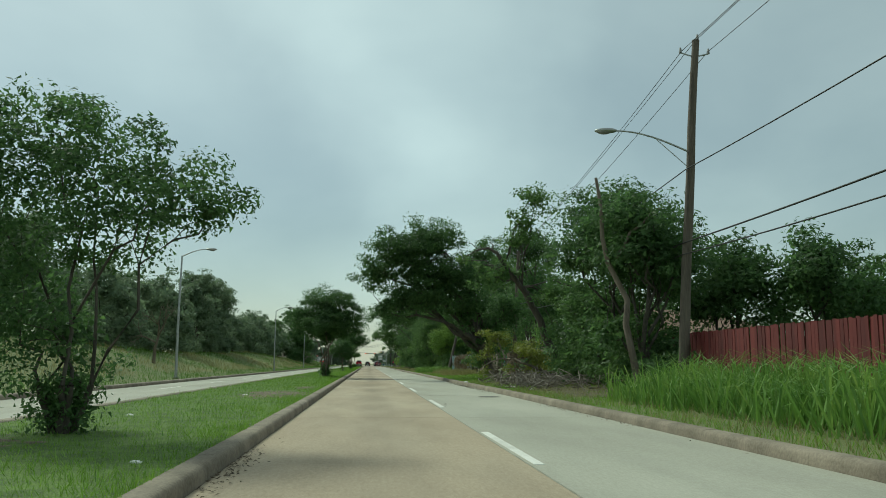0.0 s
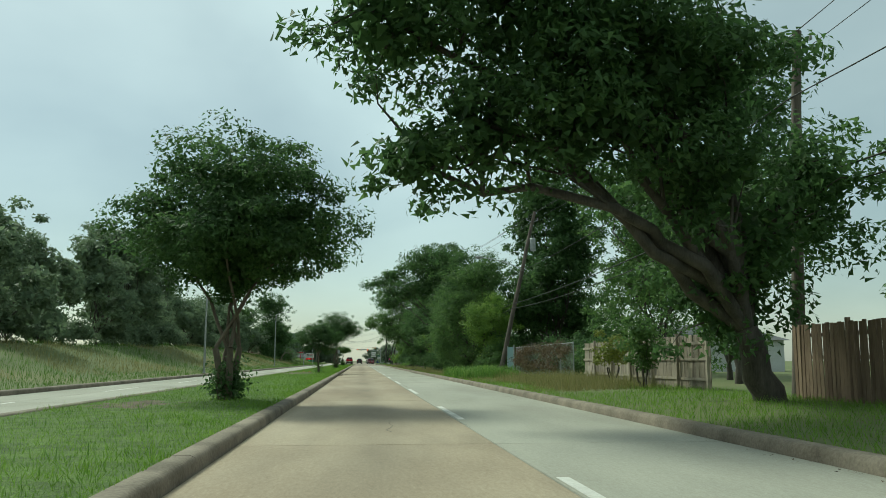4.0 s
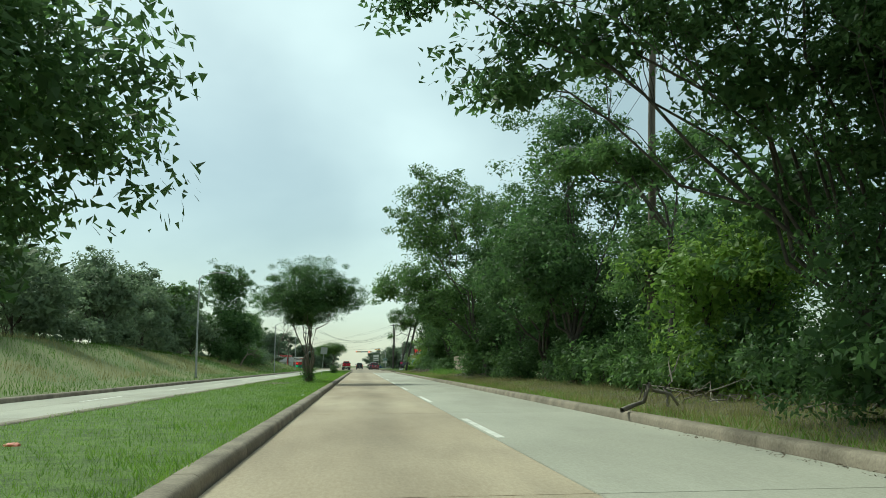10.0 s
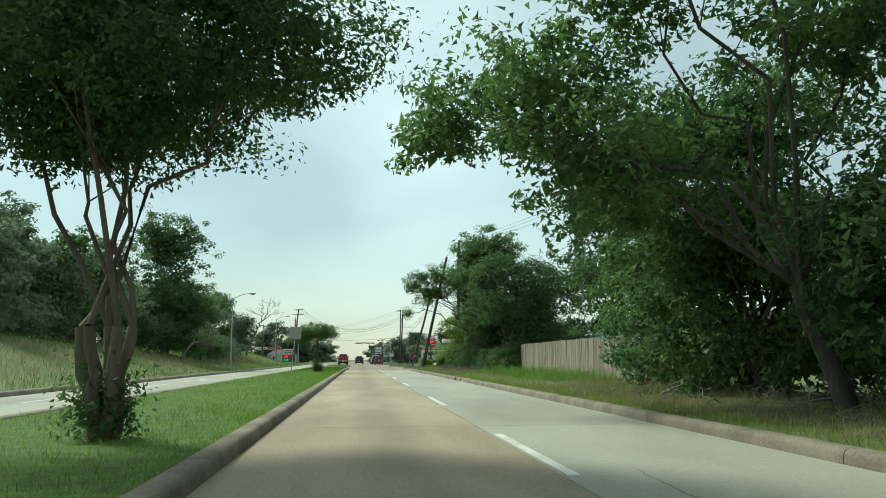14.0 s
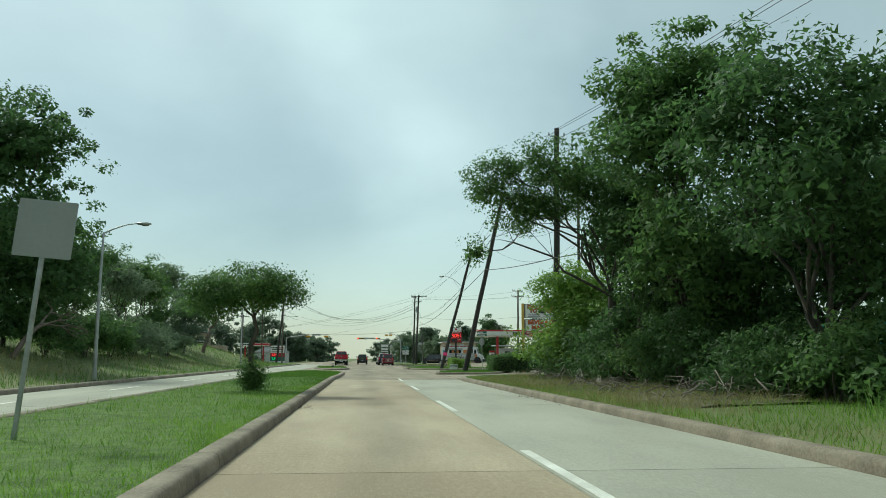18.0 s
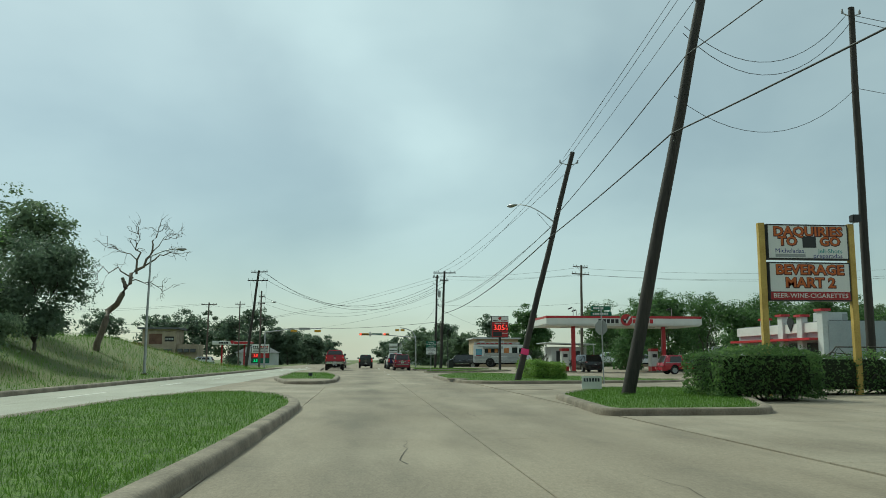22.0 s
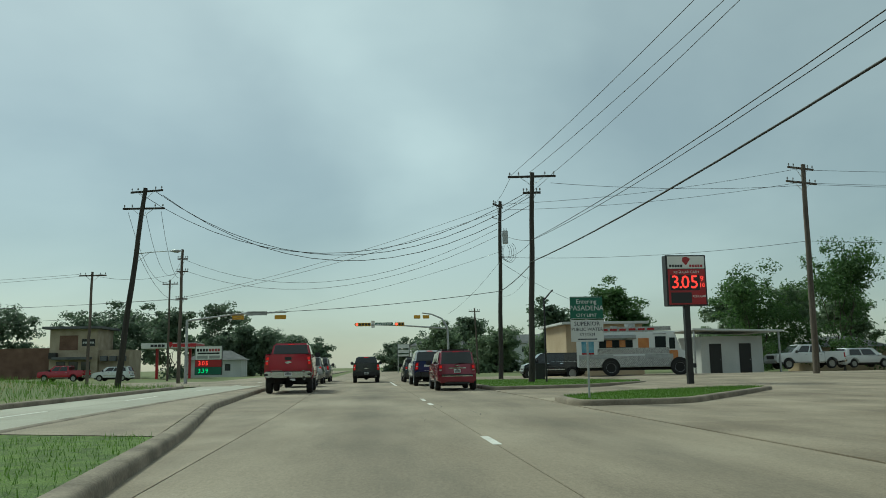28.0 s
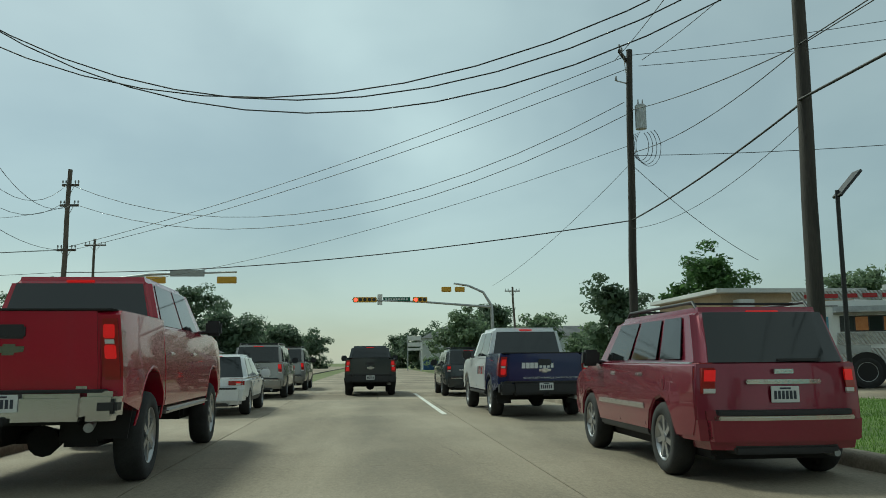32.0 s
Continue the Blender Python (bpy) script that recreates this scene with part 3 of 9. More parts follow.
gx = np.concatenate([[-3000, -800, -293.5, -150, -90, -60], np.arange(-48, -11.9, 1.5), [-11.32, -11.28, -7, -4, -1.6, 2, 4.98, 5.02], np.arange(5.5, 14, 1.0), [16, 20, 26, 34, 45, 60, 100, 200, 500, 1000, 3000]])
gy = np.concatenate([[-3000, -700, -243.5, -120], np.arange(-60, 480, 4.0), [500, 560, 700, 1000, 1600, 3000]])
GX, GY = np.meshgrid(gx, gy, indexing="ij")
GZ = bank(GX, GY)
na, nb = GX.shape
ii, jj = np.meshgrid(np.arange(na - 1), np.arange(nb - 1), indexing="ij")
q = ii * nb + jj
ground = raw("ground", np.stack([GX, GY, GZ], -1).reshape(-1, 3), np.stack([q, q + nb, q + nb + 1, q + 1], -1).reshape(-1, 4), BANK_EARTH, None, "", True)
tagged(ground, "uneven grassy ground rising to a bank", "ground", "", "structure")


def slab_road(name, label, lanes, y0, y1, step, mats, z=0.0, gap=0.012):
    """Concrete lanes cast in slabs, with filled joints between them."""
    x0, x1 = lanes[0][0], lanes[-1][1]
    bed = part(name, boxed(x0 - 0.05, x1 + 0.05, y0, y1, -0.15 + z, -0.012 + z), JOINT)
    tagged(bed, label, "road", "", "structure")
    for k, (a, b) in enumerate(lanes):
        me = boxed(a + gap / 2, b - gap / 2, gap / 2, step - gap / 2, -0.10, 0.0, 0.006)
        first = part("slab", me, mats[k], bed)
        first.location = (0, y0, z)
        for i in range(1, int(round((y1 - y0) / step))):
            o = new("slab", first.data)
            o.parent, o.location = bed, (0, y0 + i * step, z)
    return bed


def ribbon(name, xs, y0, y1, material, label, category, z=0.0, thick=0.1, parent=None):
    ob = part(name, boxed(xs[0], xs[1], y0, y1, z - thick, z), material, parent)
    return tagged(ob, label, category, "", "structure")


near_road = slab_road("road", "pale concrete carriageway cast in slabs, tan wheel lane", [(KERB_L, 1.70), (1.70, KERB_R)], -42.5, 233.5, 12.0, [CONCRETE_TAN, CONCRETE_GREY])
TURN_Y, TURN_X = (233.5, 257.0, 268.0, 284.0, 308.0, 324.0, 341.5), (-1.45, -1.55, -1.75, -2.0, -2.2, -2.6, -2.8)


def drifting_road(name, label, y0, y1, step, mats):
    """Slabs of a turning lane and two through lanes, whose first joint wanders along the road."""
    bed = part(name, boxed(-5.65, 5.25, y0, y1, -0.15, -0.014), JOINT)
    tagged(bed, label, "road", "", "structure")
    for i in range(int(round((y1 - y0) / step))):
        a, b = y0 + i * step, y0 + (i + 1) * step
        xa, xb = np.interp(a, TURN_Y, TURN_X), np.interp(b, TURN_Y, TURN_X)
        for k, (p0, p1, q0, q1) in enumerate(((-5.6, xa, -5.6, xb), (xa, 1.66, xb, 1.66), (1.66, 5.2, 1.66, 5.2))):
            c = [(p0 + 0.008, a + 0.004), (p1 - 0.008, a + 0.004), (q1 - 0.008, b - 0.004), (q0 + 0.008, b - 0.004)]
            raw("slab", [(u, v, z) for z in (0.0, -0.1) for u, v in c], [(0, 1, 2, 3), (0, 4, 5, 1), (1, 5, 6, 2), (2, 6, 7, 3), (3, 7, 4, 0)], mats[k], bed)
    return bed


mouth_road = drifting_road("road", "stained concrete carriageway widening towards the crossing", 233.5, 278.5, 9.0, [CONCRETE_MOUTH, CONCRETE_LANE, CONCRETE_LANE])
stop_road = drifting_road("road", "stained concrete carriageway before the crossing", 278.5, 341.5, 9.0, [CONCRETE_LOT, CONCRETE_LANE, CONCRETE_LANE])
far_road = slab_road("road", "worn grey concrete carriageway beyond the median", [(FAR_L, -9.05), (-9.05, FAR_R)], -42.5, 341.5, 12.0, [CONCRETE_GREY, CONCRETE_GREY])
turn_link = ribbon("road", (FAR_R + 0.0, -5.6), 233.5, 341.5, CONCRETE_LOT, "concrete strip between the carriageways", "road", -0.006)
crossing = slab_road("road", "wide concrete street crossing", [(-90, -40), (-40, -20), (-20, -8), (-8, 0), (0, 8), (8, 20), (20, 40), (40, 90)], 341.5, 365.5, 8.0, [CONCRETE_LOT] * 8)
beyond = slab_road("road", "concrete carriageway beyond the crossing", [(KERB_L - 2.4, 1.8), (1.8, 6.5)], 365.5, 605.5, 15.0, [CONCRETE_LOT, CONCRETE_LOT])
beyond_left = slab_road("road", "opposite carriageway beyond the crossing", [(-14.5, -11.0), (-11.0, -7.0)], 365.5, 605.5, 15.0, [CONCRETE_LOT, CONCRETE_LOT])

# lane dashes
paint = thing("lane_marking", 0, 0, 0, label="white broken lane line, worn at the edges", category="road marking", kind="structure")
dash_me = boxed(1.755, 1.875, -4.45, 0.0, -0.001, 0.005)
dash = part("dash", dash_me, PAINT, paint)
dash.location = (0, 13.7, 0)
for k in range(1, 19):
    o = new("dash", dash.data)
    o.parent, o.location = paint, (0, 13.7 + 12.19 * k if k < 14 else 235.9 - 12.19 * (18 - k), 0)
for k in range(3):
    o = new("dash", dash.data)
    o.parent, o.location = paint, (-0.35, 337.4 + 4.4 * k, 0)
for y, k in ((297.6, 0.3), (309.5, 0.28), (313.0, 0.4)):
    o = new("dash", dash.data)
    o.parent, o.location, o.scale = paint, (-0.14, y, 0), (1, k, 1)
for k in range(31):
    o = new("dash", dash.data)
    o.parent, o.location = paint, (-10.85, 10 + 12.19 * k - 5.5, 0)

# kerbs: a rounded cast profile swept along a line
def kerb_profile(w=0.30, h=0.16):
    return [(0.0, -0.08), (0.012, h * 0.55), (0.03, h * 0.86), (0.075, h), (w - 0.05, h), (w, h - 0.03), (w, -0.08)]


def sweep(pts, side, prof, closed=False):
    """Sweeps a profile along a line in the plane; the profile's first side lies on the line and it grows to that side (+1 left, -1 right)."""
    P = np.asarray(pts, float)
    T = np.gradient(P, axis=0)
    if closed:
        T = np.roll(P, -1, 0) - np.roll(P, 1, 0)
    T /= np.linalg.norm(T, axis=1)[:, None] + 1e-9
    N = np.stack([-T[:, 1], T[:, 0]], 1) * side
    k, m = len(P), len(prof)
    V = np.array([[(P[i, 0] + N[i, 0] * a, P[i, 1] + N[i, 1] * a, b) for a, b in prof] for i in range(k)]).reshape(-1, 3)
    F = []
    for i in range(k if closed else k - 1):
        for j in range(m - 1):
            a, b = i * m + j, ((i + 1) % k) * m + j
            F.append((a, b, b + 1, a + 1) if side < 0 else (a, a + 1, b + 1, b))
    return V, np.array(F)


def round_line(pts, r=0.6, k=5):
    """Rounds the corners of a line in the plane."""
    P = [Vector(p) for p in pts]
    out = [P[0]]
    for a, b, c in zip(P, P[1:], P[2:]):
        d = min(r, (b - a).length / 2, (c - b).length / 2)
        s, e = b + (a - b).normalized() * d, b + (c - b).normalized() * d
        out += [s.lerp(b, t).lerp(b.lerp(e, t), t) for t in np.linspace(0, 1, k)]
    return np.array([(p.x, p.y) for p in out + [P[-1]]])


def straight_kerb(name, label, x, y0, y1, side, piece=3.0, broken=()):
    base = thing(name, 0, 0, 0, label=label, category="kerb", kind="structure")
    prof = [*kerb_profile(), (0.15, -0.08)]
    V, F = sweep([(0, 0.002), (0, piece / 2), (0, piece - 0.002)], side, prof)
    cap = np.array([(0, 1, 2, 3), (0, 3, 4, 7), (4, 5, 6, 7)])
    F = np.concatenate([F, cap + 24, cap[:, ::-1] + 32])
    V = np.concatenate([V, V[:8], V[16:]])
    first = raw("kerb_stone", V, F, KERB, base, "", True)
    first.location = (x, y0, 0)
    rng = random.Random(int(x * 10) + 3)
    for i in range(1, int((y1 - y0) / piece)):
        if y0 + i * piece in broken:
            continue
        o = new("kerb_stone", first.data)
        o.parent = base
        o.matrix_basis = pose(x + rng.uniform(-0.003, 0.003), y0 + i * piece, rng.uniform(-0.003, 0.003), 0, 0, rng.uniform(-0.03, 0.03))
    return base


straight_kerb("kerb", "weathered concrete kerb along the median", KERB_L, -36, 234.5, 1)
verge_kerb = straight_kerb("kerb", "weathered concrete kerb along the verge, broken out at one place", KERB_R, -36, 232.5, -1, broken=(186.0, 189.0))
for y, length, turn, dx in ((186.0, 2.2, 0.0, -0.02), (190.0, 2.0, -0.6, 0.05)):
    o = new("kerb_stone", verge_kerb.children[0].data)
    o.parent, o.matrix_basis = verge_kerb, pose(KERB_R + dx, y, 0, 0, 0, turn) @ Matrix.Diagonal((1, length / 3.0, 1, 1))
rubble = boxed(KERB_R + 0.10, KERB_R + 0.42, 188.25, 189.95, -0.05, 0.145, 0.03)
bmesh.ops.subdivide_edges(rubble, edges=list(rubble.edges), cuts=3, use_grid_fill=True)
for v in rubble.verts:
    v.co += Vector((0.04, 0.03, 0.04)) * noise.noise(v.co * 5.0)
part("broken_stub", rubble, CONCRETE_TAN, verge_kerb, "broken tan concrete stub")
part("gutter_fill", boxed(KERB_R - 0.02, KERB_R + 0.14, 188.2, 190.0, -0.05, 0.006), CONCRETE_GREY, verge_kerb)
straight_kerb("kerb", "concrete kerb on the far side of the median", FAR_R, -36, 242.5, -1, 6.0)
straight_kerb("kerb", "concrete kerb along the far verge", FAR_L, -36, 341.5, 1, 6.0)


def island(name, pts, label, material, r=0.8, z=0.13, closed=True):
    """A raised bed with a rounded kerb round it; the outline is the kerb's foot, anticlockwise."""
    line = round_line([*pts, pts[0], pts[1]], r)[:-1]
    line = line[1:-1] if len(line) > 4 else line
    keep = [line[0]]
    for p in line[1:]:
        if np.linalg.norm(p - keep[-1]) > 0.04 and np.linalg.norm(p - keep[0]) > 0.04 or len(keep) < 3:
            keep.append(p)
    line = np.array(keep)
    top = thing(name, 0, 0, 0, label=label, category="traffic island", kind="structure")
    V, F = sweep(line, 1, kerb_profile(), True)
    raw("kerb", V, F, KERB, top, "weathered concrete kerb", True)
    T = np.roll(line, -1, 0) - np.roll(line, 1, 0)
    T /= np.linalg.norm(T, axis=1)[:, None] + 1e-9
    inner = line + np.stack([-T[:, 1], T[:, 0]], 1) * 0.26
    part("bed", prism([tuple(p) for p in inner], -0.05, z), material, top)
    return top, inner


def inside(poly, X, Y):
    c = np.zeros(len(X), bool)
    n = len(poly)
    for i in range(n):
        (x0, y0), (x1, y1) = poly[i], poly[(i + 1) % n]
        hit = ((y0 > Y) != (y1 > Y)) & (X < (x1 - x0) * (Y - y0) / (y1 - y0 + 1e-12) + x0)
        c ^= hit
    return c


# median bed with its rounded nose
median = part("median", boxed(FAR_R + 0.27, KERB_L - 0.27, -36, 242.5, -0.05, 0.13), GRASS_EARTH)
tagged(median, "grassy median strip between the carriageways", "median", "", "structure")
ISLANDS = []
nose = thing("median_nose", 0, 0, 0, label="grassy rounded end of the median", category="traffic island", kind="structure")
nose_line = round_line([(KERB_L, 233.95), (-1.45, 240.0), (-1.44, 250.6), (-2.3, 255.6), (-3.9, 258.0), (-5.4, 257.2), (-6.2, 253.0), (FAR_R, 246), (FAR_R, 233.95)], 1.6)
nose_line = nose_line[np.concatenate([[True], np.linalg.norm(np.diff(nose_line, axis=0), axis=1) > 0.03])]
V, F = sweep(nose_line, 1, kerb_profile())
raw("kerb", V, F, KERB, nose, "weathered concrete kerb", True)
T_ = np.gradient(nose_line, axis=0)
T_ /= np.linalg.norm(T_, axis=1)[:, None]
nose_in = nose_line + np.stack([-T_[:, 1], T_[:, 0]], 1) * 0.26
part("bed", prism([tuple(p) for p in nose_in], -0.05, 0.136), GRASS_EARTH, nose)
ISLANDS.append(nose_in)
med_b, in_b = island("median_island", [(-3.75, 270.1), (-2.1, 269.6), (-1.5, 273.5), (-1.7, 284), (-2.2, 291), (-2.95, 298.5), (-4.3, 308.5), (-5.1, 325), (-5.5, 339), (-6.1, 339), (-6.3, 306), (-5.9, 293), (-5.3, 279), (-4.4, 273.4)],
                     "median island, grass with bare concrete ends", GRASS_EARTH, 0.9)
ISLANDS.append(in_b)
part("paving", prism([(-3.6, 270.5), (-2.25, 270.1), (-1.85, 273.5), (-1.95, 275.6), (-4.5, 275.8), (-4.15, 273.6)], 0.10, 0.142), CONCRETE_LOT, med_b, "cracked bare concrete apron")
part("paving", prism([(-3.1, 297.3), (-4.6, 308.5), (-5.35, 325), (-5.75, 338.6), (-5.9, 338.6), (-6.0, 306), (-5.8, 298.5)], 0.10, 0.142), CONCRETE_LOT, med_b, "bare stained concrete paving")
ISL = [([(4.85, 247.0), (8.6, 247.2), (9.5, 249.4), (12.5, 258.3), (12.0, 261), (8.6, 261.2), (5.6, 255)], "small grassy corner island with a leaning pole"),
       ([(4.2, 275.2), (4.9, 271.2), (6.1, 269.6), (16.0, 271.4), (17.0, 274), (14.5, 278), (13.0, 287.5), (9.0, 298), (6.6, 295.5), (4.35, 286)], "grassy island with a clipped hedge before the filling station"),
       ([(5.1, 305.6), (8.2, 305.9), (14.8, 314.5), (14.0, 316), (8.5, 313), (5.3, 309.5)], "narrow grassy island with the city limit sign"),
       ([(5.1, 320.7), (9.5, 321.9), (14.0, 326.5), (15.0, 330.0), (13.0, 336.5), (8.0, 340.0), (5.1, 340.5)], "grassy roadside corner under the utility poles")]
for poly, text in ISL:
    _, pin = island("verge_island", poly, text, GRASS_EARTH, 0.9)
    ISLANDS.append(pin)

# forecourts and driveways
def lot_z(x, y):
    return 0.012 + 0.20 * max(smoothstep(316, 334, y) * smoothstep(13.5, 18, x), smoothstep(335, 340, y) * smoothstep(8, 12, x)) + 0.06 * smoothstep(13, 18, x)


lot = thing("forecourt", 0, 0, 0, label="pale concrete forecourt of the roadside shops", category="forecourt", kind="structure")
for i in range(10):
    for j in range(18):
        ax, ay = 5.22 + 6 * i, 233.3 + 6 * j
        c = [(ax + 0.006, ay + 0.006), (ax + 5.994, ay + 0.006), (ax + 5.994, ay + 5.994), (ax + 0.006, ay + 5.994)]
        top = [(a, b, float(lot_z(a, b))) for a, b in c]
        raw("slab", [*top, *[(a, b, -0.1) for a, b in c]], [(0, 1, 2, 3), (0, 4, 5, 1), (1, 5, 6, 2), (2, 6, 7, 3), (3, 7, 4, 0)], CONCRETE_MOUTH if ay < 272 else CONCRETE_LOT, lot)

inlet = thing("storm_drain", 4.42, 274.2, 0, 8, "concrete storm drain inlet set in the island kerb", "storm drain", kind="structure")
part("lid", boxed(-0.05, 0.75, -0.75, 0.75, 0.13, 0.19, 0.02), KERB, inlet)
# No hollow is cut; a dark block paints the shaded mouth.
part("opening", boxed(-0.03, 0.3, -0.55, 0.55, -0.02, 0.13), JOINT, inlet)
pad = ribbon("pavement", (5.2, 7.2), 262.2, 269.4, CONCRETE_LOT, "concrete apron of the side street", "pavement", 0.022, 0.05)

# rounded verge corner at the side street
ribbon("road", (KERB_R + 0.01, KERB_R + 0.40), 231.0, 233.28, CONCRETE_GREY, "narrow concrete gusset at the corner kerb", "road", -0.004)
corner = thing("verge_corner", 0, 0, 0, label="grassy verge corner with a rounded kerb", category="verge", kind="structure")
c_line = round_line([(KERB_R, 230.95), (5.0, 233.6), (6.4, 237.4), (9.3, 240.4), (14.0, 242.4), (22.0, 243.6)], 1.6)
V, F = sweep(c_line, -1, kerb_profile())
raw("kerb", V, F, KERB, corner, "weathered concrete kerb", True)
c_bed = [(x + 0.2, y - 0.12) for x, y in c_line if y > 232.3] + [(22.0, 232.0), (KERB_R + 0.26, 232.0)]
part("bed", prism(c_bed, -0.05, 0.135), GRASS_EARTH, corner)
ISLANDS.append(np.array(c_bed))

# ---- trees ----
CRAPE = "crape myrtle with pale stems and a dense dark crown"
tree("tree", -4.4, 12.3, 0.1, [(0.3, 0, 3.6, 1.7, 1.7, 1.3), (-1.4, 0.3, 3.5, 1.5, 1.5, 1.4), (1.3, -0.3, 3.5, 1.1, 1.2, 0.8), (-0.9, 0.2, 1.8, 1.2, 1.2, 1.0), (-0.3, 0, 4.4, 1.0, 1.0, 0.7), (0.0, 0, 1.3, 0.9, 0.9, 0.8), (2.0, 0, 3.3, 0.5, 0.6, 0.3)], 17000, LEAF_DARK, 0.058,
     "bushy dark-leaved crape myrtle with many stems", stems=6, girth=0.15, clump=0.24, spread=0.32, fork=0.5, seed=1, gaps=0.2, base_leaves=1800, core=0.04)
tree("tree", -3.3, 63.6, 0.1, [(0.2, 0, 5.5, 2.2, 2.2, 1.4), (-1.6, 0.4, 4.3, 1.7, 1.7, 1.3), (1.7, -0.4, 4.2, 1.6, 1.7, 1.3), (0.1, 1.3, 3.9, 1.8, 1.5, 1.2), (0, -1.5, 4.1, 1.7, 1.6, 1.2), (0, 0, 3.2, 1.5, 1.5, 0.8)], 27000, LEAF_DARK, 0.078,
     CRAPE, stems=4, girth=0.2, clump=0.3, base_leaves=1500, bark=BARK_PALE, seed=2, fork=0.4, spread=0.3)
tree("tree", -3.5, 112.0, 0.1, [(-0.2, 0, 3.0, 1.5, 1.4, 0.9), (0.85, 0.1, 2.7, 1.1, 1.2, 0.8), (-1.0, -0.1, 2.6, 1.0, 1.2, 0.85), (0.1, 0, 3.5, 0.9, 0.9, 0.5), (0.5, 0, 1.9, 0.8, 0.9, 0.4)], 19000, LEAF_DARK, 0.06,
     "small crape myrtle with a crooked trunk on worn earth", stems=1, girth=0.085, crook=0.13, clump=0.25, base_leaves=420, bark=BARK_PALE, seed=3, gaps=0.1, fork=0.8, core=0.03)
tree("tree", -3.4, 158.4, 0.1, [(0, 0, 6.2, 2.6, 2.6, 1.45), (-1.9, 0.4, 5.1, 1.7, 1.8, 1.0), (2.0, -0.3, 5.3, 1.5, 1.8, 1.1), (0.2, 1.6, 4.8, 1.9, 1.6, 1.1), (0, -1.6, 5.0, 1.9, 1.6, 1.0), (-0.3, 0, 4.4, 1.7, 1.7, 0.9), (-0.4, 0, 3.8, 1.1, 1.1, 0.6)], 38000, LEAF_DARK, 0.062,
     "umbrella-shaped dense crape myrtle with fanning stems and a leafy foot", stems=5, girth=0.2, clump=0.3, base_leaves=1500, bark=BARK_PALE, seed=4, fork=0.36, spread=0.3, core=0.03)
tree("tree", -3.6, 215.6, 0.1, [(-0.3, 0, 3.25, 1.3, 1.3, 0.75), (-1.4, 0.2, 2.9, 1.0, 1.2, 0.65), (0.7, -0.2, 3.15, 0.9, 1.0, 0.5)], 20000, LEAF_MID, 0.055,
     "small lopsided tree with a leafy foot on the median", stems=1, girth=0.085, crook=0.08, clump=0.26, base_leaves=3200, bark=BARK, seed=5, fork=0.8, core=0.03)

# wood edge along the near verge: x, y, lobes, leaves, leaf, size, words
def wood(x, y, h, r, n, leaf, size, label, low=0.25, lobes=7, lean=(0, 0), seed=0, gaps=0.03, girth=0.15, stems=1, clump=0.45, z=0.15, squash=1.0):
    rng = np.random.default_rng(seed * 31 + int(y))
    L = [(lean[0] * h, lean[1] * h, h - r * 0.62, r * 0.72, r * 0.72, r * 0.62 * squash)]
    for i in range(lobes - 1):
        a = 2 * np.pi * i / (lobes - 1) + rng.uniform(-0.3, 0.3)
        f = rng.uniform(low, 0.88)
        rr = r * (0.42 + 0.16 * rng.uniform())
        d = (r - rr) * (1.0 if f < 0.75 else 0.6)
        L.append((math.cos(a) * d + lean[0] * h * f, math.sin(a) * d + lean[1] * h * f, h * f, rr, rr, rr * 0.85 * squash))
    return tree("tree", x, y, z, L, n, leaf, size, label, stems, 0.4, girth, (lean[0], lean[1]), clump, None, 6, seed, gaps=gaps)


DENSE = "dense dark green roadside tree overhanging the verge"
wood(8.9, 26.4, 6.6, 2.3, 13000, LEAF_DARK, 0.1, "vine-hung thicket round a dead trunk", 0.1, 8, seed=45)
wood(9.4, 29.8, 7.6, 3.0, 20000, LEAF_DARK, 0.11, "dense roadside tree tangled with vines", 0.15, seed=1)
wood(11.0, 36.0, 8.0, 3.2, 14000, LEAF_DARK, 0.11, DENSE, 0.2, seed=2)
wood(9.6, 33.0, 4.0, 2.2, 8000, LEAF_MID, 0.1, "tangled green shrub below the trees", 0.1, seed=3)
wood(19.0, 66.5, 6.6, 3.4, 10000, LEAF_MID, 0.14, DENSE, 0.15, seed=4)
wood(24.5, 71.0, 7.4, 4.0, 9000, LEAF_MID, 0.15, DENSE, 0.15, seed=5)
snapped = tree("tree", 9.6, 40.0, 0.15, [(-2.7, -2.6, 7.5, 1.0, 1.0, 0.6), (-2.2, -3.2, 8.5, 1.1, 1.0, 0.6), (-4.1, -1.6, 4.9, 0.8, 0.9, 0.45), (-5.3, -0.4, 5.9, 0.4, 0.4, 0.25), (-3.3, -1.4, 5.2, 0.6, 0.6, 0.4), (-1.0, -1.4, 4.2, 1.0, 1.0, 0.7), (0.6, -0.8, 4.4, 1.3, 1.2, 0.8), (1.2, 0.5, 3.2, 1.5, 1.5, 1.0), (-0.6, 0.4, 2.6, 1.0, 1.2, 0.8), (-3.0, -2.0, 6.6, 0.7, 0.7, 0.4), (-4.6, -1.2, 5.6, 0.5, 0.5, 0.3)], 9500, LEAF_MID, 0.1,
     "leaning tree with a long half-bare limb reaching over the verge", 1, 1.87, 0.19, (-0.513, -0.178), 0.32, BARK, 6, 6, gaps=0.05, bough=0.2)
rw = np.random.default_rng(40)
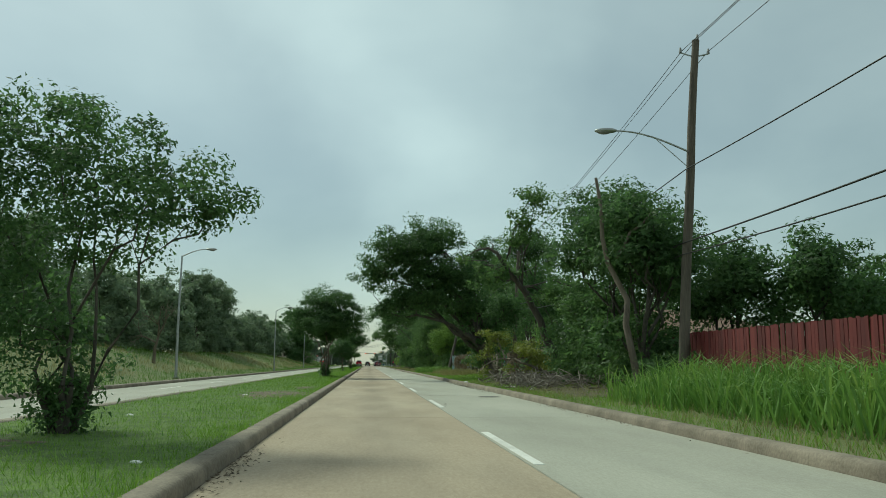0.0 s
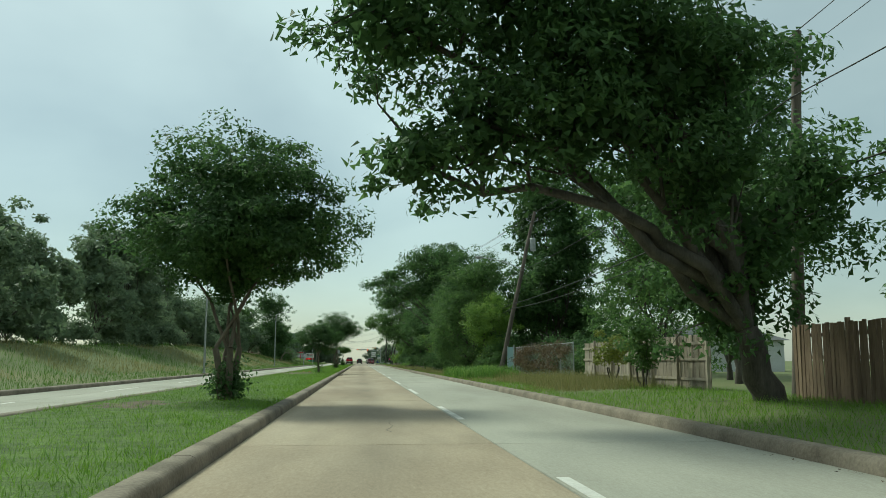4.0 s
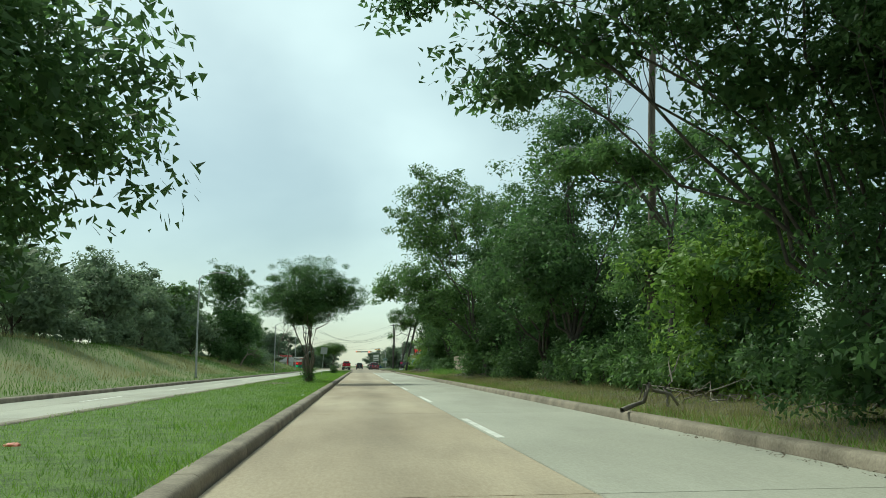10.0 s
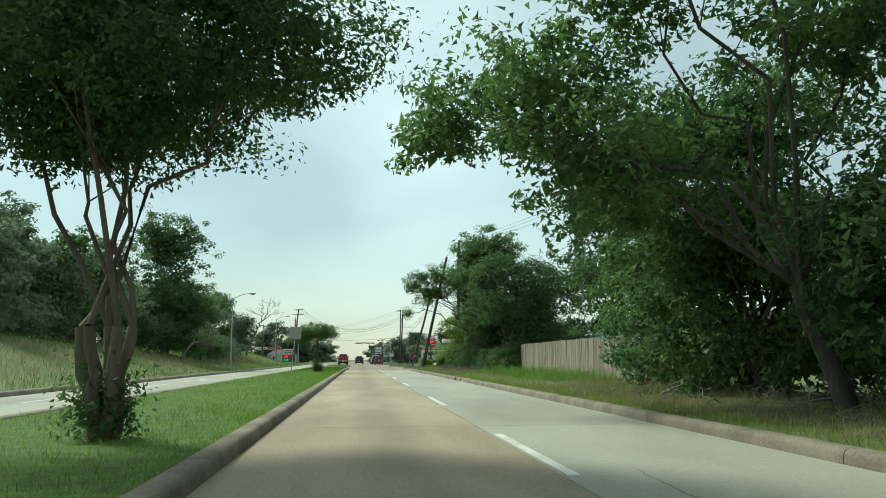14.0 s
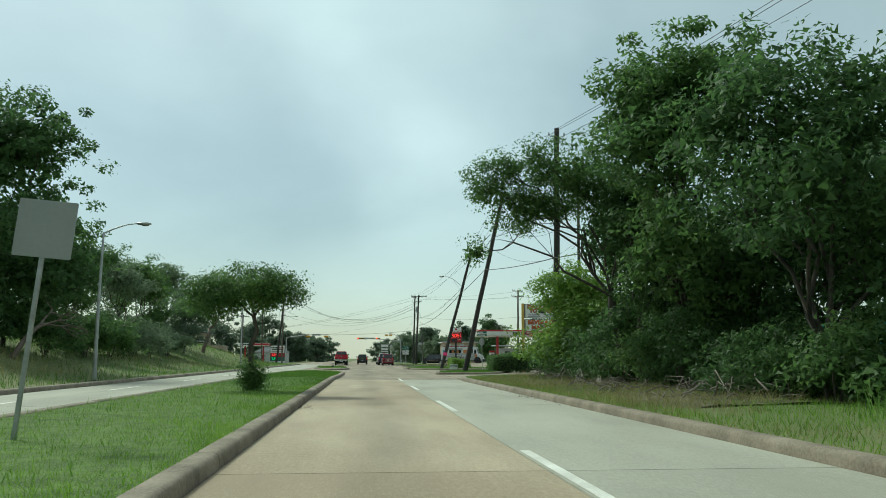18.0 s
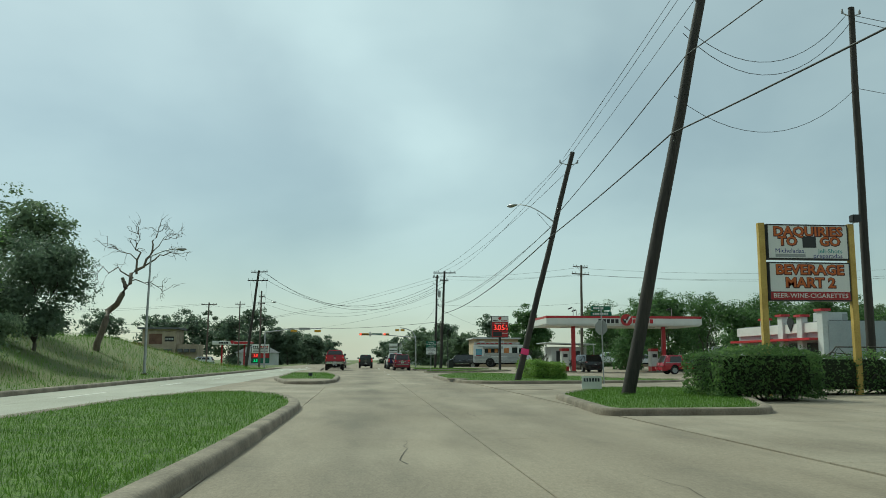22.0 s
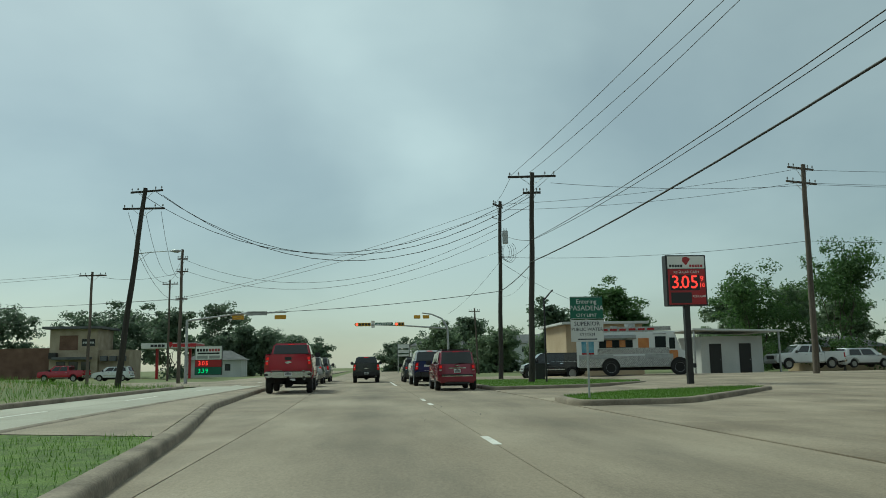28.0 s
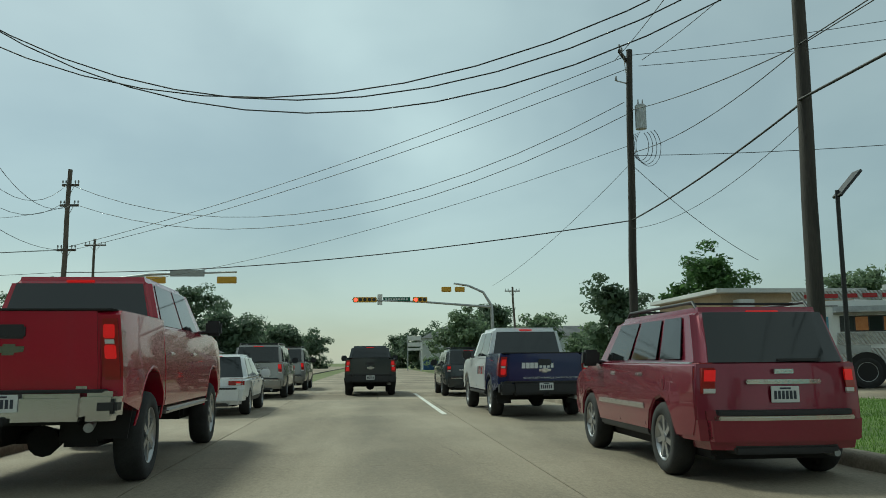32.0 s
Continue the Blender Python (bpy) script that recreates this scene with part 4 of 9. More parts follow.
tubes("limb", [(np.array([(-2.2, -0.75, 4.3), (-2.8, -1.1, 5.0), (-3.38, -1.5, 5.65), (-3.75, -1.7, 6.15), (-4.1, -1.4, 6.4), (-4.6, -1.0, 6.35), (-5.2, -0.5, 6.0)]), np.array([0.13, 0.115, 0.10, 0.085, 0.06, 0.035, 0.012])), (bend(rw, (-3.38, -1.5, 5.65), (-2.4, -3.0, 8.4), 7, 0.08), np.linspace(0.07, 0.015, 7)),
               (bend(rw, (-3.9, -1.6, 6.25), (-4.0, -1.2, 6.8), 5, 0.15), np.linspace(0.04, 0.012, 5)), (bend(rw, (-4.3, -1.2, 6.4), (-5.4, -0.9, 6.7), 6, 0.2), np.linspace(0.02, 0.005, 6)), (bend(rw, (-4.5, -1.1, 6.35), (-5.0, -0.7, 5.5), 6, 0.2), np.linspace(0.018, 0.005, 6)), (bend(rw, (-3.2, -1.4, 5.5), (-4.3, -1.6, 5.2), 6, 0.15), np.linspace(0.03, 0.008, 6))], BARK, snapped, 8)
tree("tree", 8.9, 60.2, 0.15, [(-6.8, -2.6, 8.9, 2.7, 2.6, 2.0), (-4.4, -2.6, 9.6, 2.4, 2.4, 1.7), (-5.4, -2.5, 7.6, 2.6, 2.4, 2.0), (-3.4, -2.0, 6.6, 2.2, 2.0, 1.8), (-4.6, -2.4, 5.6, 1.8, 1.8, 1.4), (-2.0, -1.2, 5.0, 2.0, 2.0, 1.7), (-8.4, -2.8, 7.2, 1.9, 1.9, 1.4), (-6.6, -2.4, 5.4, 1.7, 1.8, 1.5), (-8.0, -2.6, 4.6, 1.0, 1.2, 0.9), (-2.0, -1.6, 7.2, 1.8, 2.0, 1.6), (-0.4, 0, 3.7, 2.2, 2.2, 1.9), (1.0, 0.2, 5.2, 1.9, 2.0, 1.5), (-0.8, 0.4, 2.2, 1.5, 1.6, 1.2)], 42000, LEAF_DARK, 0.12,
     "big leaning tree whose crown hangs far over the road", 1, 0.9, 0.34, (-0.35, -0.1), 0.42, BARK, 8, 7, gaps=0.0, core=0.2)
wood(14.4, 73.5, 13.6, 3.6, 17000, LEAF_DARK, 0.14, "tall dark green tree behind the board fence", 0.3, seed=8)
wood(17.0, 80.0, 9.0, 3.6, 9000, LEAF_MID, 0.14, DENSE, 0.2, seed=9)
wood(17.4, 90.5, 13.2, 6.0, 42000, LEAF_MID, 0.14, "big green tree behind the fence", 0.2, 12, seed=10)
wood(15.2, 107.5, 16.8, 4.5, 44000, LEAF_DARK, 0.19, "tall column-shaped dark green tree", 0.15, 13, seed=11, squash=1.25)
wood(9.4, 103.0, 5.8, 2.3, 12000, LEAF_FRESH, 0.11, "yellow-green sapling below a leaning pole", 0.15, seed=12)
wood(8.6, 108.0, 9.8, 4.0, 26000, LEAF_MID, 0.12, DENSE, 0.12, 9, seed=13)
# Dark leaf greens on these two crowns paint in canopy shade and backlight.
wood(9.5, 114.5, 9.4, 4.0, 22000, LEAF_DARK, 0.12, DENSE, 0.12, 9, seed=14)
tree("tree", 9.6, 121.5, 0.15, [(-3.4, -0.8, 8.2, 2.0, 2.0, 1.3), (-5.4, 0.4, 7.2, 1.7, 1.6, 1.2), (-8.3, 0.0, 8.2, 1.3, 1.3, 0.6), (-6.6, -0.2, 9.0, 1.6, 1.5, 0.8), (-4.8, 0.2, 9.8, 1.5, 1.5, 0.9), (-7.0, 0.3, 6.3, 1.2, 1.3, 0.9), (-1.8, 1.0, 10.6, 2.6, 2.6, 1.7), (0.8, -1.0, 9.0, 3.0, 3.0, 2.2), (1.6, -0.6, 5.4, 3.0, 3.0, 2.0), (-0.6, -3.0, 7.4, 2.2, 2.2, 1.6), (0.4, -3.4, 4.2, 2.4, 2.2, 1.6), (-1.0, 1.6, 4.6, 2.4, 2.2, 1.6), (0.8, -1.5, 2.4, 2.2, 2.4, 1.6), (-4.2, -3.2, 10.0, 2.1, 2.2, 1.4), (-2.4, -5.0, 10.0, 2.4, 2.4, 1.6), (-2.6, -0.8, 6.2, 1.8, 1.8, 1.4), (-1.0, -2.2, 5.8, 1.8, 1.8, 1.4), (-1.8, -2.0, 8.6, 1.8, 1.8, 1.3)], 58000, LEAF_DARK, 0.12,
     "tall tree with thick bare limbs showing over the road", 1, 0.8, 0.2, (-0.1, 0), 0.42, BARK, 8, 15, gaps=0.03, bough=0.24)
wood(8.0, 113.0, 7.2, 2.6, 15000, LEAF_DARK, 0.11, "dense dark shrubby tree at the wood edge", 0.1, 9, seed=51)
wood(8.3, 118.0, 8.4, 2.7, 15000, LEAF_DARK, 0.11, "dense dark shrubby tree at the wood edge", 0.1, 9, seed=52)
wood(9.4, 127.0, 5.2, 3.0, 15000, LEAF_FRESH, 0.11, "fresh green thicket below the trees", 0.1, seed=16)
wood(9.8, 133.0, 5.6, 2.8, 12000, LEAF_MID, 0.11, "green thicket round a pole", 0.1, seed=17)
tree("tree", 9.0, 131.0, 0.15, [(-2.8, 0, 7.0, 1.1, 0.9, 0.5), (-1.5, 0.3, 7.5, 1.1, 1.0, 0.6), (-0.2, 0.5, 7.1, 1.1, 1.0, 0.6), (1.2, 0.2, 7.8, 1.2, 1.0, 0.7)], 6500, LEAF_MID, 0.1,
     "slender tree with thin leaf sprays round a pole", 1, 0.7, 0.12, (0.05, 0), 0.3, BARK, 5, 46)
wood(8.8, 141.5, 12.6, 4.3, 30000, LEAF_DARK, 0.12, "tall feathery green roadside tree", 0.15, 9, seed=18)
wood(9.0, 148.0, 10.2, 4.0, 20000, LEAF_DARK, 0.12, DENSE, 0.15, 8, seed=19)
wood(9.2, 154.5, 12.0, 4.2, 22000, LEAF_DARK, 0.12, DENSE, 0.2, 8, seed=20)
tree("tree", 8.3, 161.5, 0.15, [(-4.6, 4.0, 7.0, 2.4, 2.6, 1.5), (-6.8, 5.2, 6.2, 1.6, 1.6, 1.1), (-2.6, 2.2, 9.4, 2.6, 2.6, 1.8), (-0.4, 0.6, 11.2, 2.8, 2.8, 1.8), (-3.6, 2.4, 4.8, 2.2, 2.2, 1.5), (0.8, 0.4, 7.4, 2.8, 2.8, 2.0), (-1.6, 5.6, 6.0, 2.4, 2.6, 1.7), (-0.2, 5.4, 3.6, 2.0, 2.2, 1.5), (-4.8, -2.0, 9.6, 2.2, 2.4, 1.9), (-3.8, -4.0, 11.6, 2.4, 2.4, 1.8)], 42000, LEAF_MID, 0.12,
     "tall tree with a dark leaning trunk arching over the road", 1, 0.7, 0.19, (-0.25, 0.2), 0.42, BARK, 9, 21, gaps=0.08, bough=0.3)
wood(9.0, 160.0, 5.2, 2.5, 13000, LEAF_DARK, 0.11, "dense thicket at the wood edge", 0.1, 8, seed=47)
wood(8.9, 166.0, 5.6, 2.6, 13000, LEAF_MID, 0.11, "dense thicket at the wood edge", 0.1, 8, seed=48)
wood(9.8, 168.5, 9.0, 3.8, 18000, LEAF_DARK, 0.12, DENSE, 0.12, 8, seed=22)
wood(10.4, 175.5, 7.4, 3.0, 12000, LEAF_MID, 0.12, DENSE, 0.12, 8, seed=23)
wood(18.0, 205.5, 15.0, 6.0, 24000, LEAF_DARK, 0.16, "spreading oak behind the board fence", 0.3, 9, seed=24)
wood(10.8, 208.0, 9.0, 4.2, 22000, LEAF_DARK, 0.12, DENSE, 0.12, 9, seed=25)
wood(10.0, 214.5, 11.6, 3.6, 30000, LEAF_MID, 0.13, "tall green roadside tree", 0.15, 10, seed=26)
tree("tree", 9.4, 219.6, 0.15, [(-5.0, -0.8, 7.1, 1.2, 1.2, 0.95), (-5.6, -0.9, 4.8, 0.6, 0.6, 0.4), (-3.8, -0.8, 6.4, 1.1, 1.1, 0.95), (-2.9, -0.6, 8.2, 1.3, 1.3, 1.0), (-4.3, -0.8, 8.0, 1.0, 1.0, 0.6), (-3.2, -0.6, 6.6, 1.2, 1.2, 0.9), (-1.8, -0.2, 8.0, 1.4, 1.4, 1.1), (-0.4, 0, 7.4, 2.0, 2.0, 1.7)], 17000, LEAF_MID, 0.10,
     "oak reaching out over the verge with separate leaf clumps", 1, 0.7, 0.2, (-0.08, 0), 0.36, BARK, 7, 29, gaps=0.12, bough=0.3)
wood(10.0, 227.0, 5.4, 3.3, 22000, LEAF_FRESH, 0.11, "rounded fresh green thicket at the end of the wood", 0.1, 9, seed=28)

# undergrowth closing the foot of the wood
ru = random.Random(31)
for y0, y1, x0 in ((26, 46, 9.2), (82, 99, 11.6), (101, 176, 8.6), (206, 233, 9.2), (204, 234, 12.8)):
    y = y0
    while y < y1:
        x = x0 + ru.uniform(-0.3, 1.2)
        h = ru.uniform(1.5, 2.6)
        tree("shrub", x, y, 0.12, [(0, 0, h * 0.55, 1.2, 1.6, h * 0.5), (0.3, 1.3, h * 0.4, 1.1, 1.2, h * 0.38), (0.2, -1.3, h * 0.42, 1.1, 1.2, h * 0.4), (0.9, 0.2, h * 0.9, 1.1, 1.4, h * 0.4)], 4200,
             ru.choice((LEAF_DARK, LEAF_DARK, LEAF_MID)), 0.11, "dark tangled undergrowth below the trees", 5, 0.5, 0.07, (0, 0), 0.36, BARK, 5, int(y), "shrub", "undergrowth of the wood")
        y += ru.uniform(3.0, 3.8)

# the vine-clad thicket, brush and yellowish shrub by the first fence
limb = tree("fallen_tree", 6.75, 44.0, 0.12, [(-0.35, 0.6, 2.6, 0.6, 0.7, 0.45), (0.4, 0.3, 2.2, 0.8, 0.8, 0.55), (-0.6, 0.7, 1.6, 0.5, 0.6, 0.55), (-0.55, 0.3, 0.7, 0.35, 0.4, 0.5), (1.2, -1.0, 1.9, 1.0, 1.1, 0.55), (1.0, -2.4, 1.6, 1.0, 1.2, 0.55), (1.9, -1.5, 1.1, 1.2, 1.4, 0.7), (0.3, -1.9, 0.8, 0.6, 0.9, 0.4), (2.4, -3.4, 1.3, 1.0, 1.3, 0.7)],
     8600, LEAF_YELLOW, 0.07, "fallen leafy tree top sprawling yellow-green by the kerb", 4, 0.5, 0.10, (0.1, 0), 0.25, BARK_PALE, 9, 30, "fallen tree", gaps=0.22)
rk = np.random.default_rng(44)
tubes("limb", [(bend(rk, (2.2, -3.0, 0.25), (-0.6, 0.4, 0.9), 9, 0.14), np.linspace(0.085, 0.03, 9)), (bend(rk, (0.5, -1.0, 0.7), (-0.3, 0.5, 2.4), 8, 0.15), np.linspace(0.05, 0.012, 8)), (bend(rk, (1.4, -2.0, 0.5), (0.2, -2.6, 1.5), 7, 0.2), np.linspace(0.05, 0.012, 7)),
               (bend(rk, (1.2, -1.8, 0.5), (1.4, -0.6, 2.2), 7, 0.2), np.linspace(0.045, 0.01, 7)), (bend(rk, (0.0, -0.3, 0.6), (-1.2, -1.6, 0.12), 7, 0.2), np.linspace(0.05, 0.02, 7))], BARK_PALE, limb, 7)
tree("shrub", 9.2, 72.5, 0.12, [(0, 0, 1.3, 0.8, 0.9, 0.7)], 1800, LEAF_YELLOW, 0.07, "small yellow-green shrub by the fence", 4, 0.5, 0.06, (0, 0), 0.2, BARK, 6, 31, "shrub")
tree("shrub", 8.9, 68.5, 0.12, [(0, 0, 1.9, 0.9, 1.0, 0.6), (0.2, 0.2, 1.2, 0.7, 0.7, 0.5)], 2200, LEAF_MID, 0.08, "small green shrub beside the fence", 3, 0.5, 0.07, (0, 0), 0.22, BARK, 6, 32, "shrub")

wood(13.4, 30.0, 5.4, 2.6, 12000, LEAF_DARK, 0.13, "dark garden tree behind the red fence", 0.12, 8, seed=61)
wood(16.5, 29.0, 5.6, 3.0, 11000, LEAF_DARK, 0.13, "dark garden tree behind the red fence", 0.15, 8, seed=33)
wood(20.5, 32.5, 6.0, 3.3, 11000, LEAF_DARK, 0.14, "dark garden tree behind the red fence", 0.12, 8, seed=34)
wood(25.0, 34.0, 6.4, 3.5, 9000, LEAF_MID, 0.15, "dark garden tree behind the red fence", 0.12, 8, seed=35)
wood(20.0, 61.0, 6.0, 3.6, 9000, LEAF_MID, 0.15, DENSE, 0.12, 8, seed=36)
wood(20.5, 101.0, 12.0, 4.8, 9000, LEAF_DARK, 0.16, DENSE, 0.1, 8, seed=37)
wood(16.0, 115.0, 11.0, 4.8, 13000, LEAF_DARK, 0.16, DENSE, 0.1, 9, seed=38)
wood(14.6, 137.0, 5.5, 3.2, 13000, LEAF_DARK, 0.16, DENSE, 0.1, 9, seed=62)
wood(14.4, 143.5, 8.0, 4.0, 13000, LEAF_DARK, 0.16, DENSE, 0.1, 9, seed=63)
wood(14.8, 163.0, 6.0, 3.4, 10000, LEAF_DARK, 0.16, DENSE, 0.1, 9, seed=64)
wood(14.2, 213.0, 9.0, 4.0, 12000, LEAF_DARK, 0.15, DENSE, 0.1, 9, seed=65)
wood(14.4, 221.0, 7.0, 3.6, 11000, LEAF_DARK, 0.15, DENSE, 0.1, 9, seed=66)
wood(16.0, 150.0, 12.0, 5.0, 13000, LEAF_DARK, 0.16, DENSE, 0.1, 9, seed=39)

# the wooded bank on the far side
rb = random.Random(11)
for k in range(34):
    y = 26 + k * 8.1 + rb.uniform(-2, 2)
    if 228 < y < 280:
        continue
    x = -26.5 + rb.uniform(-2.5, 2.0) - (4 if y < 60 else 0)
    h = rb.uniform(7.5, 10.0) + (3.0 if k in (12, 13, 14, 17, 23) else 0)
    wood(x, y, h, rb.uniform(3.8, 5.0), 6800, LEAF_FAR_HAZE, 0.22, "broad green tree on the grassy bank", 0.16, 8, seed=40 + k, z=float(bank(x, y)) - 0.1, clump=0.55, gaps=0.03, girth=0.13)
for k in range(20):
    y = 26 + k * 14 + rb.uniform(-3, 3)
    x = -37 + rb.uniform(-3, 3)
    wood(x, y, rb.uniform(9.5, 12.0), 5.4, 4200, LEAF_FAR_HAZE, 0.36, "tall tree in the wood behind the bank", 0.15, 7, seed=90 + k, z=2.6, clump=0.7)
for k in range(22):
    y = 34 + k * 8.6 + rb.uniform(-2, 2)
    x = -24.5 + rb.uniform(-1.5, 0.8) - (3 if y < 60 else 0)
    tree("shrub", x, y, float(bank(x, y)) - 0.05, [(0, 0, 1.4, 1.5, 1.8, 1.2), (0.4, 1.6, 1.1, 1.2, 1.4, 0.9), (-0.3, -1.7, 1.2, 1.3, 1.5, 1.0)], 2600, LEAF_FAR_HAZE, 0.17, "undergrowth at the foot of the bank wood, greyed by painted haze", 4, 0.5, 0.07, (0, 0), 0.45, BARK, 3, 300 + k, "shrub", "undergrowth on the bank")
wood(-27.0, 211.5, 10.5, 4.6, 8000, LEAF_FAR_HAZE, 0.22, "broad green tree on the grassy bank", 0.12, 8, seed=124, z=2.6)
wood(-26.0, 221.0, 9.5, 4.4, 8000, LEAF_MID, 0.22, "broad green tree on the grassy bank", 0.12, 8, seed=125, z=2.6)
wood(9.9, 218.0, 7.4, 2.7, 13000, LEAF_DARK, 0.11, DENSE, 0.1, 8, seed=49)
wood(-27.5, 143.0, 13.0, 5.4, 11000, LEAF_FAR_HAZE, 0.22, "tall open-crowned tree on the bank", 0.2, 10, seed=128, z=2.6, gaps=0.1)
wood(10.9, 222.6, 7.2, 2.6, 11000, LEAF_DARK, 0.12, DENSE, 0.1, 8, seed=126)
wood(-24.5, 230.0, 11.5, 5.0, 12000, LEAF_FAR_HAZE, 0.18, "broad tree on the bank", 0.08, 9, seed=127, z=2.2)
wood(-20.5, 238.5, 15.0, 6.0, 34000, LEAF_DARK, 0.16, "big dark tree on the bank", 0.08, 11, seed=120, z=1.6)
wood(-21.0, 251.0, 9.5, 3.6, 14000, LEAF_MID, 0.14, "rounded tree on the bank", 0.08, 9, seed=121, z=1.6)
wood(-21.0, 261.5, 8.5, 3.4, 12000, LEAF_FAR_HAZE, 0.14, "rounded tree on the bank, greyed by painted haze", 0.08, 9, seed=123, z=1.6)
for x, y in ((-20.6, 231.5), (-19.8, 235.5), (-18.9, 240.5)):
    tree("shrub", x, y, float(bank(x, y)), [(0, 0, 2.0, 2.2, 2.2, 1.8), (0.5, 1.5, 1.5, 1.6, 1.6, 1.3), (-0.4, -1.7, 1.7, 1.6, 1.8, 1.5)], 5200, LEAF_DARK, 0.14, "dark bush under the big bank tree", 4, 0.5, 0.08, (0, 0), 0.45, BARK, 3, int(y), "shrub", "undergrowth on the bank")
for y in (246.0, 252.0, 258.0, 264.0, 270.5):
    tree("shrub", -18.8 + 0.5 * math.sin(y), y, 1.2, [(0, 0, 1.7, 1.9, 2.2, 1.5), (0.5, 1.8, 1.3, 1.5, 1.7, 1.1), (-0.4, -1.9, 1.4, 1.6, 1.8, 1.2)], 5200, LEAF_MID if y < 255 else LEAF_FAR_HAZE, 0.14, "bushy green shrub on the bank", 4, 0.5, 0.08, (0, 0), 0.45, BARK, 3, int(y), "shrub", "undergrowth on the bank")
wood(-19.2, 280.6, 7.6, 3.5, 15000, LEAF_HAZE, 0.14, "dense bushy greyish tree on the bank, haze in its leaf colour", 0.1, 10, seed=131, z=1.3)
wood(-22.0, 274.0, 9.6, 3.6, 13000, LEAF_MID, 0.14, "loose-crowned tree on the bank", 0.08, 9, seed=122, z=1.8)


def bare_tree(x, y, z, h, seed, label, tilt=0.15):
    rng = np.random.default_rng(seed)
    top = thing("dead_tree", x, y, z, label=label, category="tree")
    runs = []

    def grow(p, d, length, r, depth):
        k = 5
        pts = [p]
        for i in range(k):
            d = d + rng.normal(0, 0.14, 3)
            d = d / np.linalg.norm(d)
            pts.append(pts[-1] + d * length / k)
        runs.append((np.array(pts), np.linspace(r, r * 0.55, k + 1)))
        if depth:
            for _ in range(3 if depth > 1 else 2):
                nd = d + rng.normal(0, 0.55, 3)
                grow(pts[-1 - rng.integers(0, 2)], nd / np.linalg.norm(nd), length * 0.62, r * 0.5, depth - 1)

    grow(np.array([0, 0, -0.2]), np.array([tilt, 0.0, 1.0]), h * 0.45, h * 0.03, 4)
    tubes("trunk", runs, BARK_PALE, top, 6)
    return top


snag = thing("dead_tree", -19.4, 292.3, float(bank(-19.4, 292.3)), label="bare dead tree with crooked grey limbs", category="tree")
rs = np.random.default_rng(17)
limbs = [((0, 0, -0.3), (1.75, 0.3, 4.6), 0.26, 0.19), ((1.75, 0.3, 4.6), (3.2, 1.0, 7.0), 0.15, 0.08), ((3.2, 1.0, 7.0), (3.7, 1.6, 9.5), 0.08, 0.02), ((2.4, 0.6, 5.6), (2.7, -0.4, 8.4), 0.09, 0.03), ((1.75, 0.3, 4.6), (1.5, 0.2, 5.3), 0.15, 0.12),
         ((2.2, 0.5, 5.3), (-0.9, 0.6, 5.7), 0.06, 0.015), ((2.6, 0.7, 6.0), (5.4, 1.8, 7.3), 0.07, 0.018), ((2.1, 0.5, 5.1), (4.4, 0.2, 4.3), 0.05, 0.012), ((3.3, 1.1, 7.3), (5.0, 2.0, 8.6), 0.04, 0.012), ((2.5, 0.2, 6.6), (0.7, -0.6, 7.4), 0.045, 0.012)]
runs = []
for a, b, r0, r1 in limbs:
    p = bend(rs, a, b, 8, 0.10)
    runs.append((p, np.linspace(r0, r1, 8)))
    for k in range(0 if r0 > 0.14 else 7):
        q = p[rs.integers(3, 8)]
        d = (np.array(b) - np.array(a)) / np.linalg.norm(np.array(b) - np.array(a)) + rs.normal(0, 0.7, 3)
        e = q + d / np.linalg.norm(d) * rs.uniform(0.5, 1.5)
        runs.append((bend(rs, q, e, 5, 0.22), np.linspace(max(r1, 0.02), 0.008, 5)))
        for _ in range(2):
            runs.append((bend(rs, q + (e - q) * 0.6, e + rs.normal(0, 0.3, 3), 4, 0.2), np.linspace(0.014, 0.006, 4)))
tubes("trunk", runs, BARK_PALE, snag, 7)
bare_tree(-17.5, 70.0, 1.0, 5.5, 5, "half-dead pale tree on the bank")
bare_tree(-18.0, 233.5, 1.2, 5.5, 6, "bare grey tree on the bank")
# dead trunk standing in the first thicket
dead = thing("dead_tree", 8.3, 25.3, 0.1, label="tall grey dead trunk leaning out of a thicket", category="tree")
rd = np.random.default_rng(5)
tubes("trunk", [(bend(rd, (0, 0, 0), (-1.0, 0.9, 7.1), 8, 0.04), np.linspace(0.13, 0.05, 8)), (bend(rd, (-0.5, 0.5, 4.4), (0.9, 0.2, 6.0), 6, 0.1), np.linspace(0.07, 0.02, 6))], BARK_PALE, dead, 8)

# far woods past the crossing
rf = random.Random(21)
for k in range(20):
    side = -1 if k % 2 else 1
    y = 405 + k * 13 + rf.uniform(-5, 5)
    x = side * (rf.uniform(17, 26) + (6 if side > 0 else 3)) - 3
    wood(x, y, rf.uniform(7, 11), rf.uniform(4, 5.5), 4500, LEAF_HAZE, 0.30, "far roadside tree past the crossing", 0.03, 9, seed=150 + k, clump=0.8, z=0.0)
for k in range(12):
    x = 14 + k * 7.5 + rf.uniform(-2, 2)
    wood(x, 385 + rf.uniform(-6, 14) + (30 if x < 40 else 0), rf.uniform(5.5, 8) + (5.0 if x > 50 else 0), 5.2, 6500, LEAF_FAR_HAZE, 0.28, "broad tree behind the shops", 0.04, 9, seed=180 + k, clump=0.75, z=0.0)
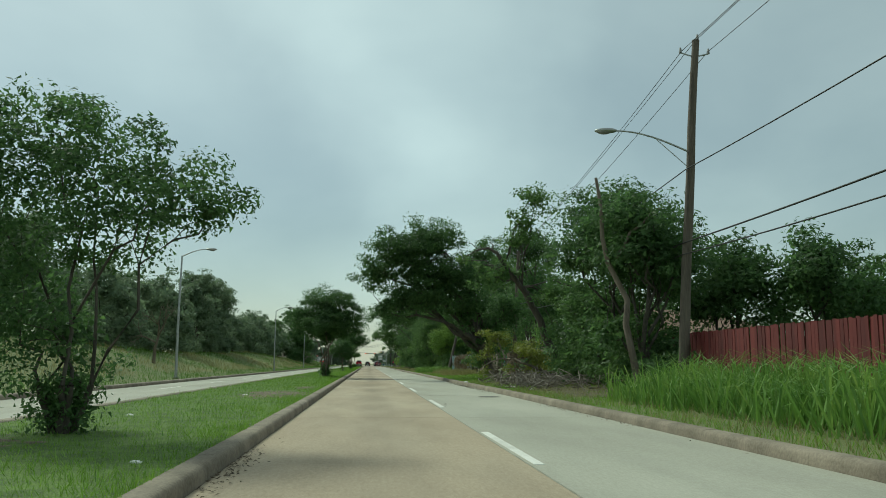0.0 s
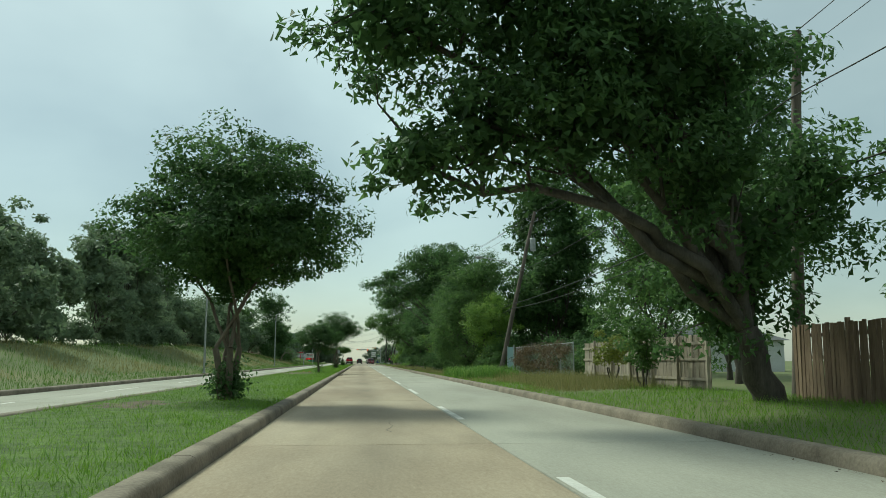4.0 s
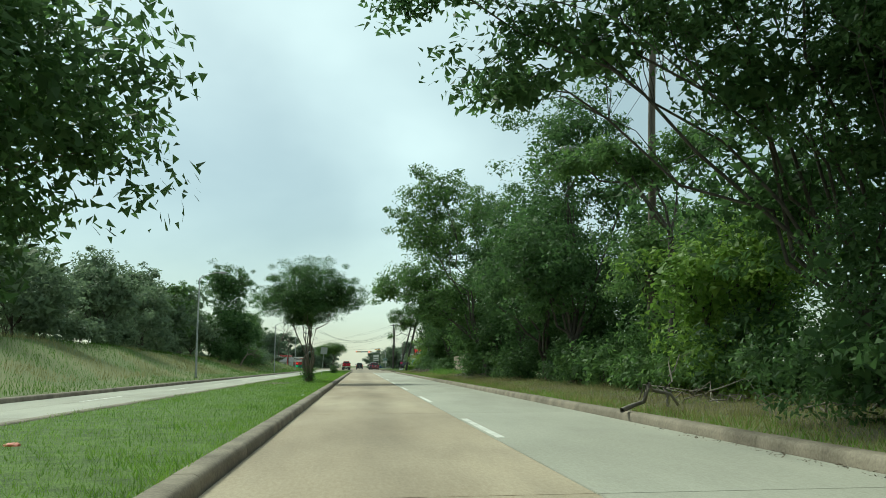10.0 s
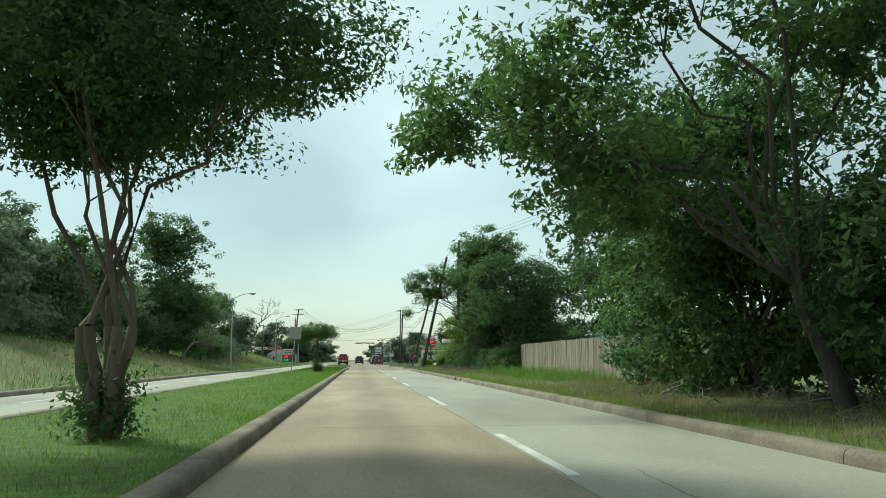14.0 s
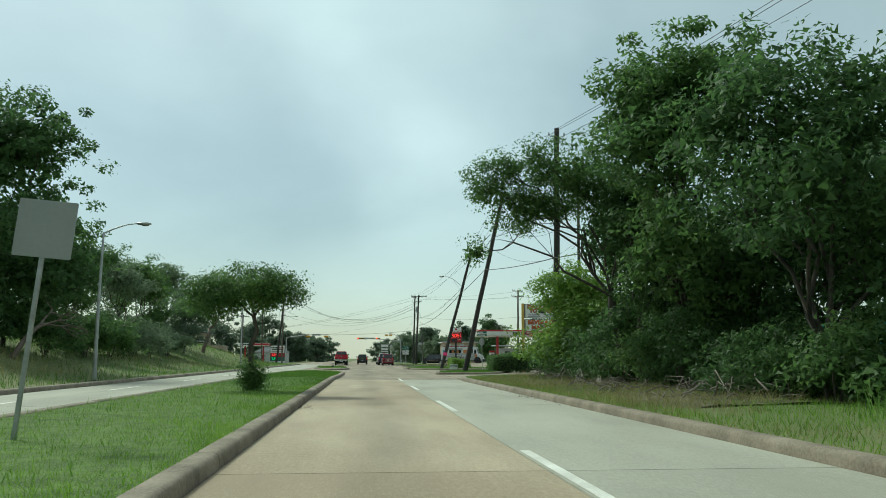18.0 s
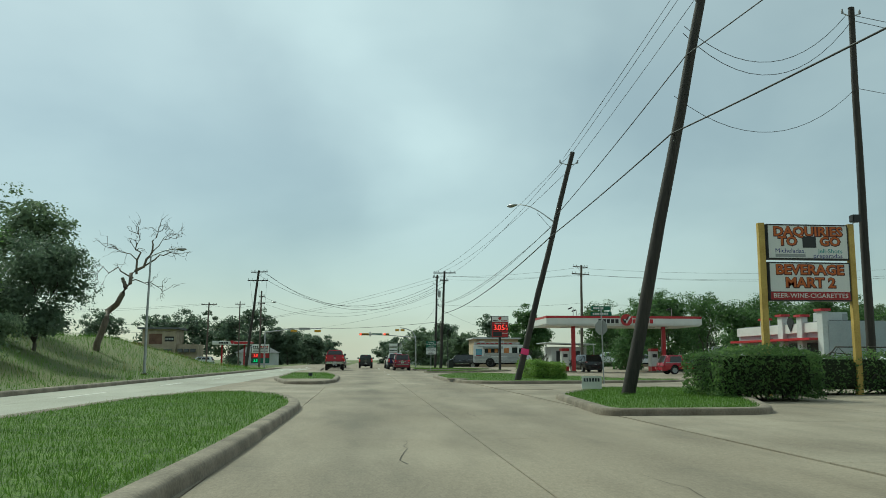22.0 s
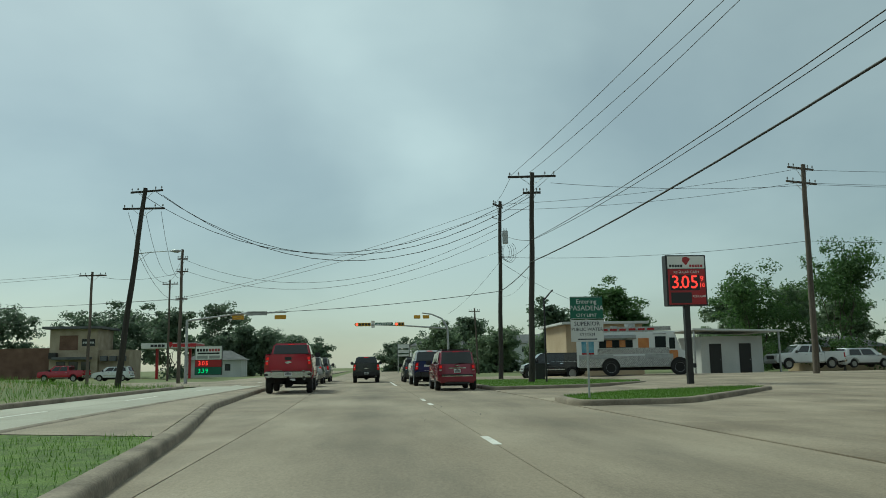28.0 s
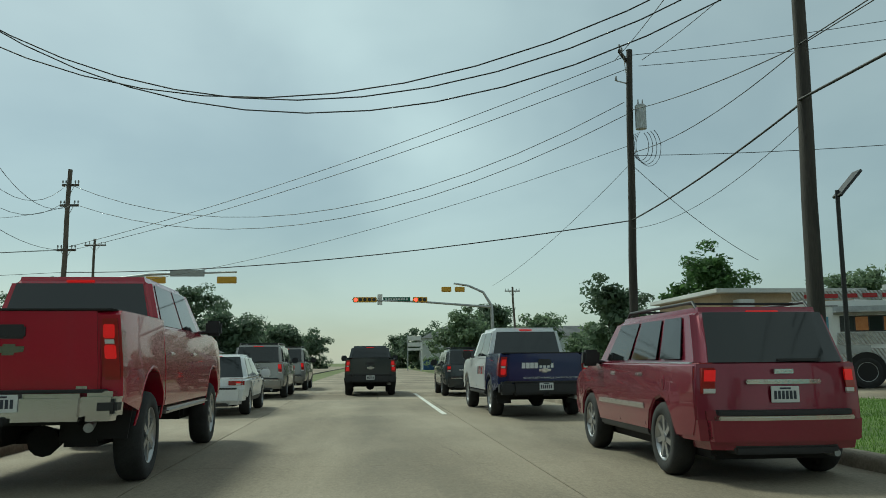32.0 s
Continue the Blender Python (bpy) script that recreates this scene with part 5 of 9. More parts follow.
for k in range(8):
    x = 30 + k * 6 + rf.uniform(-2, 2)
    wood(x, 318 + rf.uniform(-6, 6) + k * 3, rf.uniform(7, 10), 4.5, 6500, LEAF_DARK, 0.22, "dark tree behind the filling station", 0.12, 6, seed=200 + k, clump=0.65, z=0.0)
for k in range(11):
    x = -30 - k * 9 + rf.uniform(-3, 3)
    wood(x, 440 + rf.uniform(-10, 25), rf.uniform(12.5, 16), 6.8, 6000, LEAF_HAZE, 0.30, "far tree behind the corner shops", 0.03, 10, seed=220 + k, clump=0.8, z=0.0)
for k in range(18):
    x = -36 + k * 2.6 if k < 10 else 6 + (k - 10) * 3.4
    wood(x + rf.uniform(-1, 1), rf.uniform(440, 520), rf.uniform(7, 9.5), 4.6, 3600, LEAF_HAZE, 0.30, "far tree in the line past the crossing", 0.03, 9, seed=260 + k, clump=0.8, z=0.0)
for x, y, h in ((38.0, 364.0, 10.5), (45.0, 361.0, 12.0), (52.5, 357.0, 12.5), (61.0, 352.0, 12.0), (70.0, 346.0, 11.5)):
    wood(x, y, h, 5.4, 9500, LEAF_DARK, 0.155, "big dark tree behind the parked cars", 0.05, 10, seed=int(300 + x), clump=0.65, z=0.0)
wood(30.0, 385.0, 11.5, 4.8, 7000, LEAF_DARK, 0.24, "tall dark tree behind the tan building", 0.12, 8, seed=290, clump=0.65, z=0.0)
wood(48.5, 297.0, 10.8, 4.6, 11000, LEAF_DARK, 0.17, "big dark tree behind the grey shop", 0.1, 9, seed=291, z=0.0)
wood(52.0, 288.0, 10.0, 4.6, 10000, LEAF_DARK, 0.17, "big dark tree behind the grey shop", 0.1, 9, seed=292, z=0.0)

# ---- poles, lamps, wires ----
def lean_pole(name, base, top, r0, r1, material, label, arms=(), lamp=None, group="utility poles", can=None, pins=()):
    """A round timber pole from base to top (places in the world), with crossarms (height, half length, turn), insulators and a lamp arm."""
    b, t = Vector(base), Vector(top)
    ob = thing(name, *base, label=label, category="utility pole", group=group)
    d = t - b
    n = 9
    shaft = [(d * (i / (n - 1)) + Vector((0.02 * math.sin(i * 1.7), 0.02 * math.cos(i * 1.3), 0))) for i in range(n)]
    shaft[0] = shaft[0] - d.normalized() * 0.4
    tubes("shaft", [(np.array([tuple(p) for p in shaft]), np.linspace(r0, r1, n))], material, ob, 12)
    bm = bmesh.new()
    cyl(bm, d - d.normalized() * 0.02, d + d.normalized() * 0.015, r1, r1 * 0.9, 12)
    part("cap", bm, material, ob)
    for h, half, turn in arms:
        p = d * (h / d.length)
        u = Vector((math.cos(radians(turn)), math.sin(radians(turn)), 0))
        v = Vector((-u.y, u.x, 0))
        bm = bmesh.new()
        bmesh.ops.create_cube(bm, size=1.0, matrix=Matrix.Translation(p + v * (r1 + 0.05)) @ pose(0, 0, 0, 0, 0, turn) @ Matrix.Diagonal((half * 2, 0.09, 0.12, 1)))
        bmesh.ops.bevel(bm, geom=list(bm.edges), offset=0.008, segments=1, affect="EDGES")
        part("crossarm", bm, material, ob)
        for s in (-1, 1):
            part("brace", rod(p + u * s * half * 0.55 + v * 0.1, p - d.normalized() * 0.55 + v * (r1 + 0.01), 0.014, None, 6), STEEL, ob)
        for s in (-0.92, -0.55, 0.55, 0.92):
            q = p + u * s * half + v * (r1 + 0.05) + Vector((0, 0, 0.06))
            bm = rod(q, q + Vector((0, 0, 0.09)), 0.018, None, 6)
            cyl(bm, q + Vector((0, 0, 0.09)), q + Vector((0, 0, 0.2)), 0.05, 0.035, 8)
            part("insulator", bm, PORCELAIN, ob)
    for h, dx in pins:
        p = d * (h / d.length)
        q = p + Vector((dx, 0, 0.12))
        part("bracket", rod(p, q, 0.025, None, 6), STEEL, ob)
        part("insulator", cyl(rod(q, q + Vector((0, 0, 0.1)), 0.05, 0.04, 8), q + Vector((0, 0, 0.1)), q + Vector((0, 0, 0.17)), 0.04, 0.025, 8), PORCELAIN, ob)
    if lamp:
        root, head = d * (lamp[0] / d.length), Vector(lamp[1]) - b
        lamp_arm(ob, root, head, 0.028)
        part("stay", rod(root - Vector((0, 0, 0.55)), root.lerp(head, 0.45) + Vector((0, 0, 0.12)), 0.014, None, 6), STEEL, ob)
    if can:
        p = d * (can / d.length) + Vector((0.34, -0.18, 0))
        bm = rod(p - Vector((0, 0, 0.45)), p + Vector((0, 0, 0.4)), 0.2, None, 14)
        cyl(bm, p + Vector((0, 0, 0.4)), p + Vector((0, 0, 0.46)), 0.21, 0.16, 14)
        tr = part("transformer", bm, STEEL, ob, "grey can transformer")
        for s in (-0.08, 0.08):
            part("bushing", rod(p + Vector((s, 0, 0.45)), p + Vector((s, 0, 0.66)), 0.03, 0.02, 8), PORCELAIN, tr)
    return ob


def lamp_arm(ob, root, head, r):
    """A rising curved arm with a flat roadway luminaire at its end."""
    k = 9
    t = np.linspace(0, 1, k)
    a, b = np.array(root), np.array(head)
    pts = a + (b - a) * t[:, None]
    pts[:, 2] = a[2] + (b[2] - a[2]) * np.sin(t * np.pi / 2)
    tubes("arm", [(pts, np.linspace(r * 1.2, r * 0.8, k))], STEEL, ob, 8)
    u = Vector(b - pts[-2]).normalized()
    u.z *= 0.2
    u.normalize()
    turn = math.degrees(math.atan2(u.y, u.x))
    bm = bmesh.new()
    m = Matrix.Translation(Vector(b) + u * 0.25) @ pose(0, 0, 0, 0, 0, turn)
    bmesh.ops.create_uvsphere(bm, u_segments=14, v_segments=8, radius=0.5, matrix=m @ Matrix.Diagonal((0.72, 0.30, 0.17, 1)))
    lum = part("luminaire", bm, STEEL, ob, "grey roadway luminaire", True)
    bm = bmesh.new()
    bmesh.ops.create_uvsphere(bm, u_segments=12, v_segments=6, radius=0.5, matrix=m @ Matrix.Translation((0.06, 0, -0.045)) @ Matrix.Diagonal((0.42, 0.24, 0.14, 1)))
    part("lens", bm, PORCELAIN, lum, "", True)


def street_lamp(x, y, h=7.9, reach=1.6, rise=0.45):
    z = float(bank(x, y))
    ob = thing("street_lamp", x, y, z - 0.02, label="tall grey steel street lamp with a curved arm", category="street lamp", group="street lamps along the bank")
    part("base", boxed(-0.17, 0.17, -0.17, 0.17, 0, 0.10, 0.02), KERB, ob)
    part("base_plate", boxed(-0.13, 0.13, -0.13, 0.13, 0.10, 0.14, 0.01), STEEL, ob)
    tubes("shaft", [(np.array([(0, 0, 0.1), (0.0, 0, h * 0.5), (0.06, 0, h - z)]), np.array([0.095, 0.075, 0.05]))], STEEL, ob, 12)
    lamp_arm(ob, (0.06, 0, h - z - 0.05), (reach, 0.1, h - z + rise), 0.032)
    return ob


for x, y, h in ((-12.05, 53.6, 7.9), (-12.15, 109.4, 7.9), (-13.4, 175.8, 8.3), (-12.45, 229.0, 7.0), (-13.6, 283.2, 7.6)):
    street_lamp(x, y, h)

R = "weathered wooden utility pole"
lean_pole("utility_pole", (9.15, 24.1, 0.1), (10.0, 24.1, 11.2), 0.17, 0.11, POLE_WOOD, R + " with a lamp arm, leaning slightly", pins=((10.6, -0.45), (10.6, 0.45), (11.05, 0.08)), lamp=(7.5, (7.4, 24.4, 8.3)))
lean_pole("utility_pole", (10.8, 62.5, 0.1), (11.3, 62.5, 9.7), 0.17, 0.11, POLE_WOOD, R + " half hidden by trees", pins=((9.3, -0.4), (9.3, 0.4)))
lean_pole("utility_pole", (9.3, 98.4, 0.1), (12.3, 100.6, 11.7), 0.17, 0.11, POLE_WOOD, R + " leaning away, with lamp and transformer", pins=((11.4, -0.4), (11.4, 0.4)), lamp=(7.75, (8.2, 98.6, 8.1)), can=9.6)
lean_pole("utility_pole", (9.15, 133.0, 0.1), (9.65, 133.0, 11.8), 0.17, 0.11, POLE_WOOD, R + " among the treetops, with a lamp arm", pins=((11.2, -0.4), (11.2, 0.4)), lamp=(7.6, (6.95, 133.2, 8.3)))
lean_pole("utility_pole", (14.5, 190.0, 0.1), (14.5, 190.0, 11.0), 0.16, 0.11, POLE_WOOD, R + " behind the board fence", pins=((10.5, -0.4), (10.5, 0.4)))
lean_pole("utility_pole", (9.5, 230.4, 0.1), (9.7, 230.4, 13.0), 0.19, 0.13, POLE_DARK, "dark wooden utility pole rising through an oak", pins=((12.4, -0.4), (12.4, 0.4)))
lean_pole("utility_pole", (7.85, 254.9, 0.1), (10.98, 254.9, 14.3), 0.21, 0.14, POLE_DARK, "dark cracked utility pole leaning over a small island", arms=((13.2, 0.55, 0),), pins=((13.7, -0.45), (13.9, 0.45)))
lean_pole("utility_pole", (7.62, 272.3, 0.1), (10.85, 273.0, 12.2), 0.17, 0.12, POLE_DARK, "dark utility pole leaning by a clipped hedge, with lamp", pins=((11.8, -0.5), (11.8, 0.45)), lamp=(8.5, (8.05, 274.7, 9.6)))
lean_pole("utility_pole", (18.3, 259.2, 0.05), (18.4, 259.2, 14.6), 0.17, 0.11, POLE_DARK, "straight dark utility pole behind a tall sign", pins=((14.2, -0.35), (14.2, 0.35)))
lean_pole("utility_pole", (8.65, 329.5, 0.1), (9.15, 330.1, 11.8), 0.18, 0.12, POLE_DARK, "tall dark utility pole with a wide crossarm", arms=((11.55, 1.35, -8), (10.6, 0.5, -8)))
lean_pole("utility_pole", (9.0, 342.3, 0.1), (9.25, 342.3, 12.6), 0.17, 0.11, POLE_DARK, "dark utility pole with a grey can transformer", arms=((12.2, 0.9, 60),), can=9.9, pins=((11.2, -0.5),))
lean_pole("utility_pole", (-15.2, 337.2, 0.3), (-13.95, 337.2, 12.4), 0.2, 0.13, POLE_DARK, "leaning utility pole with two heavy crossarms and lamp", arms=((12.0, 1.15, -20), (10.9, 1.3, -5)), lamp=(8.0, (-12.2, 337.0, 8.4)))
lean_pole("utility_pole", (-16.2, 357.8, 0.0), (-16.2, 358.2, 11.5), 0.16, 0.11, POLE_WOOD, "wooden utility pole on the far corner", arms=((10.7, 0.45, -5), (9.6, 0.5, -5), (7.2, 0.5, -5)))
lean_pole("utility_pole", (-24.4, 360.0, 0.0), (-24.3, 360.0, 9.8), 0.15, 0.1, POLE_WOOD, "short wooden utility pole with one crossarm", arms=((9.5, 1.2, -5),))
lean_pole("utility_pole", (26.7, 333.1, 0.4), (26.85, 333.1, 13.1), 0.2, 0.13, POLE_WOOD, "tall pale utility pole behind the forecourt", arms=((12.5, 1.1, 20), (11.6, 1.3, 20)))
lean_pole("utility_pole", (-23.4, 384.8, 0.0), (-23.4, 384.8, 11.7), 0.14, 0.1, POLE_WOOD, "far wooden utility pole past the crossing", arms=((11.2, 0.9, -5),))
lean_pole("utility_pole", (15.0, 400.0, 0.0), (14.6, 400.0, 9.0), 0.14, 0.1, POLE_WOOD, "far wooden utility pole among trees", arms=((8.6, 0.8, 0),))


def hang(a, b, sag, k=15):
    t = np.linspace(0, 1, k)[:, None]
    p = np.asarray(a, float) + (np.asarray(b, float) - np.asarray(a, float)) * t
    p[:, 2] -= (4 * t * (1 - t))[:, 0] * sag
    return p


def wires(label, spans):
    """One bundle of wires between two poles, each wire a part."""
    ob = thing("power_line", *spans[0][0], label=label, category="cable", group="overhead lines")
    o = np.array(spans[0][0])
    for a, b, sag, r in spans:
        tubes("wire", [(hang(np.array(a) - o, np.array(b) - o, sag), r)], WIRE, ob, 5)
    return ob


# poles as foot, top, and the heights of the upper wire and of the cable on them
LINE = [((9.2, -14.0, 0), (10.0, -14.0, 11.2), 7.7, 5.4), ((9.15, 24.1, 0), (10.0, 24.1, 11.2), 7.05, 4.75), ((10.8, 62.5, 0), (11.3, 62.5, 9.7), 7.9, 5.6), ((9.3, 98.4, 0), (12.3, 100.6, 11.7), 7.3, 5.0), ((9.15, 133.0, 0), (9.65, 133.0, 11.8), 7.3, 5.0),
        ((14.5, 190.0, 0), (14.5, 190.0, 11.0), 7.5, 5.2), ((9.5, 230.4, 0), (9.7, 230.4, 13.0), 8.7, 6.2), ((7.85, 254.9, 0), (10.98, 254.9, 14.3), 10.8, 8.2), ((7.62, 272.3, 0), (10.85, 273.0, 12.2), 8.55, 7.5)]


def up_pole(p, z, dx=0.0):
    (x0, y0, z0), (x1, y1, z1) = p[0], p[1]
    k = (z - z0) / (z1 - z0)
    return (x0 + (x1 - x0) * k + dx, y0 + (y1 - y0) * k, z)


for p, q in zip(LINE, LINE[1:]):
    sag = (q[0][1] - p[0][1]) ** 2 * 0.00022
    ta, tb = p[1][2], q[1][2]
    spans = [(up_pole(p, ta - 0.35, -0.42), up_pole(q, tb - 0.35, -0.42), sag, 0.011), (up_pole(p, ta - 0.35, 0.42), up_pole(q, tb - 0.35, 0.42), sag, 0.011), (up_pole(p, ta), up_pole(q, tb), sag * 0.8, 0.011),
             (up_pole(p, p[2], -0.15), up_pole(q, q[2], -0.15), sag * 1.3, 0.018), (up_pole(p, p[3], -0.17), up_pole(q, q[3], -0.17), sag * 1.0, 0.024)]
    if p[0][1] < 150:
        spans.append((up_pole(p, p[3] - 0.35, -0.17), up_pole(q, q[3] - 0.35, -0.17), sag * 1.5, 0.02))
    wires("thin overhead wires along the roadside poles", spans)
E4, Q4, Q3, Q1, Q2, P3 = (10.8, 273.0, 12.0), (9.1, 330.1, 11.8), (9.25, 342.3, 12.5), (-13.95, 337.2, 12.2), (-16.2, 358.0, 11.3), (26.85, 333.1, 12.8)
wires("three thin wires climbing to a wide crossarm", [((E4[0] - 0.4, E4[1], 11.8), (8.0, 330.2, 11.7), 0.7, 0.012), ((E4[0] + 0.4, E4[1], 11.8), (9.0, 330.1, 11.8), 0.7, 0.012), ((E4[0], E4[1], 12.2), (10.2, 330.0, 11.65), 0.7, 0.012),
      ((9.45, 272.6, 7.5), (8.8, 329.8, 6.65), 0.75, 0.03), ((9.6, 272.7, 8.1), (8.9, 329.9, 7.9), 0.7, 0.014), ((9.65, 272.7, 8.2), (9.05, 329.9, 7.95), 0.9, 0.012)])
wires("black cable passing between two poles", [((9.0, 329.8, 6.7), (9.1, 342.3, 6.2), 0.15, 0.026), ((9.1, 342.3, 6.2), (-16.2, 358.0, 6.0), 0.5, 0.022), ((8.0, 330.2, 11.7), (8.7, 342.4, 12.2), 0.2, 0.012), ((10.2, 330.0, 11.65), (9.7, 342.2, 12.2), 0.2, 0.012)])
wires("heavy slack wires sagging across the road", [((-14.6, 337.5, 12.3), (8.95, 330.1, 10.75), 3.75, 0.018), ((-13.2, 336.9, 12.1), (9.05, 330.1, 10.45), 3.65, 0.018), ((-12.8, 337.0, 11.9), (9.1, 330.0, 10.0), 3.65, 0.018)])
wires("slack wires crossing to the transformer pole", [((-16.2, 358.1, 10.7), (9.0, 342.3, 10.6), 2.9, 0.014), ((-15.8, 358.1, 9.6), (9.2, 342.3, 10.2), 2.6, 0.014), ((-15.8, 358.1, 7.2), (9.2, 342.3, 11.9), 0.5, 0.014), ((-16.6, 358.1, 7.2), (9.2, 342.3, 12.4), 0.5, 0.014), ((-16.2, 358.0, 5.0), (9.2, 342.3, 9.0), 0.8, 0.01)])
wires("service drops from the transformer pole", [((9.15, 342.3, 8.3), (7.95, 369.0, 6.3), 0.35, 0.010), ((9.25, 342.3, 8.2), (17.0, 349.0, 5.6), 0.25, 0.012), ((8.95, 329.9, 7.9), (9.2, 342.3, 10.3), 0.15, 0.014), ((8.95, 329.9, 7.85), (9.2, 342.3, 8.7), 0.35, 0.012), ((8.9, 329.8, 6.2), (9.1, 342.3, 5.9), 0.5, 0.008)])
coil = thing("cable_coil", 9.5, 342.2, 9.2, label="loops of slack cable below the transformer", category="cable")
for k in range(4):
    tubes("loop", [(np.array([((0.32 + 0.05 * k) * math.sin(u) + 0.12 * k, 0.05 * k, (0.55 + 0.06 * k) * math.cos(u) - 0.25) for u in np.linspace(0.5, 5.6, 16)]), 0.012)], WIRE, coil, 5)
wires("wires running off behind the forecourt", [((9.25, 342.3, 12.4), (26.0, 332.8, 12.7), 0.35, 0.012), ((9.6, 342.3, 12.0), (26.3, 332.9, 11.9), 0.35, 0.012), ((10.2, 330.0, 11.2), (27.6, 333.4, 11.9), 0.3, 0.012), ((9.2, 342.3, 8.6), (26.8, 333.1, 8.3), 0.4, 0.012),
      ((26.0, 332.8, 12.7), (75.0, 324.0, 13.0), 1.0, 0.012), ((27.6, 333.4, 11.9), (75.0, 325.0, 12.0), 1.0, 0.012), ((26.3, 332.9, 11.9), (75.0, 325.0, 12.3), 1.0, 0.012), ((26.8, 333.1, 8.3), (75, 325, 8.4), 0.8, 0.012)])
wires("drooping jumper wires between two corner poles", [((-15.0, 337.4, 10.9), (-16.5, 358.0, 9.6), 2.4, 0.012), ((-13.9, 337.2, 10.9), (-16.2, 358.0, 10.7), 2.6, 0.012), ((-12.9, 337.0, 10.9), (-15.9, 358.0, 9.6), 2.0, 0.012), ((-14.4, 337.2, 8.6), (-16.0, 358.0, 7.2), 1.2, 0.012)])
wires("wires running away past the corner shops", [((-16.2, 358.0, 9.5), (-24.3, 360.0, 9.5), 0.5, 0.012), ((-25.4, 360.0, 9.6), (-80.0, 352.0, 9.0), 1.2, 0.012), ((-23.3, 360.0, 9.6), (-80.0, 354.0, 9.0), 1.4, 0.012), ((-16.6, 358.1, 7.2), (-80.0, 356.0, 7.0), 1.0, 0.012), ((-15.8, 358.1, 7.2), (-80.0, 350.0, 7.3), 1.2, 0.012), ((-16.2, 358.0, 6.0), (-80, 352, 5.6), 1.0, 0.012)])
wires("slack service wires beside the tall sign", [((11.2, 257.8, 13.0), (18.2, 259.2, 14.3), 1.6, 0.012), ((11.1, 257.7, 12.7), (18.5, 259.2, 14.2), 1.9, 0.012), ((10.5, 257.2, 10.2), (18.4, 259.2, 11.4), 1.5, 0.01), ((18.5, 259.2, 14.3), (60.0, 262.0, 12.5), 1.0, 0.012), ((18.4, 259.2, 14.1), (60.0, 263.0, 11.9), 1.0, 0.012), ((18.4, 259.2, 11.4), (60, 262, 9.8), 1.0, 0.01)])

# ---- vehicles ----
TYRE = surface("tyre_rubber", (0.012, 0.012, 0.012), (0.03, 0.03, 0.03), 6, 60, 0.85)
ALLOY = plain("alloy", (0.42, 0.42, 0.43), 0.3, 0.85)
CHROME = plain("chrome", (0.62, 0.62, 0.63), 0.15, 1.0)
TRIM = plain("black_plastic", (0.018, 0.018, 0.02), 0.55)
UNDER = plain("underbody", (0.012, 0.012, 0.012), 0.85)
CAR_GLASS = clear_glass("tinted_glass", (0.012, 0.015, 0.016), 0.05)
TAIL_ON = plain("tail_lamp_lit", (0.62, 0.008, 0.010), 0.25, emit=0.4)
TAIL = plain("tail_lamp", (0.28, 0.012, 0.012), 0.2, coat=0.6)
WHITE_LENS = plain("clear_lens", (0.6, 0.6, 0.58), 0.2)
PLATE = plain("number_plate", (0.62, 0.63, 0.62), 0.5)
INK = plain("dark_ink", (0.03, 0.035, 0.05), 0.6)


def car_paint(name, c, flake=0.35):
    return surface(name, tuple(x * 0.85 for x in c), c, 0.8, 30, 0.26, flake, 0.01, coat=0.6)


RED = car_paint("red_car_paint", (0.36, 0.005, 0.026), 0.12)
MAROON = car_paint("garnet_car_paint", (0.205, 0.012, 0.033))
NAVY = car_paint("navy_car_paint", (0.018, 0.03, 0.11))
WHITE = car_paint("white_car_paint", (0.70, 0.71, 0.72), 0.0)
SLATE = car_paint("slate_car_paint", (0.035, 0.042, 0.045))
SILVER = car_paint("silver_car_paint", (0.30, 0.29, 0.27), 0.6)
BLACK = car_paint("black_car_paint", (0.010, 0.011, 0.012))


def arch(yc, r, z0, k=9):
    """Points over a wheel from front to rear."""
    return [(yc + r * math.cos(a), max(z0, 0.36 + r * math.sin(a))) for a in np.linspace(-0.25, math.pi + 0.25, k)]


def side_body(profile, w, bev=0.06):
    """A body from its side outline (y, z), as wide as w, with rounded shoulders."""
    bm = bmesh.new()
    f = bm.faces.new([bm.verts.new((-w / 2, y, z)) for y, z in profile])
    g = bmesh.ops.extrude_face_region(bm, geom=[f])
    vs = [v for v in g["geom"] if isinstance(v, bmesh.types.BMVert)]
    bmesh.ops.translate(bm, verts=vs, vec=(w, 0, 0))
    bmesh.ops.recalc_face_normals(bm, faces=bm.faces)
    es = [e for e in bm.edges if abs(e.verts[0].co.x - e.verts[1].co.x) < 1e-4]
    bmesh.ops.bevel(bm, geom=es, offset=bev, segments=3, affect="EDGES", clamp_overlap=True)
    return bm


def cabin_hull(yb0, yb1, yt0, yt1, zb, zt, wb, wt, bev=0.07, crown=0.0):
    bm = bmesh.new()
    lo = [bm.verts.new(p) for p in ((-wb / 2, yb0, zb), (wb / 2, yb0, zb), (wb / 2, yb1, zb), (-wb / 2, yb1, zb))]
    hi = [bm.verts.new(p) for p in ((-wt / 2, yt0, zt), (wt / 2, yt0, zt), (wt / 2, yt1, zt), (-wt / 2, yt1, zt))]
    bm.faces.new(lo[::-1])
    bm.faces.new(hi)
    for i in range(4):
        j = (i + 1) % 4
        bm.faces.new((lo[i], lo[j], hi[j], hi[i]))
    bmesh.ops.bevel(bm, geom=list(bm.edges), offset=bev, segments=3, affect="EDGES")
    return bm


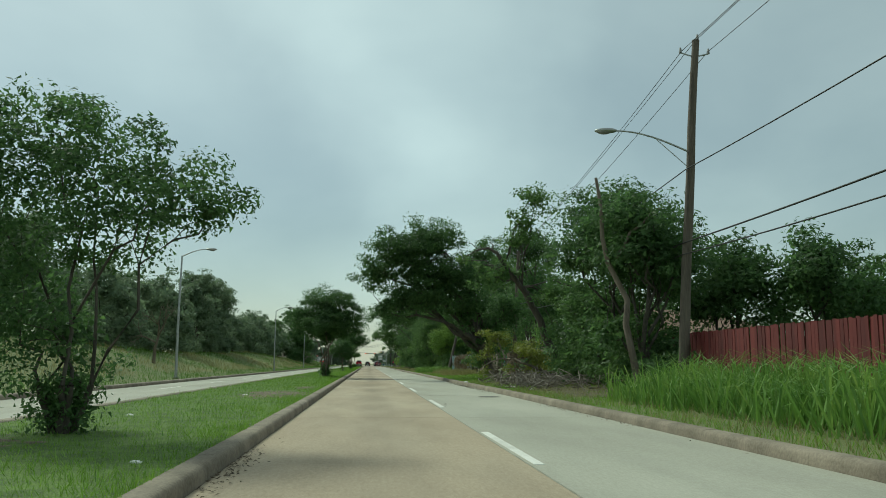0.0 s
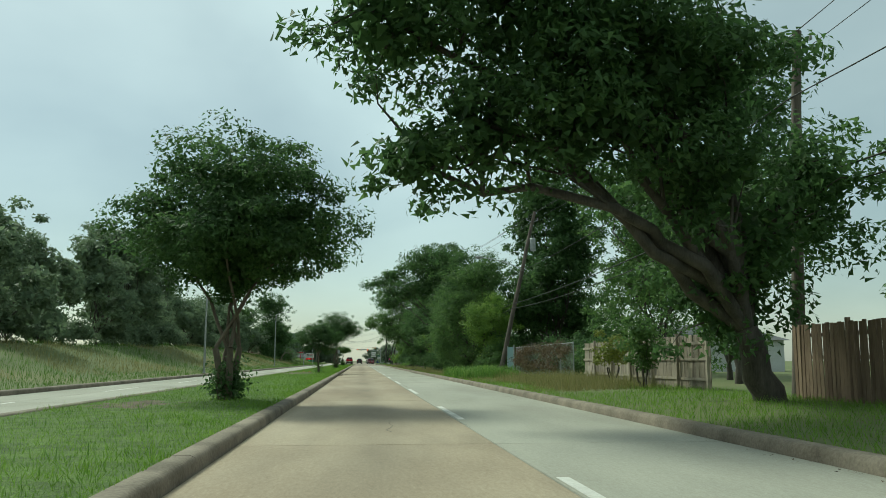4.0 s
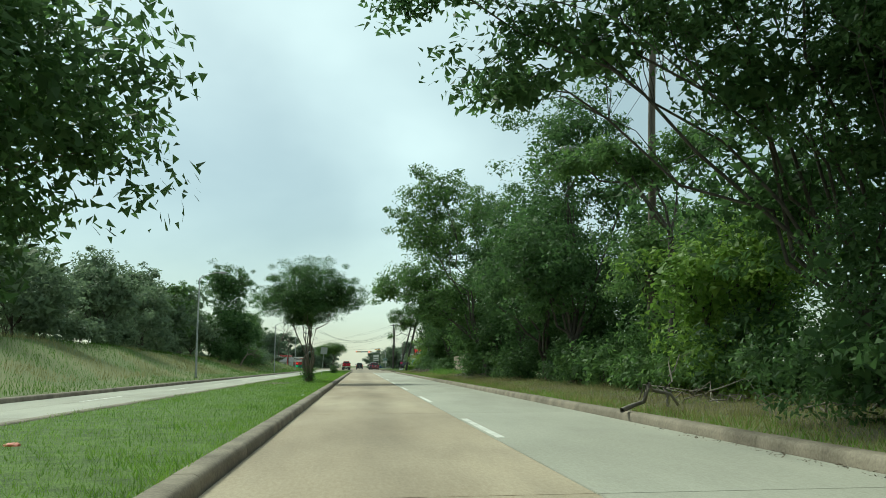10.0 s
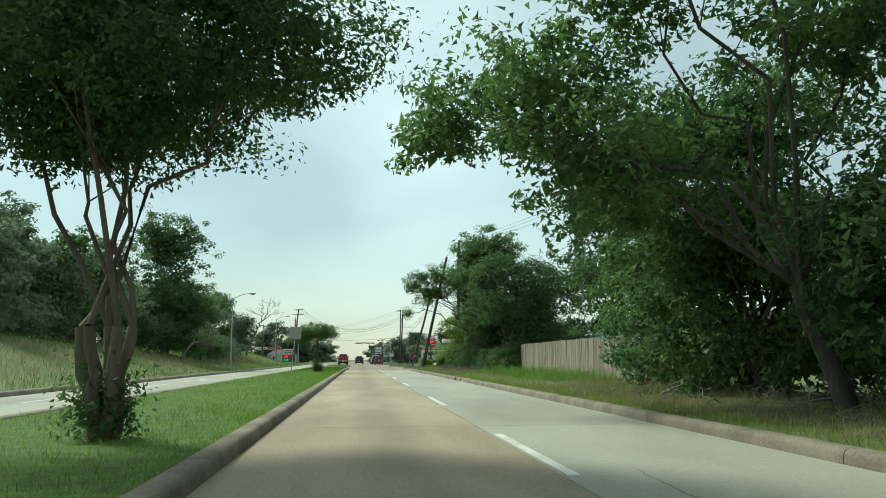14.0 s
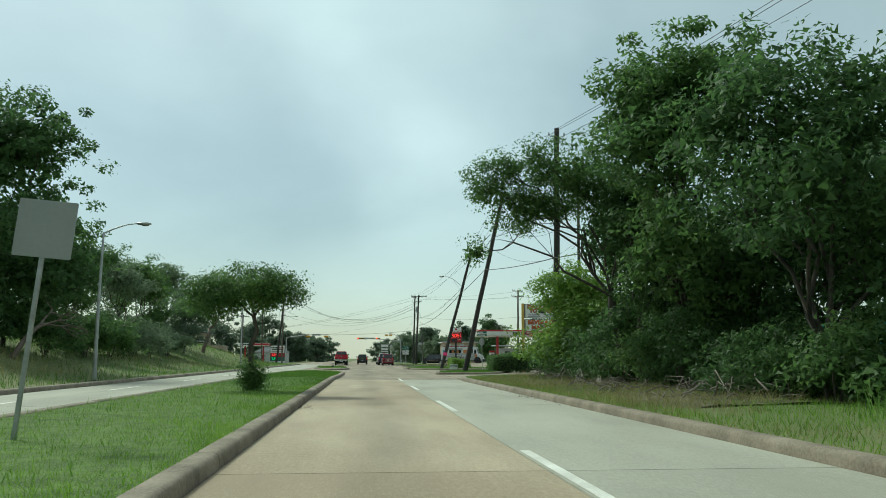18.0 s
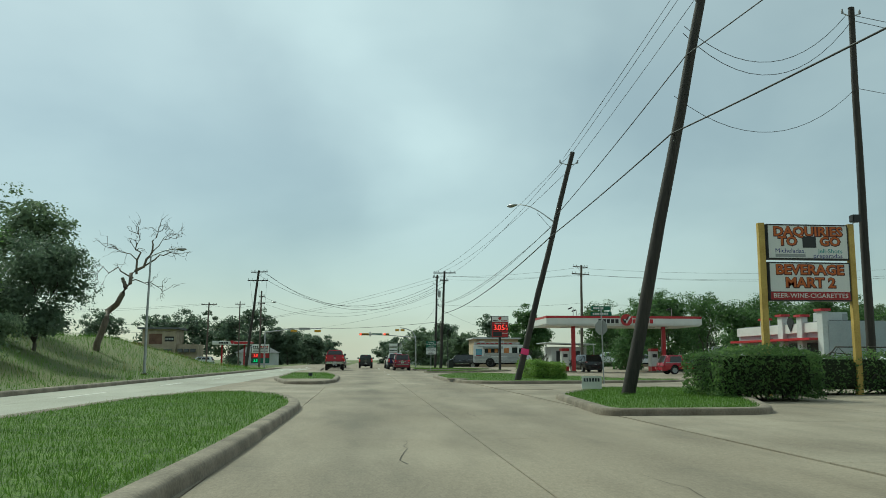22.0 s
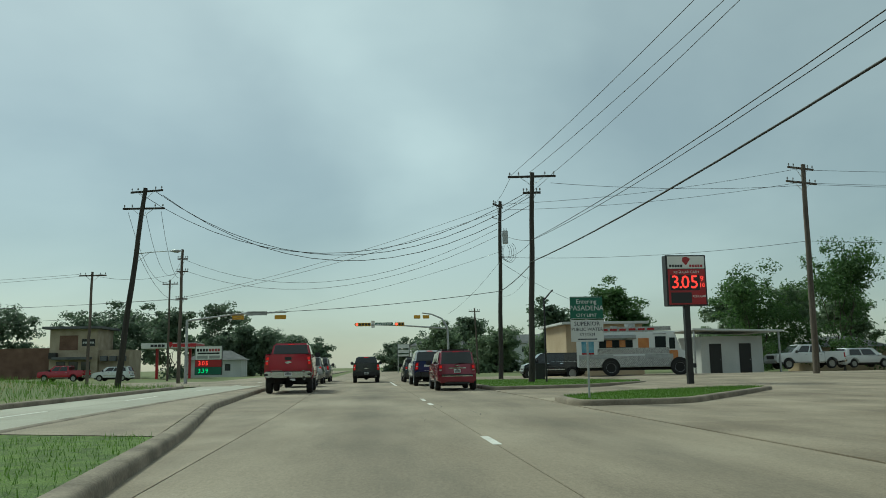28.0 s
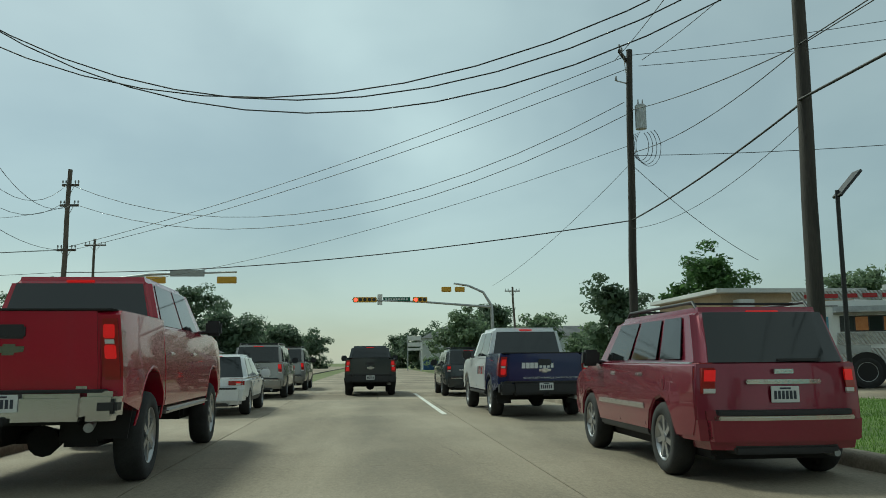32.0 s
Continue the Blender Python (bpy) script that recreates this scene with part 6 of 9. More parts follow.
def glass_panel(corners, u0, u1, v0, v1, lift=0.008, thick=0.006, slant=0.0):
    """A pane on a four-cornered face (a, b, c, d), a to b along u and a to d along v."""
    a, b, c, d = (Vector(p) for p in corners)
    n = (b - a).cross(d - a).normalized()
    at = lambda u, v: (a.lerp(b, u)).lerp(d.lerp(c, u), v)
    q = [at(u0, v0), at(u1, v0), at(u1 - slant, v1), at(u0 + (slant if u0 < 0.02 else 0), v1)]
    bm = bmesh.new()
    lo, hi = [bm.verts.new(p + n * (lift - thick)) for p in q], [bm.verts.new(p + n * lift) for p in q]
    bm.faces.new(hi)
    for i in range(4):
        j = (i + 1) % 4
        bm.faces.new((lo[i], lo[j], hi[j], hi[i]))
    bmesh.ops.recalc_face_normals(bm, faces=bm.faces)
    return bm


WHEELS = {}


def round_car(car, W, L, up=0.0, taper=0.075, bow=0.0):
    """Gives a car's slab sides their swell: narrower towards the roof, the sills and both ends, with soft shading."""
    todo = [o for o in car.children_recursive if o.type == "MESH" and o.name.split(".")[0] not in ("tyre", "rim", "rim_lip", "hub", "chassis", "axle", "differential", "exhaust", "underbody")]
    for o in todo:
        base = o.name.split(".")[0]
        lift = o.location.z + (o.parent.location.z if o.parent != car else 0.0) - up
        dy = o.location.y
        bm = bmesh.new()
        bm.from_mesh(o.data)
        if base in ("body", "bed", "tailgate", "bumper", "tail_light"):
            for z in (0.62, 0.78, 0.94, 1.1):
                bmesh.ops.bisect_plane(bm, geom=bm.verts[:] + bm.edges[:] + bm.faces[:], plane_co=(0, 0, z), plane_no=(0, 0, 1))
            for y in (-L / 2 + 0.25, -L / 2 + 0.6, L / 2 - 0.6, L / 2 - 0.25):
                bmesh.ops.bisect_plane(bm, geom=bm.verts[:] + bm.edges[:] + bm.faces[:], plane_co=(0, y, 0), plane_no=(0, 1, 0))
        if bow and base in ("body", "cabin", "bumper", "rear_window", "bumper_strip", "bumper_step", "tailgate_bar", "tailgate_seam", "diffuser", "brake_light", "tail_light"):
            for k in (-0.92, -0.8, -0.6, -0.3, 0.3, 0.6, 0.8, 0.92):
                bmesh.ops.bisect_plane(bm, geom=bm.verts[:] + bm.edges[:] + bm.faces[:], plane_co=(k * W / 2, 0, 0), plane_no=(1, 0, 0))
        if o.matrix_basis.to_3x3().is_orthogonal and abs(o.matrix_basis[0][0] - 1) < 1e-4 and abs(o.matrix_basis[2][2] - 1) < 1e-4:
            for v in bm.verts:
                z = v.co.z + lift
                e = min(max((abs(v.co.y + dy) - (L / 2 - 0.75)) / 0.75, 0), 1.15)
                k = 1 - 0.045 * min(max((z - 0.80) / 0.45, 0), 1) ** 2 - 0.05 * min(max((0.62 - z) / 0.3, 0), 1) ** 2
                v.co.y += bow * min(max((-v.co.y - dy - L / 2 + 1.0) / 0.6, 0), 1) * min(abs(v.co.x) / (W / 2), 1) ** 3
                v.co.x *= k * (1 - taper * e * e)
        bm.to_mesh(o.data)
        bm.free()
        if base in ("body", "bed", "cab", "cabin", "bumper", "tailgate", "front_bumper", "bumper_end"):
            o.data.shade_smooth()
            o.data.set_sharp_from_angle(angle=radians(38))


def wheel(parent, x, y, r, w, side, rim=None, spokes=6):
    rim = rim or ALLOY
    ob = new("wheel")
    ob.empty_display_size = 0.1
    ob.parent, ob.matrix_basis = parent, pose(x, y, r, 0, 0, 0 if side > 0 else 180)
    key = (round(r, 3), round(w, 3), spokes, rim.name)
    if key not in WHEELS:
        prof = [(-w / 2, r * 0.62), (-w / 2, r * 0.9), (-w / 2 + 0.03, r * 0.975), (-w * 0.2, r), (w * 0.2, r), (w / 2 - 0.03, r * 0.975), (w / 2, r * 0.9), (w / 2, r * 0.64), (w / 2 - 0.03, r * 0.6)]
        k = 28
        V = [(a, b * math.cos(2 * math.pi * i / k), b * math.sin(2 * math.pi * i / k)) for i in range(k) for a, b in prof]
        F = [(i * len(prof) + j, i * len(prof) + j + 1, ((i + 1) % k) * len(prof) + j + 1, ((i + 1) % k) * len(prof) + j) for i in range(k) for j in range(len(prof) - 1)]
        t = raw("tyre", V, F, TYRE, ob, "", True)
        bm = bmesh.new()
        cyl(bm, (w / 2 - 0.10, 0, 0), (w / 2 - 0.06, 0, 0), r * 0.6, None, 24)
        for s in range(spokes):
            a = 2 * math.pi * s / spokes
            bmesh.ops.create_cube(bm, size=1.0, matrix=pose(0, 0, 0, math.degrees(a), 0, 0) @ Matrix.Translation((w / 2 - 0.035, 0, r * 0.34)) @ Matrix.Diagonal((0.03, r * 0.15, r * 0.5, 1)))
        cyl(bm, (w / 2 - 0.06, 0, 0), (w / 2 - 0.01, 0, 0), r * 0.16, r * 0.13, 14)
        rr = [(w / 2 - 0.07, r * 0.66), (w / 2 - 0.008, r * 0.655), (w / 2 - 0.008, r * 0.6), (w / 2 - 0.06, r * 0.56)]
        m = part("rim", bm, rim, ob)
        V = [(a, b * math.cos(2 * math.pi * i / k), b * math.sin(2 * math.pi * i / k)) for i in range(k) for a, b in rr]
        F = [(i * 4 + j, i * 4 + j + 1, ((i + 1) % k) * 4 + j + 1, ((i + 1) % k) * 4 + j) for i in range(k) for j in range(3)]
        lip = raw("rim_lip", V, F, rim, ob, "", True)
        d = part("hub", rod((-w / 2 + 0.02, 0, 0), (w / 2 - 0.1, 0, 0), r * 0.58, None, 18), UNDER, ob)
        WHEELS[key] = (t.data, m.data, lip.data, d.data)
    else:
        for n, me in zip(("tyre", "rim", "rim_lip", "hub"), WHEELS[key]):
            o = new(n, me)
            o.parent = ob
    return ob


def number_plate(parent, y, z):
    p = part("number_plate", boxed(-0.155, 0.155, y - 0.012, y, z - 0.078, z + 0.078, 0.004), PLATE, parent)
    for i in range(6):
        part("bar", boxed(-0.125 + i * 0.043, -0.097 + i * 0.043, y - 0.016, y - 0.011, z - 0.045, z + 0.035), INK, p)
    part("bar", boxed(-0.06, 0.06, y - 0.016, y - 0.011, z + 0.05, z + 0.066), INK, p)


def mirror(parent, x, y, z, paint):
    s = 1 if x > 0 else -1
    part("mirror", boxed(min(x, x + s * 0.24), max(x, x + s * 0.24), y - 0.07, y + 0.08, z - 0.09, z + 0.13, 0.035), paint, parent)
    part("mirror_arm", rod((x - s * 0.14, y, z - 0.05), (x + s * 0.04, y, z - 0.03), 0.025, None, 8), TRIM, parent)


def seams(parent, w, ys, z0, z1):
    for y in ys:
        for s in (-1, 1):
            part("door_seam", boxed(min(s * (w / 2 - 0.02), s * (w / 2 + 0.002)), max(s * (w / 2 - 0.02), s * (w / 2 + 0.002)), y - 0.004, y + 0.004, z0, z1), UNDER, parent)


def handles(parent, w, ys, z, material):
    for y in ys:
        for s in (-1, 1):
            part("door_handle", boxed(s * w / 2 - 0.01, s * w / 2 + 0.035, y - 0.11, y + 0.11, z - 0.018, z + 0.022, 0.012), material, parent)


def pickup(x, y, z, rz, label, paint, bed_paint=None, L=5.9, W=2.02, H=1.9, wb=3.7, r=0.41, lit=True, chrome=True, lettering=0, up=0.05, deep=0.0):
    """A crew-cab pickup; its origin is on the ground under the middle, its nose points along +y."""
    car = thing("pickup_truck", x, y, z, rz, label, "car", "vehicles at the crossing")
    rear, ra, fa = -L / 2, -L / 2 + 1.22, -L / 2 + 1.22 + wb
    zl, belt, rail, hood = 0.50, 1.22 + deep, 1.32 + deep, 1.24 + deep
    cab0, cab1 = ra + 0.62, fa - 0.55
    bed_paint = bed_paint or paint
    bed = [(rear + 0.06, 0.62), (rear + 0.03, rail - 0.04), (rear + 0.08, rail), (cab0 - 0.03, rail), (cab0 - 0.03, zl), *arch(ra, r + 0.10, zl)]
    part("bed", side_body(bed, W, 0.05), bed_paint, car)
    front = [(cab0, zl), (cab0, belt), (cab1 - 0.05, belt + 0.02), (cab1 + 0.35, hood + 0.02), (L / 2 - 0.22, hood - 0.06), (L / 2 - 0.05, hood - 0.22), (L / 2 - 0.02, 0.62), (L / 2 - 0.12, zl - 0.04), *arch(fa, r + 0.10, zl)]
    part("body", side_body(front, W, 0.06), paint, car)
    yb0, yb1, yt0, yt1 = cab0 + 0.02, cab1 + 0.30, cab0 + 0.16, cab1 - 0.55
    wb_, wt = W - 0.10, W - 0.46
    part("cab", cabin_hull(yb0, yb1, yt0, yt1, belt - 0.06, H, wb_, wt, 0.08), paint, car)
    zb = belt - 0.06
    A = lambda sx, yy, zz, ww: (sx * ww / 2, yy, zz)
    part("rear_window", glass_panel([A(-1, yb0, zb, wb_), A(1, yb0, zb, wb_), A(1, yt0, H, wt), A(-1, yt0, H, wt)], 0.055, 0.945, 0.16, 0.87), CAR_GLASS, car)
    part("windscreen", glass_panel([A(1, yb1, zb, wb_), A(-1, yb1, zb, wb_), A(-1, yt1, H, wt), A(1, yt1, H, wt)], 0.06, 0.94, 0.1, 0.9), CAR_GLASS, car)
    right = [A(1, yb0, zb, wb_), A(1, yb1, zb, wb_), A(1, yt1, H, wt), A(1, yt0, H, wt)]
    left = [A(-1, yb1, zb, wb_), A(-1, yb0, zb, wb_), A(-1, yt0, H, wt), A(-1, yt1, H, wt)]
    for a, b in ((0.07, 0.45), (0.49, 0.83)):
        part("side_window", glass_panel(right, a, b, 0.16, 0.86), CAR_GLASS, car)
        part("side_window", glass_panel(left, 1 - b, 1 - a, 0.16, 0.86), CAR_GLASS, car)
    part("brake_light", boxed(-0.16, 0.16, yt0 - 0.04, yt0 + 0.03, H - 0.075, H - 0.045, 0.008), TAIL_ON if lit else TAIL, car)
    gate = part("tailgate", boxed(-W / 2 + 0.2, W / 2 - 0.2, rear + 0.01, rear + 0.06, 0.70, rail - 0.005, 0.02), bed_paint, car)
    part("tailgate_handle", boxed(-0.15, 0.15, rear - 0.004, rear + 0.02, rail - 0.26, rail - 0.13, 0.02), TRIM, gate)
    part("badge", prism([(-0.13, -0.028), (-0.05, -0.028), (-0.06, -0.05), (0.05, -0.05), (0.05, -0.028), (0.13, -0.02), (0.14, 0.03), (0.06, 0.03), (0.06, 0.05), (-0.05, 0.05), (-0.05, 0.03), (-0.13, 0.03)], 0, 0.012), CHROME, gate).matrix_basis = pose(0, rear + 0.01, rail - 0.36, 90, 0, 0)
    part("rail_cap", boxed(-W / 2 + 0.06, W / 2 - 0.06, rear + 0.02, rear + 0.10, rail, rail + 0.02, 0.008), TRIM, car)
    for s in (-1, 1):
        part("rail_cap", boxed(s * W / 2 - s * 0.11, s * W / 2 - s * 0.035, rear + 0.06, cab0 - 0.04, rail - 0.004, rail + 0.016, 0.006), TRIM, car)
        lamp = part("tail_light", boxed(min(s * (W / 2 - 0.19), s * (W / 2 + 0.004)), max(s * (W / 2 - 0.19), s * (W / 2 + 0.004)), rear + 0.012, rear + 0.20, 0.82, rail - 0.05, 0.025), TAIL, car)
        for k, zz in enumerate((rail - 0.45, rail - 0.26)):
            part("lit_lens", boxed(min(s * (W / 2 - 0.155), s * (W / 2 - 0.045)), max(s * (W / 2 - 0.155), s * (W / 2 - 0.045)), rear + 0.004, rear + 0.02, zz, zz + 0.13, 0.01), TAIL_ON if lit else TAIL, lamp)
        part("reversing_lens", boxed(min(s * (W / 2 - 0.15), s * (W / 2 - 0.05)), max(s * (W / 2 - 0.15), s * (W / 2 - 0.05)), rear + 0.006, rear + 0.02, rail - 0.315, rail - 0.265, 0.006), WHITE_LENS, lamp)
        part("bumper_end", boxed(min(s * 0.70, s * (W / 2 - 0.0)), max(s * 0.70, s * (W / 2)), rear - 0.12, rear + 0.14, 0.45, 0.72, 0.05), TRIM if not chrome else CHROME, car)
        part("bumper_step", boxed(min(s * 0.83, s * (W / 2 + 0.004)), max(s * 0.83, s * (W / 2 + 0.004)), rear - 0.125, rear + 0.05, 0.515, 0.65, 0.03), TRIM, car)
        part("mud_flap", boxed(min(s * 0.66, s * 0.98), max(s * 0.66, s * 0.98), ra - r - 0.16, ra - r - 0.14, 0.24, 0.6), UNDER, car)
        part("running_board", boxed(min(s * (W / 2 - 0.12), s * (W / 2 + 0.05)), max(s * (W / 2 - 0.12), s * (W / 2 + 0.05)), ra + r + 0.2, fa - r - 0.22, 0.40, 0.47, 0.03), ALLOY if chrome else TRIM, car)
        mirror(car, s * (W / 2 + 0.02), cab1 - 0.12, belt + 0.10, TRIM)
        for yy, nn in ((ra, "a"), (fa, "b")):
            part("wheel_liner", boxed(min(s * (W / 2 - 0.75), s * (W / 2 - 0.31)), max(s * (W / 2 - 0.75), s * (W / 2 - 0.31)), yy - r - 0.13, yy + r + 0.13, 0.40, 0.98, 0.05), UNDER, car)
            wheel(car, s * (W / 2 - 0.15), yy, r, 0.27, s, spokes=6)
            lip = [(yy + (r + 0.115) * math.cos(a), 0.36 + (r + 0.115) * math.sin(a)) for a in np.linspace(0.0, math.pi, 13)]
            tubes("wheel_lip", [(np.array([(s * (W / 2 - 0.008), a, b) for a, b in lip]), 0.014)], TRIM if not chrome else paint, car, 6)
        part("headlight", boxed(min(s * 0.62, s * 0.98), max(s * 0.62, s * 0.98), L / 2 - 0.16, L / 2 - 0.035, 0.86, 1.02, 0.03), WHITE_LENS, car)
    part("bumper", boxed(-0.72, 0.72, rear - 0.10, rear + 0.10, 0.45, 0.70, 0.04), CHROME if chrome else TRIM, car)
    part("bumper_top", boxed(-0.9, 0.9, rear - 0.09, rear + 0.06, 0.705, 0.735, 0.01), TRIM, car)
    part("grille", boxed(-0.62, 0.62, L / 2 - 0.08, L / 2 - 0.02, 0.72, 1.05, 0.03), TRIM, car)
    part("front_bumper", boxed(-W / 2 + 0.05, W / 2 - 0.05, L / 2 - 0.2, L / 2 + 0.05, 0.42, 0.66, 0.06), CHROME if chrome else TRIM, car)
    part("chassis", boxed(-0.62, 0.62, rear + 0.2, L / 2 - 0.3, 0.40, 0.62, 0.05), UNDER, car)
    part("axle", rod((-W / 2 + 0.2, ra, r), (W / 2 - 0.2, ra, r), 0.07, None, 10), UNDER, car)
    part("differential", cyl(bmesh.new(), (0, ra - 0.18, r - 0.03), (0, ra + 0.2, r - 0.03), 0.16, 0.1, 12), UNDER, car)
    part("exhaust", rod((0.62, rear + 0.5, 0.40), (0.70, rear + 0.12, 0.38), 0.045, None, 12), STEEL, car)
    part("tow_hitch", boxed(-0.05, 0.05, rear - 0.14, rear + 0.2, 0.42, 0.50, 0.01), UNDER, car)
    number_plate(car, rear - 0.105, 0.62)
    seams(car, W, (cab0 + 0.02, (cab0 + cab1) / 2 + 0.02, cab1 + 0.05), 0.56, belt - 0.03)
    handles(car, W, (cab0 + 0.30, (cab0 + cab1) / 2 + 0.30), 1.08, CHROME if chrome else paint)
    if lettering == 1:
        for i in range(9):
            part("bar", boxed(-0.74 + i * 0.055, -0.705 + i * 0.055, rear + 0.004, rear + 0.012, 0.735, 0.76), CHROME, gate)
        part("bar", boxed(0.62, 0.72, rear + 0.004, rear + 0.012, 0.74, 0.765), CHROME, gate)
    if lettering == 2:
        for i in range(4):
            part("bar", boxed(-0.52 + i * 0.095, -0.44 + i * 0.095, rear + 0.002, rear + 0.012, 1.0, 1.12), WHITE, gate)
        for i in range(4):
            part("bar", boxed(-0.12 + i * 0.085, -0.06 + i * 0.085, rear + 0.002, rear + 0.012, 1.01, 1.08 + 0.03 * (i % 2)), WHITE, gate)
        words("lettering", "SECURITY, NETWORKING, & LOW VOLTAGE SYSTEMS", 0.052, WHITE, gate, pose(0.16, rear + 0.004, 0.80) @ FACING)
        for i in range(5):
            part("bar", boxed(-W / 2 - 0.004, -W / 2 + 0.004, cab0 + 0.15 + i * 0.22, cab0 + 0.30 + i * 0.22, 0.86, 1.04), (INK, RED, INK, RED, INK)[i], car)
    for o in list(car.children):
        if not o.name.startswith(("wheel", "axle", "differential")) or o.name.startswith("wheel_lip"):
            o.location.z += up
    round_car(car, W, L, up, 0.022)
    return car


def suv(x, y, z, rz, label, paint, L=4.75, W=1.86, H=1.72, wb=2.78, r=0.37, kind="suv", lit=True, rails=True, name=None, group="vehicles at the crossing", boxy=0.5):
    """A closed car: suv, hatch or saloon; nose along +y."""
    car = thing(name or {"suv": "suv", "hatch": "hatchback", "saloon": "saloon_car"}[kind], x, y, z, rz, label, "car", group)
    rear, ra = -L / 2, -L / 2 + 0.93
    fa = ra + wb
    zl = 0.36 if kind != "suv" else 0.42
    belt = H * (0.665 if kind == "suv" else 0.61)
    tail = 0.04
    deck = belt - 0.02
    if kind == "saloon":
        side = [(rear + 0.06, zl + 0.05), (rear, 0.62), (rear + 0.05, deck), (rear + 0.62, deck + 0.03), (fa - 0.45, belt), (L / 2 - 0.35, belt - 0.16), (L / 2 - 0.06, belt - 0.32), (L / 2, 0.5), (L / 2 - 0.10, zl), *arch(fa, r + 0.05, zl), *arch(ra, r + 0.05, zl)]
        yb0, yb1, yt0, yt1 = rear + 0.55, fa - 0.05, rear + 1.2, fa - 0.95
    else:
        side = [(rear + 0.08, zl + 0.02), (rear, 0.60), (rear + tail, belt), (fa - 0.35, belt + 0.02), (L / 2 - 0.45, belt - 0.10), (L / 2 - 0.10, belt - 0.24), (L / 2, 0.60), (L / 2 - 0.10, zl), *arch(fa, r + 0.07, zl), *arch(ra, r + 0.07, zl)]
        yb0, yb1 = rear + tail - 0.005, fa - 0.10 + 0.1
        yt0, yt1 = rear + 0.28 + (1 - boxy) * 0.2, fa - 0.80
    part("body", side_body(side, W, 0.10), paint, car)
    wb_, wt = W - 0.10, W - (0.34 if kind == "suv" else 0.42)
    zb = belt - 0.07
    part("cabin", cabin_hull(yb0, yb1, yt0, yt1, zb, H, wb_, wt, 0.085), paint, car)
    A = lambda sx, yy, zz, ww: (sx * ww / 2, yy, zz)
    part("rear_window", glass_panel([A(-1, yb0, zb, wb_), A(1, yb0, zb, wb_), A(1, yt0, H, wt), A(-1, yt0, H, wt)], 0.055, 0.945, 0.12, 0.90), CAR_GLASS, car)
    part("windscreen", glass_panel([A(1, yb1, zb, wb_), A(-1, yb1, zb, wb_), A(-1, yt1, H, wt), A(1, yt1, H, wt)], 0.06, 0.94, 0.12, 0.9), CAR_GLASS, car)
    right = [A(1, yb0, zb, wb_), A(1, yb1, zb, wb_), A(1, yt1, H, wt), A(1, yt0, H, wt)]
    left = [A(-1, yb1, zb, wb_), A(-1, yb0, zb, wb_), A(-1, yt0, H, wt), A(-1, yt1, H, wt)]
    panes = ((0.11, 0.30), (0.335, 0.58), (0.61, 0.87)) if kind == "suv" else ((0.13, 0.46), (0.50, 0.84))
    for a, b in panes:
        part("side_window", glass_panel(right, a, b, 0.17, 0.84), CAR_GLASS, car)
        part("side_window", glass_panel(left, 1 - b, 1 - a, 0.18, 0.85), CAR_GLASS, car)
    for s in (-1, 1):
        lo, hi = (0.82, belt + 0.01) if kind != "saloon" else (0.66, 0.86)
        lamp = part("tail_light", boxed(min(s * (W / 2 - (0.24 if kind != "saloon" else 0.42)), s * (W / 2 - 0.008)), max(s * (W / 2 - (0.24 if kind != "saloon" else 0.42)), s * (W / 2 - 0.008)), rear + 0.000, rear + 0.24, lo, hi, 0.05), TAIL, car)
        part("lit_lens", boxed(min(s * (W / 2 - 0.2), s * (W / 2 - 0.07)), max(s * (W / 2 - 0.2), s * (W / 2 - 0.07)), rear - 0.004, rear + 0.02, (lo + hi) / 2 - 0.02, hi - 0.06, 0.012), TAIL_ON if lit else TAIL, lamp)
        part("reversing_lens", boxed(min(s * (W / 2 - 0.2), s * (W / 2 - 0.07)), max(s * (W / 2 - 0.2), s * (W / 2 - 0.07)), rear - 0.003, rear + 0.02, lo + 0.045, lo + 0.105, 0.01), WHITE_LENS, lamp)
        mirror(car, s * (W / 2 + 0.0), fa - 0.42, belt + 0.06, TRIM if kind == "suv" else paint)
        for yy in (ra, fa):
            part("wheel_liner", boxed(min(s * (W / 2 - 0.75), s * (W / 2 - 0.26)), max(s * (W / 2 - 0.75), s * (W / 2 - 0.26)), yy - r - 0.13, yy + r + 0.13, 0.40, 0.84, 0.05), UNDER, car)
            wheel(car, s * (W / 2 - 0.125), yy, r, 0.235, s, spokes=7)
        part("side_moulding", boxed(min(s * (W / 2 - 0.01), s * (W / 2 + 0.014)), max(s * (W / 2 - 0.01), s * (W / 2 + 0.014)), ra + r + 0.14, fa - r - 0.14, 0.66, 0.72, 0.008), CHROME if kind == "suv" else paint, car)
        part("sill", boxed(min(s * (W / 2 - 0.10), s * (W / 2 - 0.004)), max(s * (W / 2 - 0.10), s * (W / 2 - 0.004)), ra + r + 0.1, fa - r - 0.1, zl - 0.06, zl + 0.05, 0.02), TRIM, car)
        part("headlight", boxed(min(s * 0.5, s * 0.86), max(s * 0.5, s * 0.86), L / 2 - 0.18, L / 2 - 0.02, 0.66, 0.80, 0.03), WHITE_LENS, car)
        part("belt_trim", boxed(min(s * (wb_ / 2 - 0.006), s * (wb_ / 2 + 0.016)), max(s * (wb_ / 2 - 0.006), s * (wb_ / 2 + 0.016)), yb0 + 0.15, fa - 0.4, belt - 0.002, belt + 0.016), CHROME, car)
